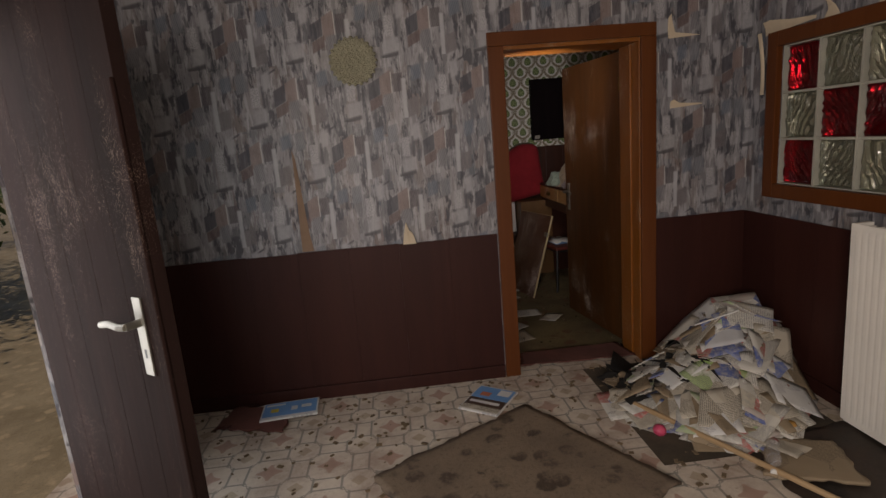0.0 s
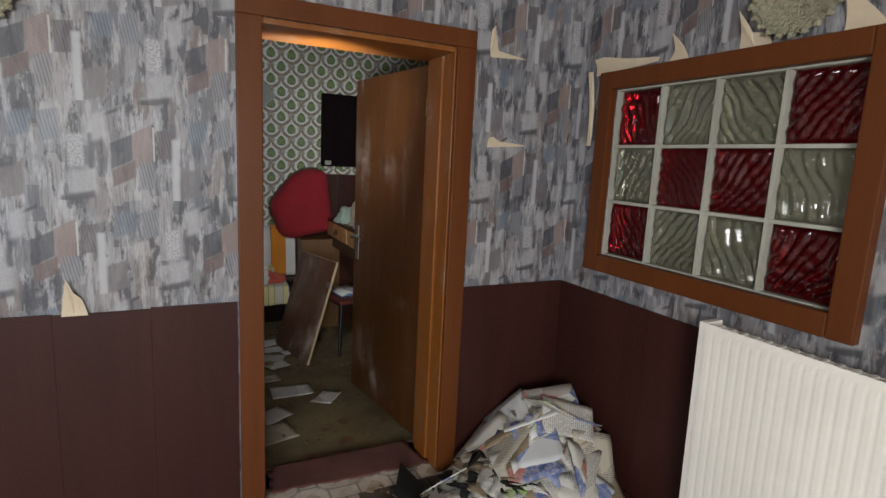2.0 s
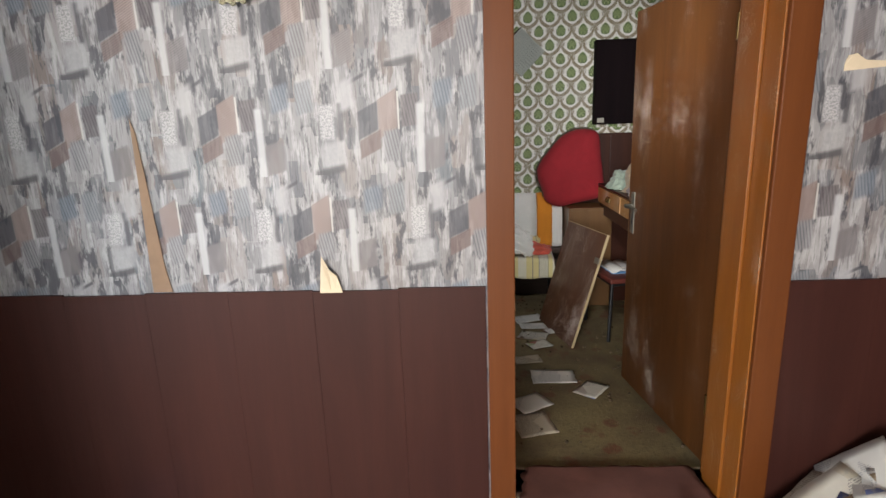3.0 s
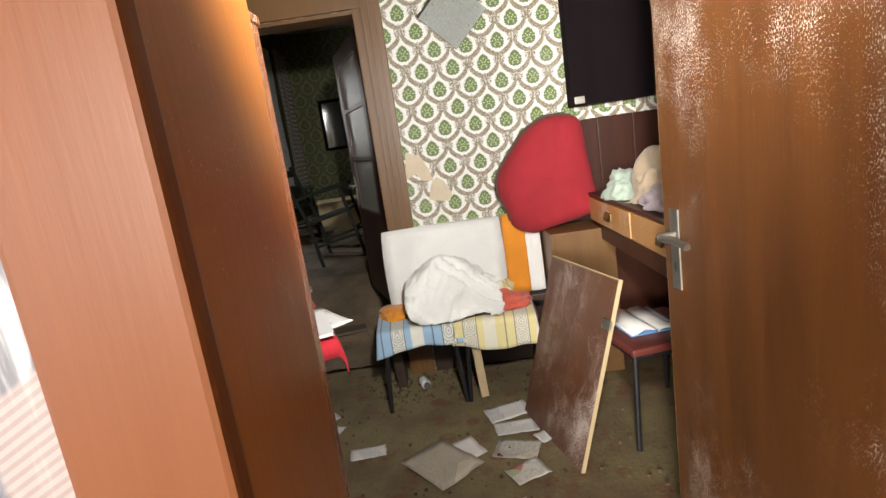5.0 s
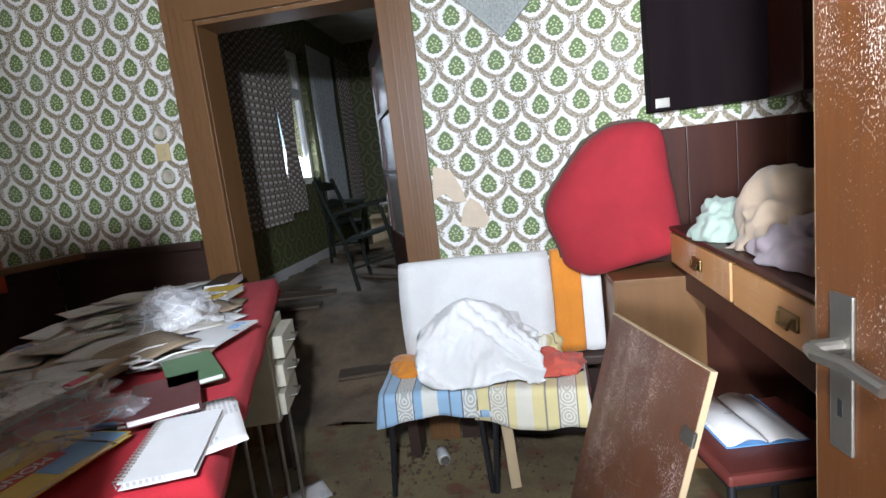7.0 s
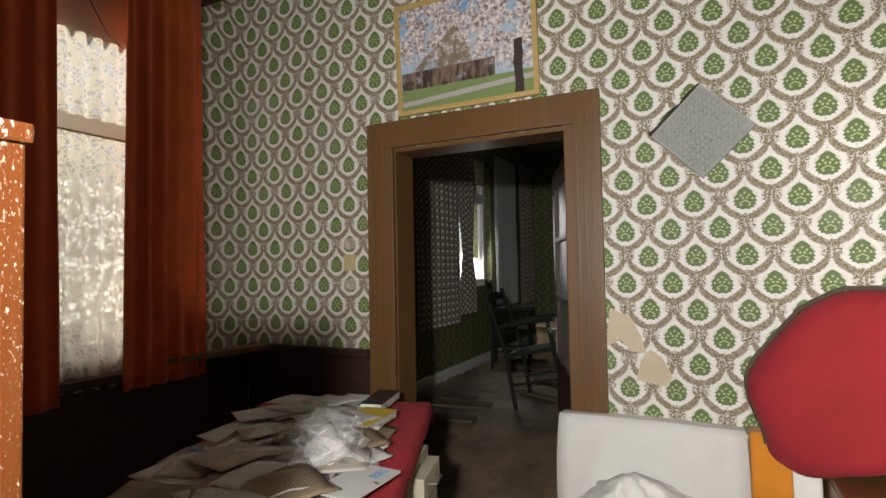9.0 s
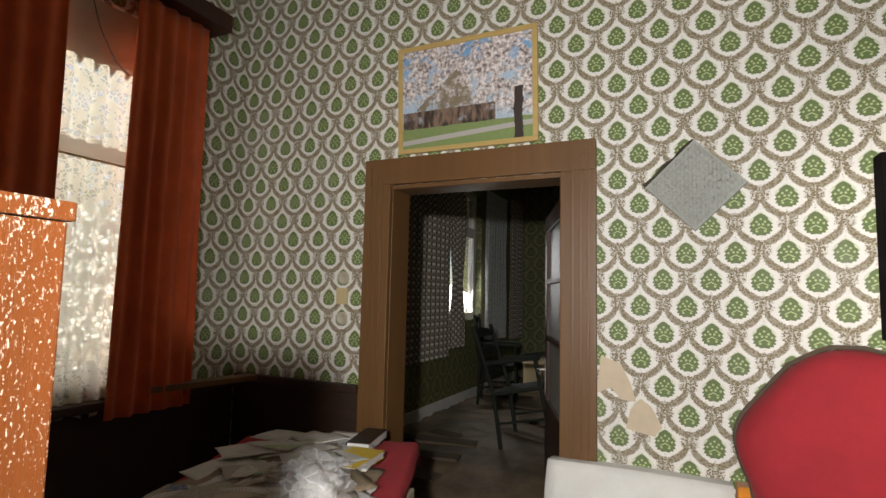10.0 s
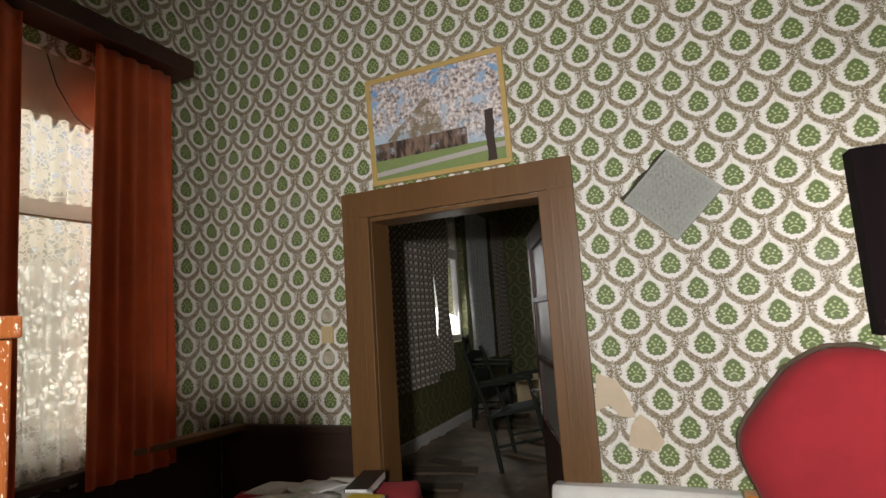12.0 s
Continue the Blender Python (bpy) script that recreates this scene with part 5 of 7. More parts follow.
def drape(name, axis_x, y0, y1, z0, z1, folds, depth, material, label, category="curtain", flare=0.0, seed=0, hem=0.0, thick=0.002, gather=0.0):
    def at(u, v):
        t = u * folds * 2 * math.pi
        amp = depth * (0.55 + 0.45 * (1 - v)) * (0.7 + 0.5 * noise.noise((u * folds * 0.7, v * 1.2, seed)))
        x = axis_x + amp * math.sin(t + 0.8 * noise.noise((u * 3, v * 2.5, seed + 3)))
        mid = (y0 + y1) / 2
        y = y0 + u * (y1 - y0)
        y = mid + (y - mid) * (1 + flare * (1 - v) - gather * math.exp(-((v - 0.35) / 0.16) ** 2))
        z = z0 + v * (z1 - z0) + (hem * noise.noise((u * 14, 0, seed)) if v == 0 else 0)
        return (x, y, z)
    return tagged(part(name, sheet(int(folds * 14), 30, at, thick), material), label, category)


drape("net_curtain", KX0 + 0.02, y0 + 0.02, y1 - 0.03, 1.0, 2.12, 17, 0.022, LACE, "white lace net curtain over the lower kitchen window", hem=0.05, thick=0.0)
drape("net_curtain", KX0 + 0.02, y0 + 0.02, y1 - 0.03, 2.20, 2.57, 17, 0.022, LACE, "white lace net curtain over the upper kitchen window", thick=0.0, seed=31)
tagged(part("curtain_rod", rod((KX0 + 0.02, y0, 2.127), (KX0 + 0.02, y1, 2.127), 0.005, None, 8), BRASS), "thin brass rod of the net curtain", "curtain rod")
drape("curtain", KX0 + 0.11, 2.02, 2.42, 0.98, 2.95, 5, 0.026, CURTAIN, "orange-red curtain hanging beside the kitchen window", flare=0.1, seed=2)
drape("curtain", KX0 + 0.11, 0.92, 1.72, 0.97, 2.95, 8, 0.03, CURTAIN, "orange-red curtain hanging beside the kitchen window", flare=0.06, seed=7)
tagged(part("curtain_board", box(KX0 + 0.0005, KX0 + 0.19, 0.75, 2.5, 2.955, 3.05, 0.006), HUTCH_RED), "dark wooden curtain board above the kitchen window", "curtain board")
cord = tagged(part("blind_cord", tube([(KX0 + 0.03, 1.86, 2.85), (KX0 + 0.035, 1.9, 2.72), (KX0 + 0.033, 1.98, 2.6), (KX0 + 0.034, 2.05, 2.56)], 0.003, 6), RUBBER), "dark cord hanging over the blind", "cord")

# switch over socket on the wall
AGED_WHITE = plain("yellowed white plastic", (0.52, 0.47, 0.36), 0.45, 0.0, 0.2, 80.0)
sw = thing("wall_socket", "yellowed switch above a white round socket on the wallpaper", "socket", pose(-1.30, KY1 - 0.001, 1.5))
part("switch_plate", box(-0.035, 0.035, -0.014, 0.0, 0.0, 0.085, 0.004), IVORY, sw)
part("switch_rocker", box(-0.018, 0.018, -0.02, -0.0142, 0.022, 0.063, 0.003), IVORY, sw)
for z in (-0.075, 0.14):
    s = part("socket_cup", lathe([(0.034, 0.0), (0.034, 0.008), (0.030, 0.012), (0.020, 0.012), (0.018, 0.006), (0.002, 0.006)], 24), AGED_WHITE, sw)
    s.matrix_basis = pose(0, 0, z, 90, 0, 0)

# picture above the opening
pic = thing("picture", "framed landscape of a thatched farmhouse under white blossom", "picture", pose(-0.608, KY1 - 0.002, 2.275, 3.5, 0, 0))
PW, PH = 0.735, 0.55
GILT = wood("pale gilt wood", (0.45, 0.30, 0.10), (0.58, 0.42, 0.17), "x", 0.35)
for b in ((-PW / 2, PW / 2, 0, 0.025), (-PW / 2, PW / 2, PH - 0.025, PH), (-PW / 2, -PW / 2 + 0.025, 0.025, PH - 0.025), (PW / 2 - 0.025, PW / 2, 0.025, PH - 0.025)):
    part("picture_frame", box(b[0], b[1], -0.022, 0.0, b[2], b[3], 0.005), GILT, pic)


def landscape():
    n = Nodes("printed blossom landscape")
    c = n.coord()
    x, y, z = n.axes(c)
    lump = n.noise(c, 9.0, 5, 0.65)
    fine = n.noise(c, 60.0, 4, 0.7)
    col = n.mix(n.step(z, 0.3, 0.5), (0.42, 0.55, 0.68), (0.16, 0.36, 0.62))
    blossom = n.m("MULTIPLY", n.step(n.noise(c, 14.0, 5, 0.7), 0.36, 0.50), n.step(n.m("ADD", z, n.m("MULTIPLY", x, 0.2)), 0.14, 0.26))
    speck = n.ramp(fine, (0.36, (0.10, 0.075, 0.06)), (0.5, (0.55, 0.47, 0.45)), (0.62, (0.85, 0.80, 0.78)))
    col = n.mix(blossom, col, speck)
    # thatched roof half hidden by blossom, over a dark front
    peak = n.m("SUBTRACT", 0.40, n.m("MULTIPLY", n.m("ABSOLUTE", n.m("ADD", x, 0.04)), 1.6))
    slope = n.m("SUBTRACT", 0.40, n.m("MULTIPLY", n.m("ABSOLUTE", n.m("ADD", x, 0.04)), 0.80))
    right_side = n.m("MULTIPLY", n.m("GREATER_THAN", peak, z), n.m("GREATER_THAN", x, -0.04))
    left_side = n.m("MULTIPLY", n.m("GREATER_THAN", slope, z), n.m("MULTIPLY", n.m("LESS_THAN", x, -0.039), n.m("GREATER_THAN", x, -0.30)))
    roof = n.m("MULTIPLY", n.m("MAXIMUM", right_side, left_side), n.m("GREATER_THAN", z, 0.2))
    roof = n.m("MULTIPLY", roof, n.m("SUBTRACT", 1.0, n.m("MULTIPLY", n.step(n.noise(c, 11.0, 5, 0.75), 0.47, 0.58), 0.85)))
    col = n.mix(roof, col, n.mix(fine, (0.30, 0.245, 0.17), (0.17, 0.135, 0.09)))
    house = n.m("MULTIPLY", n.m("MULTIPLY", n.m("LESS_THAN", z, 0.21), n.m("GREATER_THAN", z, 0.12)), n.m("LESS_THAN", n.m("ABSOLUTE", n.m("ADD", x, 0.09)), 0.25))
    col = n.mix(n.m("MULTIPLY", house, n.step(lump, 0.3, 0.45)), col, n.ramp(n.noise(n.stretch(c, (1, 1, 0.3)), 38.0, 3), (0.4, (0.05, 0.04, 0.035)), (0.6, (0.24, 0.16, 0.12))))
    grass = n.m("LESS_THAN", n.m("ADD", z, n.m("MULTIPLY", lump, 0.02)), 0.135)
    col = n.mix(grass, col, n.mix(fine, (0.17, 0.25, 0.09), (0.27, 0.33, 0.14)))
    path = n.m("LESS_THAN", n.m("ABSOLUTE", n.m("SUBTRACT", z, n.m("ADD", 0.075, n.m("MULTIPLY", x, 0.06)))), 0.012)
    col = n.mix(path, col, (0.45, 0.42, 0.40))
    trunk = n.m("MULTIPLY", n.m("LESS_THAN", n.m("ABSOLUTE", n.m("SUBTRACT", x, n.m("ADD", 0.26, n.m("MULTIPLY", lump, 0.03)))), 0.022), n.m("LESS_THAN", z, 0.27))
    col = n.mix(trunk, col, (0.06, 0.045, 0.04))
    return n.done(col, 0.3)


part("print", box(-PW / 2 + 0.02, PW / 2 - 0.02, -0.012, -0.004, 0.02, PH - 0.02), landscape(), pic, "printed landscape with a thatched house and blossom")

# diamond of pressed glass set in the wall
dia = thing("diamond_pane", "small pressed-glass pane set diagonally in the wallpaper", "glass pane", pose(0.403, KY1 - 0.003, 2.025, 0, 45, 0))
part("pressed_pane", box(-0.132, 0.132, -0.012, 0.0, -0.132, 0.132, 0.003), FROSTED, dia)
knobs = bmesh.new()
for i in range(12):
    for j in range(12):
        bmesh.ops.create_icosphere(knobs, subdivisions=1, radius=0.0098, matrix=pose(-0.115 + 0.0209 * i, -0.0125, -0.115 + 0.0209 * j))
part("knob_pattern", knobs, FROSTED, dia)
part("pane_backing", box(-0.134, 0.134, -0.0025, 0.002, -0.134, 0.134), plain("grey putty", (0.20, 0.21, 0.20), 0.8), dia)
part("broken_edge", outline([(-0.150, -0.13), (-0.134, -0.134), (-0.134, 0.134), (-0.141, 0.13), (-0.147, 0.07), (-0.140, 0.03), (-0.152, -0.02), (-0.143, -0.07)], -0.004, 0.0015), plain("dark broken plaster", (0.05, 0.04, 0.025), 0.95), dia, "dark broken plaster edge")

torn([(0.0, 0.0), (0.02, 0.16), (0.10, 0.13), (0.14, 0.05), (0.16, -0.02), (0.10, -0.015), (0.06, 0.03)], None, pose(0.012, KY1 - 0.0025, 1.16), "bare patch of torn wallpaper by the casing", 0.0)
torn([(0.0, 0.0), (0.11, -0.02), (0.14, 0.02), (0.10, 0.10), (0.06, 0.13), (0.02, 0.08)], None, pose(0.13, KY1 - 0.003, 1.03), "torn wallpaper flap above the bench cushion", 0.03)

# tall blistered cabinet just inside the door
cab = thing("cabinet", "tall orange veneered cabinet with blistered side beside the door", "cabinet", pose(-0.055, 0.31, KZ))
CH = 1.62 - KZ
part("side_panel", box(-0.02, 0.0, 0.0, 0.41, 0.0, CH - 0.016, 0.002), CABINET_WOOD, cab)
part("side_panel", box(-0.9, -0.88, 0.0, 0.41, 0.0, CH - 0.016, 0.002), CABINET_WOOD, cab)
part("top_panel", box(-0.905, 0.004, 0.0, 0.414, CH - 0.0155, CH, 0.002), CABINET_WOOD, cab)
part("back_panel", box(-0.88, -0.02, 0.0, 0.01, 0.02, CH - 0.02), BOARD_BROWN, cab)
part("plinth", box(-0.88, -0.02, 0.03, 0.38, 0.0, 0.08), DADO_DARK, cab)
for k in range(2):
    dr = part("door", box(-0.88 + 0.43 * k + 0.002, -0.88 + 0.43 * (k + 1) - 0.002, 0.392, 0.41, 0.085, CH - 0.02, 0.003), CABINET_WOOD, cab)
    hx = -0.49 + 0.06 * k
    part("handle", rod((hx, 0.42, 0.8), (hx, 0.42, 0.92), 0.006), BRASS, dr)

# table under a red cloth
TZ = 0.885
tA, tB = Vector((-0.775, 2.710)), Vector((-0.115, 1.070))
tdir = (tB - tA).normalized()
tperp = Vector((tdir.y, -tdir.x))
TL, TW = (tB - tA).length, 0.78
tm = Matrix(((tdir.x, tperp.x, 0, tA.x), (tdir.y, tperp.y, 0, tA.y), (0, 0, 1, KZ), (0, 0, 0, 1)))
if tm.to_3x3().determinant() < 0:
    tm = Matrix(((tdir.x, -tperp.x, 0, tA.x), (tdir.y, -tperp.y, 0, tA.y), (0, 0, 1, KZ), (0, 0, 0, 1)))
side = 1 if (tm.to_3x3() @ Vector((0, 1, 0))).x < 0 else -1
table = thing("table", "long kitchen table under a red cloth", "table", tm)
TH = TZ - KZ
part("tabletop", box(0, TL, min(0, side * TW), max(0, side * TW), TH - 0.04, TH - 0.006, 0.004), DADO_DARK, table)
for lx in (0.08, TL - 0.08):
    for ly in (0.08, TW - 0.08):
        part("leg", rod((lx, side * ly, 0.0), (lx, side * ly, TH - 0.041), 0.026, 0.032), DADO_DARK, table)
part("apron", box(0.1, TL - 0.1, min(side * 0.06, side * 0.08), max(side * 0.06, side * 0.08), TH - 0.13, TH - 0.041), DADO_DARK, table)


def cloth_at(u, v):
    x = -0.05 + u * (TL + 0.1)
    y = -0.06 + v * (TW + 0.12)
    z = TH - 0.002 + 0.003 * noise.noise((x * 8, y * 8, 2))
    over = max(0.0, -y, y - TW)
    overx = max(0.0, -x, x - TL)
    if over > 0:
        y = (-0.006 - 0.16 * over if y < 0 else TW + 0.006 + 0.16 * over) + 0.003 * math.sin(x * 17) * min(1, over * 12)
        z -= over * 0.98
    if overx > 0:
        x = -0.006 - 0.16 * overx if x < 0 else TL + 0.006 + 0.16 * overx
        z -= overx * 0.98
    return (x, side * y, z)


tc = part("tablecloth", sheet(90, 60, cloth_at, 0.0025), RED_TABLE)
tc.matrix_world = tm
tagged(tc, "crimson cloth spread over the kitchen table", "tablecloth")


def on_table(along, across, lift=0.006, turn=0.0):
    return tm @ pose(along, side * across, TH + lift, 0, 0, turn)


def book(name, m, w, h, t, cover, label, category="book", group=""):
    ob = thing(name, label, category, m, group)
    part("page_block", box(-w / 2 + 0.003, w / 2 - 0.004, -h / 2 + 0.004, h / 2 - 0.004, 0.0015, t - 0.0015), LETTER, ob)
    part("cover", box(-w / 2, w / 2, -h / 2, h / 2, t - 0.0014, t, 0.0006), cover, ob)
    part("cover", box(-w / 2, w / 2, -h / 2, h / 2, 0.0, 0.0014, 0.0006), cover, ob)
    part("spine", box(-w / 2 - 0.0012, -w / 2 + 0.0002, -h / 2, h / 2, 0.0, t), cover, ob)
    return ob


tr = random.Random(21)
# sheets strewn over the cloth
for k in range(105):
    a, b = tr.uniform(0.12, TL - 0.15), tr.uniform(0.17, TW - 0.1)
    if (a > TL - 0.55 and b < 0.30) or (a > TL - 0.28 and b < 0.42):
        continue
    mt, nm, lb = tr.choice(((LETTER, "letter", "crumpled white letter on the red tablecloth"), (LETTER, "letter", "crumpled white letter on the red tablecloth"), (LETTER, "letter", "crumpled white letter on the red tablecloth"), (BROWNED, "old_paper", "browned paper scrap on the red tablecloth"), (NEWS, "newspaper", "yellowed newspaper page on the red tablecloth"), (MAGAZINE, "leaflet", "printed leaflet on the red tablecloth")))
    paper(nm, on_table(a, b, 0.004 + 0.03 * tr.random(), tr.uniform(0, 360)), tr.uniform(0.12, 0.22), tr.uniform(0.15, 0.30), mt, lb, nm.replace("_", " "), "papers on the table", 0.005 + 0.014 * tr.random(), 0.001, 700 + k, 0.01)
book("notebook", on_table(1.675, 0.055, 0.012, -2), 0.22, 0.112, 0.012, WHITE_PRINT, "white spiral-bound notebook on the red tablecloth", "notebook")
sp = bmesh.new()
for k in range(22):
    tube([(-0.105 + k * 0.01, -0.059, 0.002), (-0.105 + k * 0.01, -0.062, 0.014), (-0.105 + k * 0.01, -0.048, 0.0145)], 0.0016, 5, sp)
spiral = tagged(part("spiral_binding", sp, STEEL), "wire spiral along the notebook edge", "spiral binding")
spiral.matrix_world = on_table(1.675, 0.055, 0.012, -2)
paper("letter", on_table(1.60, 0.01, 0.006, 14), 0.24, 0.10, LETTER, "white sheet beside the notebook", "letter", "papers on the table", 0.006, 0.001, 999)
book("folder", on_table(1.47, 0.12, 0.028, -78), 0.13, 0.21, 0.014, MAROON_PRINT, "flat maroon leatherette folder among the papers")
book("book", on_table(1.32, 0.10, 0.030, -72), 0.11, 0.22, 0.012, GREEN_PRINT, "green clothbound book on the papers")
book("book", on_table(0.46, 0.19, 0.03, 74), 0.14, 0.24, 0.028, YELLOW_PRINT, "thick yellow paperback near the table end")
book("case", on_table(0.14, 0.20, 0.02, 82), 0.1, 0.26, 0.035, RUBBER, "black flat case near the table end", "case")
mon = book("magazine", on_table(1.67, 0.30, 0.02, 62), 0.2, 0.27, 0.008, YELLOW_PRINT, "yellow magazine with a blue corner and red title", "magazine")
part("cover_picture", box(0.02, 0.095, 0.0, 0.13, 0.0082, 0.0087), SKY_PRINT, mon)
part("title_band", box(0.005, 0.04, -0.12, 0.06, 0.0088, 0.0093), RED_PRINT, mon)
lettering("MONSTER", pose(0.022, -0.03, 0.0098, 0, 0, -90), 0.032, WHITE_PRINT, "title", mon)
bro = book("booklet", on_table(1.03, 0.09, 0.035, 66), 0.14, 0.22, 0.006, WHITE_PRINT, "white booklet with a blue title", "booklet")
lettering("BRI", pose(0.03, 0.06, 0.0068, 0, 0, 90), 0.045, SKY_PRINT, "title", bro)
ash = thing("bowl", "dull metal bowl on the table", "bowl", on_table(0.28, 0.46, 0.004))
part("bowl_body", lathe([(0.03, 0.0), (0.06, 0.006), (0.085, 0.03), (0.088, 0.034), (0.082, 0.03), (0.055, 0.01), (0.002, 0.008)], 28), STEEL, ash)
for k, (a, b, tcol) in enumerate(((1.53, 0.24, 78), (1.56, 0.23, 84), (1.60, 0.22, 60))):
    pen = thing("pen", "ballpoint pen lying on the papers", "pen", on_table(a, b, 0.022, tcol), "pens on the table")
    part("barrel", rod((-0.06, 0, 0.004), (0.05, 0, 0.004), 0.0045), (SKY_PRINT, RUBBER, DARK_PRINT)[k], pen)
    part("tip", rod((0.05, 0, 0.004), (0.068, 0, 0.004), 0.0045, 0.001), STEEL, pen)
marker = thing("brush", "pale-handled brush with a pink collar on the papers", "brush", on_table(1.37, 0.32, 0.055, 161))
part("handle", rod((0.03, 0, 0.009), (0.17, 0, 0.009), 0.010, 0.006), PALE_EDGE, marker)
part("collar", rod((-0.02, 0, 0.009), (0.03, 0, 0.009), 0.013, 0.011), PINK, marker, "bright pink collar")
gls = thing("spectacles", "white plastic spectacles lying on the papers", "spectacles", on_table(1.24, 0.24, 0.05, 40))
for sx in (-0.035, 0.035):
    ring = [(sx + 0.03 * math.cos(t), 0.024 * math.sin(t), 0.006) for t in [2 * math.pi * k / 16 for k in range(17)]]
    part("rim", tube(ring, 0.0032, 6), WHITE_PLASTIC, gls)
    part("temple", tube([(sx * 1.85, 0.0, 0.006), (sx * 1.9, 0.06, 0.012), (sx * 1.8, 0.13, 0.004)], 0.0025, 6), WHITE_PLASTIC, gls)


def crumple(name, m, rx, ry, rz, material, label, category, seed=0, rough=0.5, subs=5):
    bm = bmesh.new()
    bmesh.ops.create_icosphere(bm, subdivisions=subs, radius=1.0)
    for v in bm.verts:
        p = v.co.copy()
        o = Vector((seed, seed * 0.7, 0))
        fold = 1 - abs(noise.noise(p * 2.2 + o)) * 2
        crease = math.sin(7 * (p.x * 0.8 + p.y * 0.4 + p.z * 0.5) + 5 * noise.noise(p * 1.5 + o))
        tiny = math.sin(15 * (p.y * 0.8 - p.x * 0.3 + p.z * 0.6) + 6 * noise.noise(p * 1.9 - o))
        s = 1 + rough * (0.5 * noise.noise(p * 1.3 + o) + 0.28 * fold + 0.13 * crease + 0.06 * tiny + 0.02 * (1 - abs(noise.noise(p * 21.0 + o)) * 2) - 0.28)
        v.co = Vector((p.x * rx * s, p.y * ry * s, max(-0.15 * rz, p.z * rz * s)))
    zmin = min(v.co.z for v in bm.verts)
    for v in bm.verts:
        v.co.z -= zmin
    for f in bm.faces:
        f.smooth = True
    ob = part(name, bm, material)
    ob.matrix_world = m
    return tagged(ob, label, category)


crumple("plastic_bag", on_table(0.76, 0.27, 0.03, 20), 0.23, 0.15, 0.10, BAG, "crumpled clear plastic bag on the papers", "plastic bag", 5, 0.9)
crumple("plastic_bag", on_table(1.46, 0.36, 0.03, 70), 0.20, 0.15, 0.05, BAG, "flattened clear plastic bag on the papers", "plastic bag", 9, 0.9)
crumple("tissue", on_table(0.78, 0.24, 0.035, 0), 0.13, 0.08, 0.06, WHITE_CLOTH, "crumpled white tissue on the table", "tissue", 3, 0.8, 3)

# small metal drawer unit beside the table
METAL_BEIGE = plain("beige lacquered sheet metal", (0.40, 0.38, 0.27), 0.4, 0.0, 0.25, 60.0)
PALE_BEIGE = plain("pale beige lacquer", (0.55, 0.52, 0.40), 0.4, 0.0, 0.2, 60.0)
unit = thing("drawer_unit", "beige metal drawer unit with white wire-handled drawers", "drawer unit", pose(-0.70, 2.06, KZ, 0, 0, 14))
part("body", box(0.0, 0.17, 0.0, 0.28, 0.48, 0.84, 0.006), METAL_BEIGE, unit)
for k in range(3):
    z = 0.50 + 0.11 * k
    dw = part("drawer", box(0.1705, 0.195 + 0.012 * k, 0.02, 0.26, z, z + 0.085, 0.004), PALE_BEIGE, unit)
    part("handle", tube([(0.198 + 0.012 * k, 0.07, z + 0.05), (0.225 + 0.012 * k, 0.08, z + 0.05), (0.225 + 0.012 * k, 0.16, z + 0.05), (0.198 + 0.012 * k, 0.17, z + 0.05)], 0.004, 6), STEEL, dw)
for lx in (0.02, 0.15):
    for ly in (0.02, 0.22):
        part("leg", rod((lx, ly, 0.0), (lx, ly, 0.479), 0.008), STEEL, unit)


# chairs with towels
def tube_chair(m, label, seat_material, group=""):
    ch = thing("chair", label, "chair", m, group)
    part("seat", box(-0.2, 0.2, -0.2, 0.2, 0.41, 0.445, 0.012), seat_material, ch)
    for sx in (-0.18, 0.18):
        part("front_leg", tube([(sx * 1.15, -0.21, 0.0), (sx, -0.18, 0.409)], 0.012, 10), BLACK_TUBE, ch)
        part("back_leg", tube([(sx * 1.1, 0.22, 0.0), (sx, 0.185, 0.409)], 0.012, 10), BLACK_TUBE, ch)
    part("seat_frame", tube([(-0.18, -0.18, 0.398), (0.18, -0.18, 0.398), (0.18, 0.185, 0.398), (-0.18, 0.185, 0.398), (-0.18, -0.18, 0.398)], 0.009, 8), BLACK_TUBE, ch)
    return ch


ca = tube_chair(pose(-0.02, 2.57, KZ, 0, 0, 2), "black tubular stool under a blue towel", SEAT_RED, "stools under the towels")
cb = copy_thing(ca, pose(0.43, 2.56, KZ, 0, 0, -3))
tagged(cb, "black tubular stool under a yellow towel")
cc = tube_chair(pose(1.06, 1.98, KZ, 0, 0, 10), "maroon vinyl stool carrying an open book", SEAT_RED, "")


def towel(m, w, depth, front, material, label, seed):
    def at(u, v):
        x = (u - 0.5) * w
        s = v * (depth + front)
        wav = 0.008 * noise.noise((x * 9, s * 9, seed))
        if s < front:
            low = 1 - s / front
            return (x * (1 + 0.09 * low), -depth / 2 - 0.012 - 0.03 * low * (0.6 + noise.noise((x * 9, 0.3, seed))), 0.45 - (front - s) - low * (0.012 * math.sin(u * 6.0 + seed) + 0.03 * u * (1 if seed % 2 else -0.9)))
        return (x, -depth / 2 + (s - front), 0.452 + abs(wav))
    ob = part("towel", sheet(26, 30, at, 0.004), material)
    ob.matrix_world = m
    return tagged(ob, label, "towel", "towels on the stools")


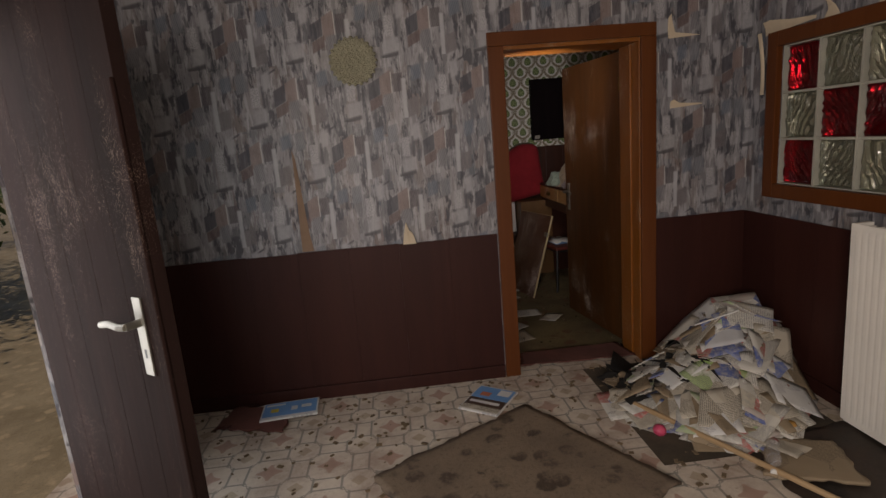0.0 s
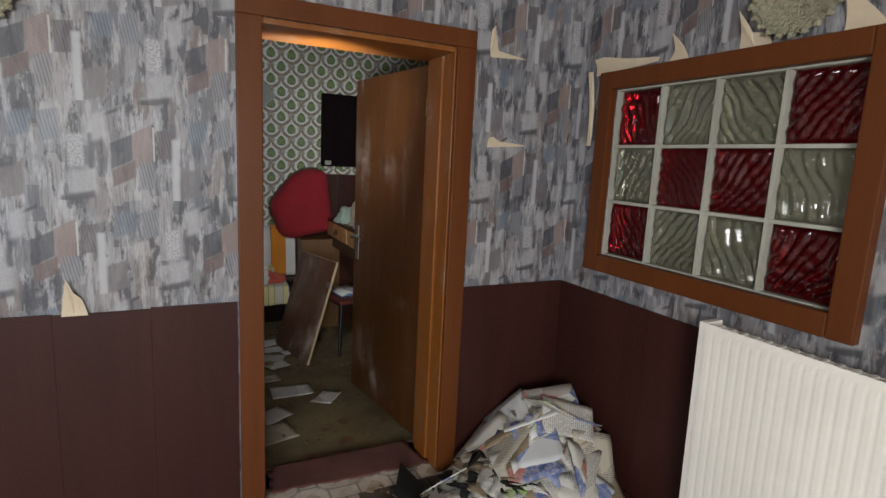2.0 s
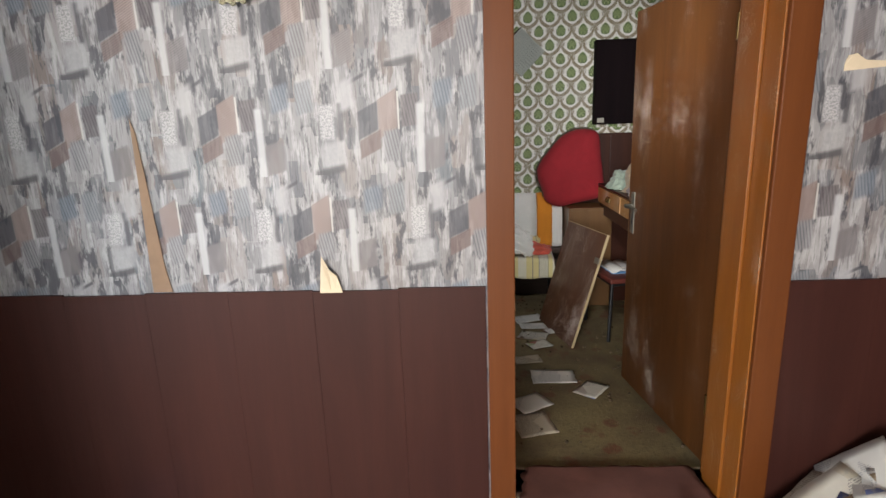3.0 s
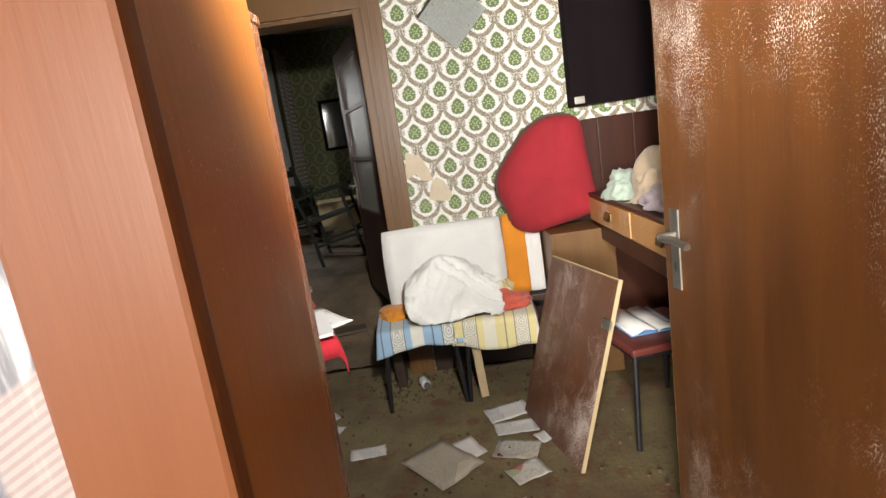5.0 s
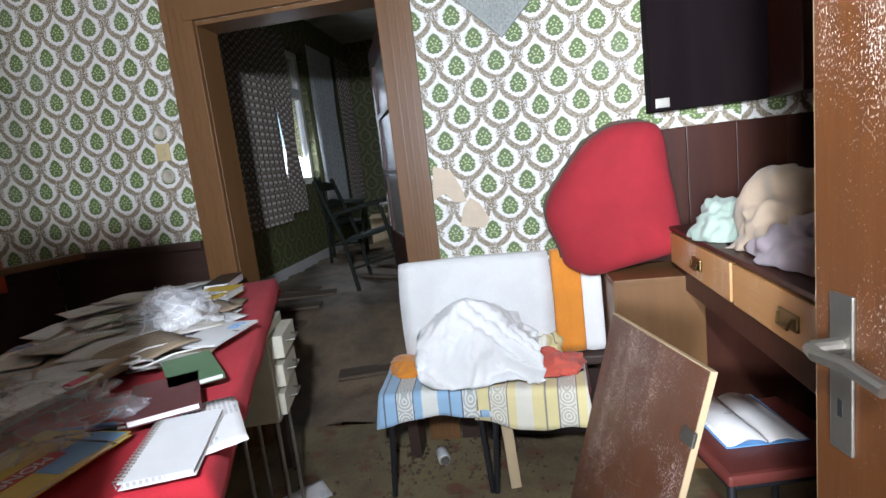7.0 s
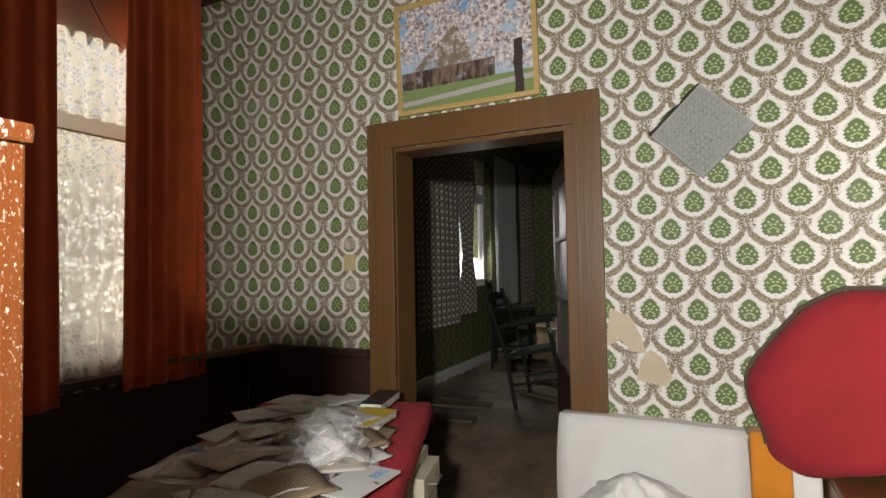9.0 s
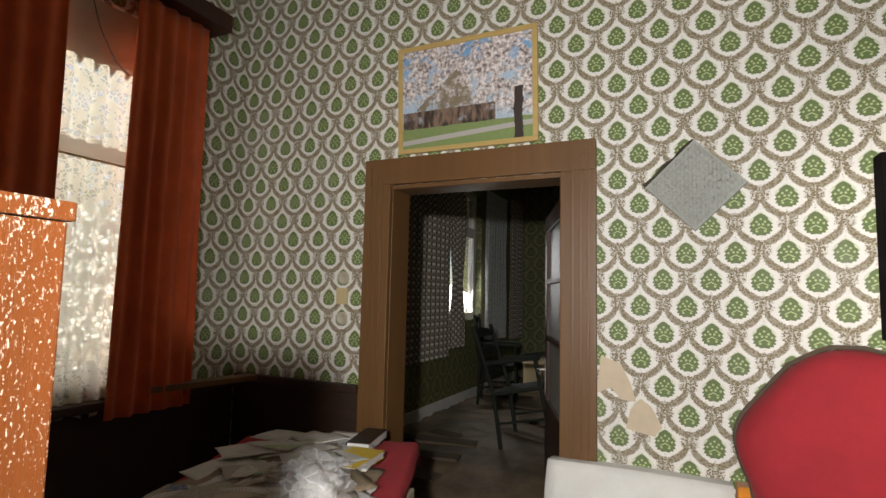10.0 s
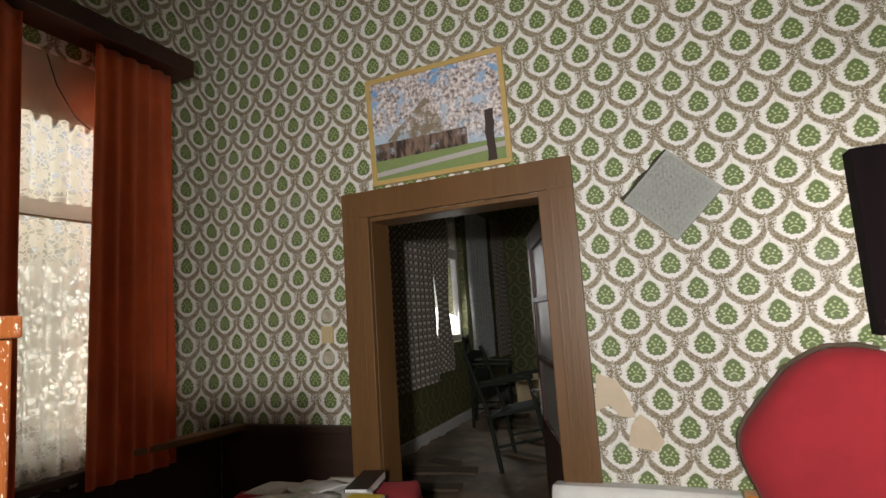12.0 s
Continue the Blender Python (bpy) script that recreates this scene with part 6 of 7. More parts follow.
towel(pose(-0.02, 2.57, KZ, 0, 0, 4), 0.45, 0.4, 0.12, TOWEL_BLUE, "blue striped towel draped over a stool", 2)
towel(pose(0.405, 2.55, KZ, 0, 0, -4), 0.43, 0.4, 0.13, TOWEL_YELLOW, "yellow striped towel draped over a stool", 5)


# long bench cushion standing against the wall
def pillow(name, m, w, d, h, material, label, category, seed=0, soft=0.4, parts=()):
    bm = bmesh.new()
    bmesh.ops.create_cube(bm, size=1.0)
    bmesh.ops.subdivide_edges(bm, edges=bm.edges, cuts=11, use_grid_fill=True)
    for v in bm.verts:
        x, y, z = v.co * 2
        k = 1 - 0.10 * soft * (x * x) * (z * z)
        puff = (1 - soft * (abs(x) ** 4)) * (1 - soft * (abs(z) ** 4))
        wr = 0.03 * noise.noise((x * 2.5 + seed, y, z * 2.5))
        v.co = Vector((x * k * w / 2, y * d / 2 * (0.35 + 0.65 * puff) + wr * d, z * k * h / 2 + h / 2))
    for f in bm.faces:
        f.smooth = True
    ob = part(name, bm, material)
    ob.matrix_world = m
    return tagged(ob, label, category)


bench = thing("daybed", "low dark bench carrying the long cushion behind the stools", "bench", pose(0.24, 2.80, KZ))
part("bench_top", box(-0.46, 0.62, -0.17, 0.0, 0.42, 0.46, 0.006), DADO_DARK, bench)
for lx in (-0.42, 0.58):
    part("leg", box(lx - 0.025, lx + 0.025, -0.16, -0.02, 0.0, 0.419), DADO_DARK, bench)
pillow("bench_cushion", pose(0.17, 2.735, KZ + 0.462, -6, 0, 0), 0.70, 0.13, 0.46, WHITE_CLOTH, "long white bench cushion leaning on the wall", "cushion", 3, 0.25)
pillow("bench_cushion", pose(0.585, 2.735, KZ + 0.462, -6, 0, 0), 0.125, 0.13, 0.46, ORANGE_CLOTH, "orange end section of the bench cushion", "cushion", 5, 0.15)
pillow("bench_cushion", pose(0.69, 2.74, KZ + 0.462, -6, 0, 0), 0.085, 0.13, 0.44, WHITE_CLOTH, "white end section of the bench cushion", "cushion", 7, 0.15)
for k, (dx, dy, w, d, h, turn) in enumerate(((0.17, 2.56, 0.46, 0.30, 0.09, 3), (0.18, 2.58, 0.44, 0.28, 0.08, -5), (0.18, 2.60, 0.38, 0.24, 0.07, 6))):
    pillow("folded_linen", pose(dx, dy, KZ + 0.457 + (0, 0.085, 0.16)[k], 0, -2 + 3 * k, turn), w, d, h, WHITE_CLOTH, "folded white linen stacked on the towels", "linen", 40 + k, 0.5)


def shroud(u, v):
    """A white sheet flung over the stack, drooping to the front."""
    x = 0.19 + (u - 0.5) * (0.46 + 0.06 * v)
    s = v * 0.62
    hump = 0.30 - 0.10 * abs(u - 0.42) ** 1.6 * 4
    if s < 0.2:
        y, z = 2.68 - s, hump - 0.05 * (1 - s / 0.2) ** 2
    else:
        q = (s - 0.2) / 0.42
        y, z = 2.48 - 0.10 * math.sin(min(1, q * 1.4) * 1.57) - 0.02 * q, hump * (1 - q ** 1.35) - 0.03 * q * max(0.0, math.sin(u * 5.0))
    fold = 0.045 * noise.noise((u * 3.5 + v * 1.5, v * 2.2, 7)) + 0.026 * (1 - 2 * abs(noise.noise((u * 5 - v * 4, v * 4, 3)))) + 0.014 * (1 - 2 * abs(noise.noise((u * 13 + v * 6, v * 6, 1)))) - 0.02
    fold *= min(1.0, v * 5)
    return (x + 0.6 * fold, y - fold, KZ + 0.475 + z + fold)


tagged(part("bed_sheet", sheet(46, 46, shroud, 0.004), WHITE_CLOTH), "creased white sheet flung over the folded linen", "bed sheet")
crumple("folded_linen", pose(-0.15, 2.62, KZ + 0.457, 0, 0, 25), 0.09, 0.12, 0.05, ORANGE_CLOTH, "orange cloth under the white linen", "linen", 15, 0.4)
crumple("rag", pose(0.50, 2.52, KZ + 0.457, 0, 0, 10), 0.12, 0.09, 0.075, RAG_CORAL, "crumpled coral cloth on the yellow towel", "rag", 22, 0.7)
crumple("rag", pose(0.45, 2.62, KZ + 0.457, 0, 0, 40), 0.09, 0.06, 0.11, TOWEL_YELLOW, "crumpled striped cloth on the yellow towel", "rag", 27, 0.7)

# leaning board
bL, bR = Vector((0.48, 2.18, KZ)), Vector((0.62, 1.66, KZ))
tLc = Vector((0.655, 2.42, 0.71))
bx = (bR - bL).normalized()
bz = (tLc - bL)
bz = (bz - bz.dot(bx) * bx).normalized()
by = bz.cross(bx)
board_m = Matrix(((bx.x, by.x, bz.x, bL.x), (bx.y, by.y, bz.y, bL.y), (bx.z, by.z, bz.z, bL.z), (0, 0, 0, 1)))
board = thing("cupboard_door", "loose brown cupboard door leaning on a stool, blistered", "cupboard door", board_m)
part("panel", box(0.0, 0.56, -0.009, 0.009, 0.0, 0.80, 0.0015), BOARD_BROWN, board)
part("edge_band", box(0.5602, 0.564, -0.009, 0.009, 0.0, 0.80), PALE_EDGE, board, "pale chipboard edge")
part("edge_band", box(0.0, 0.564, -0.009, 0.009, 0.8002, 0.803), PALE_EDGE, board, "pale chipboard edge")
part("hinge", box(0.52, 0.575, -0.02, -0.0095, 0.60, 0.64, 0.003), STEEL, board, "concealed cup hinge")

ob_m = pose(1.04, 2.05, KZ + 0.447, 0, 0, 8)
open_book = thing("open_book", "open white ledger lying on the maroon stool", "book", ob_m)
for s in (-1, 1):
    def page(u, v, s=s):
        x = s * (0.002 + u * 0.115)
        return (x, (v - 0.5) * 0.3, 0.004 + 0.014 * math.sin(min(1, u * 1.3) * math.pi) ** 0.7)
    part("page_block", sheet(10, 2, page, 0.006), LETTER, open_book)
part("cover", box(-0.122, 0.122, -0.153, 0.153, 0.0, 0.003), SKY_PRINT, open_book)

# red cushion on a small wood-grain locker
locker = thing("locker", "low wood-grain locker against the panelled wall", "locker", pose(0.92, 2.62, KZ))
part("body", box(-0.17, 0.17, -0.13, 0.16, 0.0, 0.82, 0.004), CASING_TAN, locker)
part("side_veneer", box(-0.1725, -0.1702, -0.125, 0.155, 0.04, 0.80), CASING_TAN, locker)
part("front_veneer", box(-0.165, 0.165, -0.1325, -0.1302, 0.04, 0.80), CASING_TAN, locker)


def red_pad():
    ring = [(-0.21, 0.02), (-0.235, 0.10), (-0.275, 0.22), (-0.265, 0.31), (-0.19, 0.42), (-0.09, 0.53), (0.02, 0.585), (0.13, 0.585), (0.205, 0.54), (0.235, 0.32), (0.265, 0.07), (0.2, 0.03), (0.05, 0.0), (-0.1, -0.03)]
    pts = []
    for k in range(len(ring)):
        a, b, c, d = (Vector(ring[(k + j) % len(ring)]) for j in (-1, 0, 1, 2))
        for s in range(6):
            t = s / 6
            pts.append(0.5 * ((2 * b) + (c - a) * t + (2 * a - 5 * b + 4 * c - d) * t * t + (3 * b - a - 3 * c + d) * t ** 3))
    mid = Vector((0.0, 0.28))
    bm = bmesh.new()
    loops = []
    for scale, y in ((1.0, 0.05), (1.01, 0.02), (1.0, -0.02), (0.94, -0.055), (0.8, -0.08), (0.55, -0.092), (0.3, -0.096), (0.1, -0.097)):
        loops.append([bm.verts.new(((mid + (p - mid) * scale).x, y + 0.022 * noise.noise((p.x * scale * 6, p.y * scale * 6, 2)) + 0.012 * (1 - 2 * abs(noise.noise((p.x * scale * 11, p.y * scale * 7, 5)))), (mid + (p - mid) * scale).y)) for p in pts])
    for a, b in zip(loops, loops[1:]):
        for k in range(len(pts)):
            bm.faces.new((a[k], a[(k + 1) % len(pts)], b[(k + 1) % len(pts)], b[k])).smooth = True
    bm.faces.new(loops[0][::-1])
    bm.faces.new(loops[-1])
    bmesh.ops.recalc_face_normals(bm, faces=bm.faces)
    return bm, pts


bm, pts = red_pad()
pad = thing("chair_pad", "red cloth pad with a frayed dark edge propped on the locker", "cushion", pose(0.80, 2.66, 0.812, -3, 0, 0))
part("cover", bm, RED_CLOTH, pad)
fray = bmesh.new()
path = [(p.x * 1.012, 0.04 + 0.006 * noise.noise((p.x * 40, p.y * 40, 0)), p.y + 0.010 + 0.008 * noise.noise((p.x * 30, p.y * 30, 4))) for p in pts[2:46]]
part("frayed_edge", tube(path, 0.009, 7, fray), plain("dark frayed stuffing", (0.15, 0.11, 0.075), 0.95, 0.0, 0.5, 120.0), pad, "dark frayed edge")

# panelling, wall cupboard and hutch on the east side
clad = thing("wall_panelling", "mahogany board panelling under the black wall cupboard", "panelling")
clad["kind"] = "structure"
for k in range(7):
    x0 = 0.74 + k * 0.2
    part("board", box(x0 + 0.001, x0 + 0.199, KY1 - 0.02, KY1 - 0.0006, KZ, 1.36, 0.003), HUTCH_RED, clad)
wc = thing("wall_cupboard", "near-black wall cupboard hanging beside the wallpaper", "wall cupboard", pose(0.985, KY1 - 0.001, 1.435))
part("body", box(0.0, 0.46, -0.09, 0.0, 0.0, 0.65, 0.004), HUTCH_DARK, wc)
part("post", box(0.462, 0.50, -0.34, 0.0, 0.0, 0.65, 0.004), HUTCH_RED, wc, "dark mahogany post")
part("wing", box(0.5005, 1.2, -0.34, 0.0, 0.0, 0.65, 0.004), HUTCH_RED, wc)
part("wing_door", box(0.52, 0.86, -0.358, -0.341, 0.02, 0.63, 0.006), HUTCH_RED, wc)
part("clip", box(0.02, 0.075, -0.097, -0.0905, 0.012, 0.05, 0.002), STEEL, wc, "small metal clip")
tagged(part("shelf_strip", box(0.96, 1.36, KY1 - 0.03, KY1 - 0.0205, 1.362, 1.41, 0.003), KITCHEN_PAPER), "papered strip under the wall cupboard", "paper strip")

hutch = thing("sideboard", "mahogany sideboard with honey-wood drawers along the wall", "sideboard", pose(0.98, 1.32, KZ))
HD = 1.30
part("carcass", box(0.04, 1.0, 0.0, HD, 0.76, 0.86, 0.004), HUTCH_RED, hutch)
part("back", box(0.96, 1.0, 0.0, HD, 0.0, 0.755, 0.004), HUTCH_DARK, hutch)
part("end_panel", box(0.06, 0.955, HD - 0.03, HD, 0.0, 0.755, 0.004), HUTCH_RED, hutch)
part("end_panel", box(0.45, 0.955, 0.0, 0.03, 0.0, 0.755, 0.004), HUTCH_RED, hutch)
part("worktop", box(0.02, 1.0, 0.0, HD, 0.985, 1.0, 0.003), HUTCH_RED, hutch)
part("drawer_box", box(0.045, 0.98, 0.01, HD - 0.01, 0.8605, 0.9845), DRAWER_WOOD, hutch)
for k in range(2):
    y0d = 0.02 + k * 0.64
    dw = part("drawer_front", box(0.02, 0.044, y0d, y0d + 0.62, 0.855, 0.975, 0.004), DRAWER_WOOD, hutch, "honey-coloured drawer front")
    pm = part("pull_plate", box(0.012, 0.0198, y0d + 0.24, y0d + 0.33, 0.895, 0.935, 0.003), BRASS, dw, "tarnished brass pull")
    part("pull_ring", tube([(0.009, y0d + 0.25, 0.925), (0.002, y0d + 0.26, 0.9), (0.002, y0d + 0.31, 0.9), (0.009, y0d + 0.32, 0.925)], 0.004, 6), BRASS, pm)
crumple("rag", pose(1.10, 2.28, 0.972, 0, 0, 0), 0.11, 0.13, 0.12, RAG_GREEN, "pale green rag heaped on the sideboard", "rag", 31, 0.6)
crumple("rag", pose(1.22, 2.05, 0.972, 0, 0, 30), 0.20, 0.17, 0.2, RAG_TAN, "tan clothes heaped on the sideboard", "rag", 33, 0.6)
crumple("rag", pose(1.14, 1.78, 0.972, 0, 0, 10), 0.12, 0.18, 0.10, RAG_MAUVE, "mauve clothes heaped on the sideboard", "rag", 37, 0.6)
crumple("rag", pose(1.4, 1.8, 0.972, 0, 0, 10), 0.14, 0.14, 0.26, RAG_MAUVE, "mauve clothes heaped on the sideboard", "rag", 41, 0.6)

# papers and litter on the kitchen floor
lr = random.Random(8)
for k, (x, y, w, h, turn) in enumerate(((-0.30, 1.98, 0.17, 0.1, 8), (0.05, 1.82, 0.24, 0.3, 40), (0.15, 1.90, 0.16, 0.16, 25), (0.39, 2.20, 0.22, 0.15, 14), (0.39, 1.86, 0.2, 0.14, -20), (0.545, 1.93, 0.12, 0.08, 30), (0.25, 0.70, 0.2, 0.2, 15), (0.43, 1.21, 0.26, 0.16, 0), (0.41, 2.04, 0.2, 0.12, 5), (0.41, 1.68, 0.16, 0.12, 25), (0.26, 0.90, 0.2, 0.16, 30), (0.30, 1.45, 0.18, 0.12, 12), (-0.62, 2.35, 0.2, 0.14, 40), (-0.52, 2.2, 0.14, 0.1, 70), (0.62, 1.05, 0.18, 0.14, 50))):
    paper("letter", pose(x, y, KZ + 0.003, 0, 0, turn), w, h, (LETTER, NEWS, LETTER, LETTER, MAGAZINE)[k % 5], "loose sheet on the dirty kitchen floor", "letter", "papers on the kitchen floor", 0.005, 0.001, 50 + k)
can = thing("can", "small white can lying on the kitchen floor", "can", pose(-0.045, 2.60, KZ + 0.03, 90, 0, 20))
part("can_body", lathe([(0.024, -0.04), (0.027, -0.036), (0.027, 0.036), (0.024, 0.04)], 20), WHITE_PLASTIC, can)
part("can_lid", lathe([(0.022, 0.0402), (0.022, 0.041), (0.008, 0.041), (0.008, 0.0405)], 20), STEEL, can)
stick = tagged(part("wooden_slat", box(-0.022, 0.022, -0.012, 0.012, 0.0, 0.46, 0.003), PALE_EDGE), "pale wooden slat standing under the stools", "slat")
stick.matrix_world = pose(0.29, 2.40, KZ, 0, -3, 10)
crumbs = bmesh.new()
for k in range(520):
    x, y = lr.uniform(-0.8, 1.0), lr.uniform(0.5, 2.8)
    if k % 2:
        x, y = lr.gauss(0.0, 0.28), lr.gauss(2.62, 0.14)
    if y > 2.8 or x < -1.5:
        continue
    s = lr.uniform(0.004, 0.014)
    bmesh.ops.create_cube(crumbs, size=s, matrix=pose(x, y, KZ + s * 0.3, lr.uniform(0, 90), lr.uniform(0, 90), lr.uniform(0, 90)))
DEBRIS = plain("brown floor crumbs", (0.13, 0.09, 0.05), 0.9, 0.0, 0.5, 60.0)
tagged(part("floor_debris", crumbs, DEBRIS), "crumbs of plaster and leaves on the kitchen floor", "debris", kind="stuff")

ROTTEN = wood("rotten grey-brown board", (0.06, 0.045, 0.03), (0.17, 0.12, 0.075), "x", 0.85, 0.0, (0.3, 0.3, 0.3), 14.0)

# ---- parlour ----
def rise(u, v):
    x = KX0 + 0.0 + u * (PX1 - KX0)
    y = KY1 + 0.17 + v * (PY1 - KY1 - 0.17)
    ramp = min(1.0, max(0.0, (y - 3.05) / 1.3))
    ramp = ramp * ramp * (3 - 2 * ramp)
    step = 0.5 * abs(math.sin((y + 0.05 * noise.noise((x * 3, y, 0))) * 14)) ** 6
    return (x, y, KZ + (PZ - KZ) * ramp + 0.025 * noise.noise((x * 4, y * 4, 0)) + 0.02 * step + 0.02 * noise.noise((x * 13, y * 13, 2)))


structure(part("floor_parlour", sheet(70, 110, rise), PARLOUR_FLOOR), "heaved rotten parlour floor covered in dirt", "floor")
structure(part("ceiling_parlour", box(KX0, PX1, KY1 + 0.17, PY1, 3.3, 3.4), PLASTER), "dark parlour ceiling", "ceiling")
PWIN = (5.75, 6.85, 1.28, 2.85)
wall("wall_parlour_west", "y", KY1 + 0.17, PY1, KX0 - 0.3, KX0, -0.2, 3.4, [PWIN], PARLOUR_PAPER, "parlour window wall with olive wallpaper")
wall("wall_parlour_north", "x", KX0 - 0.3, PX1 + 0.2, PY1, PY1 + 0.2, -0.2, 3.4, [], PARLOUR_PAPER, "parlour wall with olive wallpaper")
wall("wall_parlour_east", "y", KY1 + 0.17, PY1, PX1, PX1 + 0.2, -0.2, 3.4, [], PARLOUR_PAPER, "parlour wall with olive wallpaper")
structure(part("baseboard", box(KX0 + 0.0005, KX0 + 0.02, 4.0, PY1, PZ - 0.05, PZ + 0.11, 0.004), WHITE_PLASTIC), "pale parlour skirting board", "baseboard")
pw = thing("window_3", "white parlour window with a half-lowered shutter", "window")
pw["kind"] = "structure"
y0, y1, z0, z1 = PWIN
for b in ((y0, y0 + 0.07, z0, z1), (y1 - 0.07, y1, z0, z1), (y0 + 0.07, y1 - 0.07, z0, z0 + 0.08), (y0 + 0.07, y1 - 0.07, z1 - 0.07, z1), (y0 + 0.07, y1 - 0.07, 2.30, 2.42)):
    part("window_frame", box(KX0 - 0.16, KX0 - 0.08, *b, 0.006), WHITE_PLASTIC, pw)
for b in ((y0 + 0.07, y1 - 0.07, z0 + 0.08, 2.30), (y0 + 0.07, y1 - 0.07, 2.42, z1 - 0.07)):
    pn = part("pane", box(KX0 - 0.125, KX0 - 0.119, *b), PANE, pw)
    pn.visible_shadow = False
for k in range(12):
    z = 2.42 + k * 0.032
    part("shutter_slat", box(KX0 - 0.215, KX0 - 0.2, y0 + 0.02, y1 - 0.02, z, z + 0.029, 0.003), METAL_BEIGE, pw)
drape("curtain", KX0 + 0.10, 4.72, 5.66, 0.93, 2.85, 9, 0.03, FIGURED, "grey-brown patterned drape beside the parlour window", seed=13, thick=0.0)
drape("net_curtain", KX0 + 0.05, 6.86, 7.72, 1.0, 2.95, 8, 0.02, SHEER, "white sheer curtain beside the parlour window", seed=17, thick=0.0)
drape("curtain", KX0 + 0.12, 7.66, 8.3, 0.98, 2.95, 6, 0.03, FIGURED, "grey-brown patterned drape in the far corner", seed=19, thick=0.0)
drape("curtain", KX0 + 0.09, 5.66, 6.12, 1.0, 2.9, 5, 0.03, FIGURED, "grey-brown drape gathered aside at the parlour window", seed=23, thick=0.0, gather=0.35)
drape("net_curtain", KX0 + 0.05, 5.58, 5.74, 0.95, 2.9, 2, 0.015, SHEER, "white sheer curtain gathered at the parlour window", seed=29, thick=0.0)


# rotten floor boards, broken and heaved
pr = random.Random(77)
for k in range(17):
    x, y = pr.uniform(-1.75, 0.2), 3.2 + 0.26 * k + pr.uniform(-0.05, 0.05)
    rampk = min(1.0, max(0.0, (y - 3.05) / 1.3))
    rampk = rampk * rampk * (3 - 2 * rampk)
    ln = pr.uniform(0.25, 0.8)
    ob = tagged(part("floorboard", box(-ln / 2, ln / 2, -0.07, 0.07, 0, 0.022, 0.006), ROTTEN), "rotten broken floorboard in the parlour", "floorboard", "rotten floorboards")
    ob.matrix_world = pose(x, y, KZ + (PZ - KZ) * rampk + 0.012, pr.uniform(-9, 9), pr.uniform(-4, 4), pr.uniform(-20, 20))


def ladder_chair(m, label, group=""):
    ch = thing("armchair", label, "chair", m, group)
    part("seat", box(-0.23, 0.23, -0.21, 0.21, 0.42, 0.45, 0.008), GREEN_CHAIR, ch)
    for sx in (-0.21, 0.21):
        part("back_post", tube([(sx, 0.22, 0.0), (sx, 0.2, 0.45), (sx, 0.27, 1.0)], 0.018, 8), GREEN_CHAIR, ch)
        part("front_leg", tube([(sx, -0.2, 0.0), (sx, -0.2, 0.66)], 0.017, 8), GREEN_CHAIR, ch)
        part("armrest", tube([(sx, 0.22, 0.68), (sx * 1.08, 0.0, 0.68), (sx * 1.08, -0.24, 0.665)], 0.018, 8), GREEN_CHAIR, ch)
        part("stretcher", rod((sx, -0.2, 0.2), (sx, 0.21, 0.2), 0.01), GREEN_CHAIR, ch)
    for k, z in enumerate((0.58, 0.74, 0.9)):
        part("ladder_slat", sheet(10, 2, lambda u, v, z=z: (-0.2 + 0.4 * u, 0.215 + 0.09 * (z - 0.45) + 0.02 * math.sin(u * math.pi), z + v * (0.05 + 0.03 * math.sin(u * math.pi))), 0.012), GREEN_CHAIR, ch)
    part("stretcher", rod((-0.2, -0.2, 0.25), (0.2, -0.2, 0.25), 0.01), GREEN_CHAIR, ch)
    return ch


lc = ladder_chair(pose(-1.66, 6.45, PZ, 0, 0, 105), "dark ladder-back armchair by the parlour window", "parlour chairs")
l2 = copy_thing(lc, pose(-0.72, 4.75, PZ + 0.02, 0, 0, 75))
tagged(l2, "dark ladder-back armchair standing by the glazed door")
l2.matrix_world = pose(-0.80, 4.85, PZ + 0.04, -12, 0, 90)
carton = thing("carton", "pale cardboard carton on the parlour floor", "carton", pose(-1.35, 7.5, PZ, 0, 0, 12))
part("carton_body", box(-0.3, 0.3, -0.2, 0.2, 0.0, 0.4, 0.01), PALE_EDGE, carton)
part("carton_flap", box(-0.3, 0.3, -0.36, -0.205, 0.385, 0.39), PALE_EDGE, carton)

mirror = thing("framed_mirror", "dark framed mirror on the far parlour wall", "mirror", pose(-1.42, PY1 - 0.002, 1.45))
for b in ((-0.2, 0.2, 0.0, 0.05), (-0.2, 0.2, 0.75, 0.8), (-0.2, -0.15, 0.05, 0.75), (0.15, 0.2, 0.05, 0.75)):
    part("mirror_frame", box(b[0], b[1], -0.03, 0.0, b[2], b[3], 0.005), HUTCH_DARK, mirror)
part("mirror_glass", box(-0.149, 0.149, -0.012, -0.004, 0.051, 0.749), plain("old mirror silver", (0.6, 0.6, 0.58), 0.08, 1.0, 0.3, 20.0), mirror)

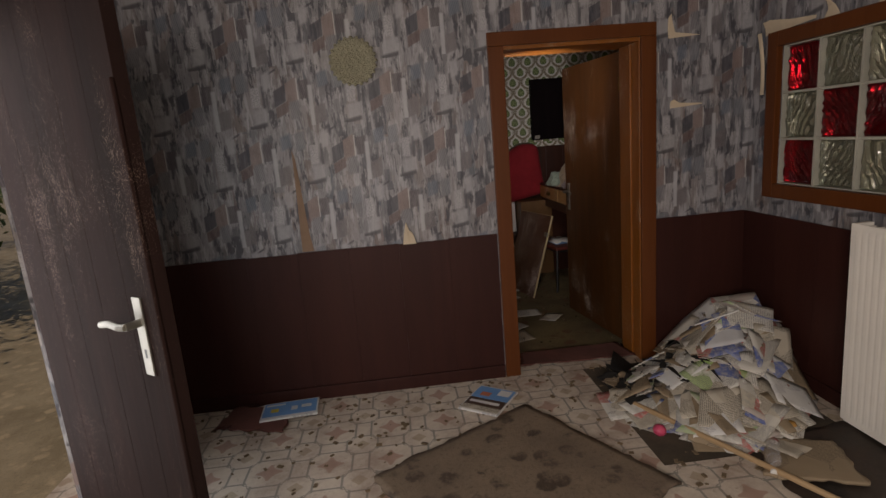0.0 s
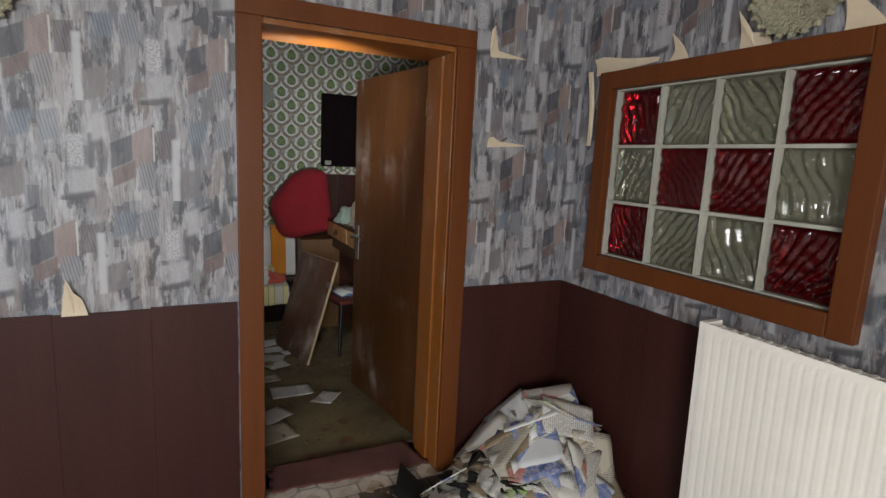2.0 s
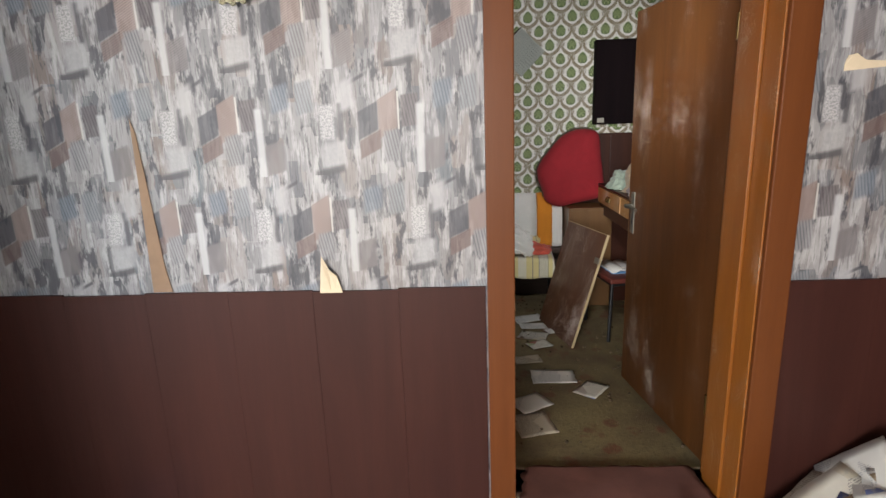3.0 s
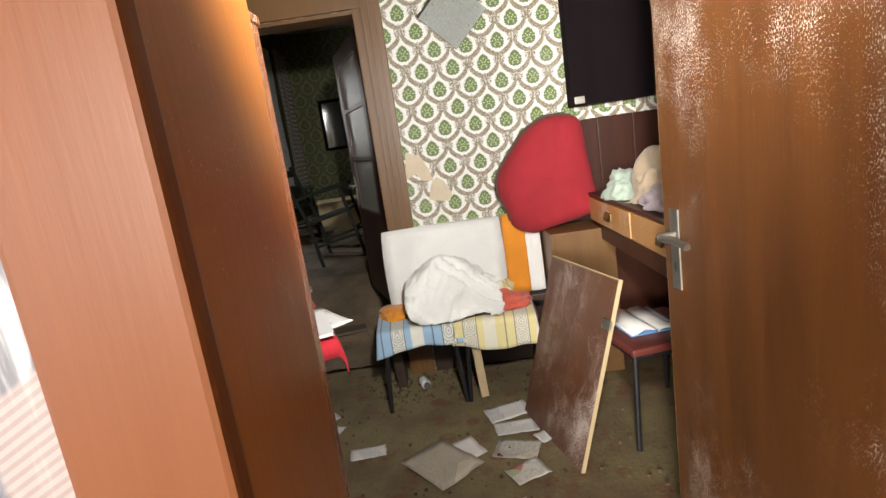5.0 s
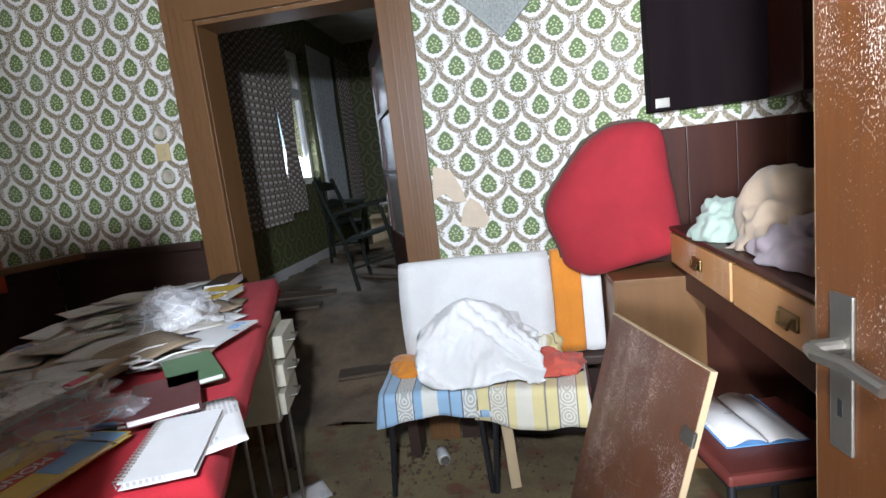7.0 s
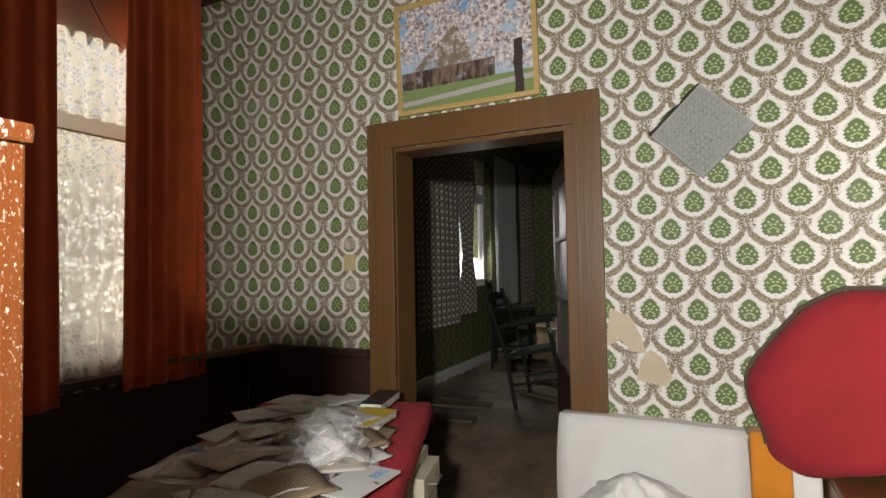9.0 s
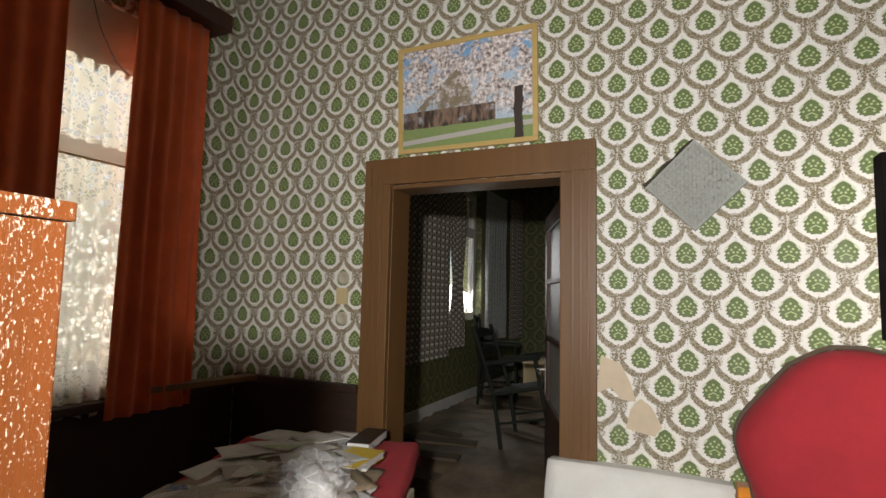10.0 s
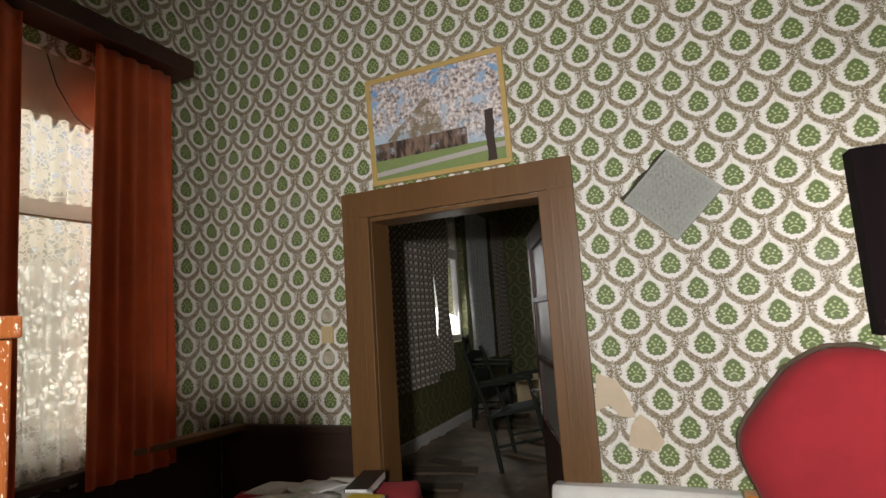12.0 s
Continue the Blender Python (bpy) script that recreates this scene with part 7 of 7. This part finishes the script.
# glazed parlour door standing open
gd = thing("door_3", "dark glazed parlour door standing open", "door", pose(ARCH[1] - 0.03, KY1 + 0.19, 0.0, 0, 0, 110))
gd["kind"] = "structure"
GL = 0.82
for b in ((0, 0.1, 0.32, 2.06), (GL - 0.1, GL, 0.32, 2.06)):
    part("stile", box(b[0], b[1], -0.02, 0.02, b[2], b[3], 0.004), HUTCH_RED, gd)
for z0d, z1d in ((0.32, 0.95), (1.30, 1.33), (1.64, 1.67), (1.96, 2.06)):
    part("rail", box(0.1002, GL - 0.1002, -0.019, 0.019, z0d, z1d, 0.003), HUTCH_RED, gd)
for z0d, z1d in ((0.952, 1.298), (1.332, 1.638), (1.672, 1.958)):
    part("pane", box(0.101, GL - 0.101, -0.003, 0.003, z0d, z1d), GLARE_PANE, gd)
plate_handle(gd, (GL - 0.05, 0.02, 1.12), 1, -1, STEEL)

# ---- outdoors ----
GROUND = dirty_floor("leaf litter", (0.34, 0.27, 0.17), (0.22, 0.17, 0.10), (0.42, 0.32, 0.20))
structure(part("ground", box(-900, 900, -900, 900, -0.9, -0.25), GROUND), "ground of dry leaf litter round the house", "ground")
structure(part("porch_ground", box(-6.0, -2.06, -6.0, -0.86, -0.249, -0.10, 0.0), GROUND), "raised leaf-strewn ground by the side door", "ground")


def leaf_material():
    n = Nodes("sunlit foliage")
    r = n.tree.nodes.new("ShaderNodeNewGeometry").outputs["Random Per Island"]
    col = n.ramp(r, (0.0, (0.05, 0.09, 0.025)), (0.5, (0.12, 0.17, 0.05)), (1.0, (0.22, 0.22, 0.09)))
    return n.done(col, 0.6)


FOLIAGE = leaf_material()
BARK = wood("rough bark", (0.10, 0.08, 0.055), (0.18, 0.14, 0.1), "z", 0.9)


def tree(m, height, spread, seed, label):
    r = random.Random(seed)
    ob = thing("tree", label, "tree", m, "trees outside the windows")
    trunk = bmesh.new()
    rod((0, 0, 0), (0.1, 0.05, height * 0.55), 0.14, 0.08, 10, trunk)
    tips = []
    for k in range(9):
        t = r.uniform(0, 6.28)
        base = Vector((0.08, 0.04, height * r.uniform(0.2, 0.5)))
        tip = base + Vector((math.cos(t) * spread * r.uniform(0.5, 1), math.sin(t) * spread * r.uniform(0.5, 1), height * r.uniform(0.05, 0.4)))
        rod(base, tip, 0.05, 0.012, 6, trunk)
        tips += [base.lerp(tip, s) for s in (0.5, 0.75, 1.0)]
    part("trunk", trunk, BARK, ob)
    verts, faces = [], []
    for k in range(2600):
        c = tips[r.randrange(len(tips))] + Vector((r.gauss(0, 0.45), r.gauss(0, 0.45), r.gauss(0, 0.4)))
        a = Vector((r.gauss(0, 1), r.gauss(0, 1), r.gauss(0, 1))).normalized() * r.uniform(0.05, 0.11)
        b = a.cross(Vector((r.gauss(0, 1), r.gauss(0, 1), r.gauss(0, 1)))).normalized() * r.uniform(0.025, 0.05)
        n0 = len(verts)
        verts += [c - a, c + b, c + a, c - b]
        faces.append((n0, n0 + 1, n0 + 2, n0 + 3))
    me = bpy.data.meshes.new("crown")
    me.from_pydata([tuple(v) for v in verts], [], faces)
    me.materials.append(FOLIAGE)
    crown = new("crown", me)
    crown.parent = ob
    return ob


for k, (x, y, h, s) in enumerate(((-6.2, 2.2, 4.5, 1.6), (-7.5, 4.8, 5.5, 2.0), (-6.6, 8.2, 5.0, 1.8), (-8.5, 0.0, 5.0, 2.0), (-9.5, 11.0, 6.0, 2.4))):
    tree(pose(x, y, -0.25, 0, 0, 40 * k), h, s, 60 + k, "leafy garden tree outside the window")
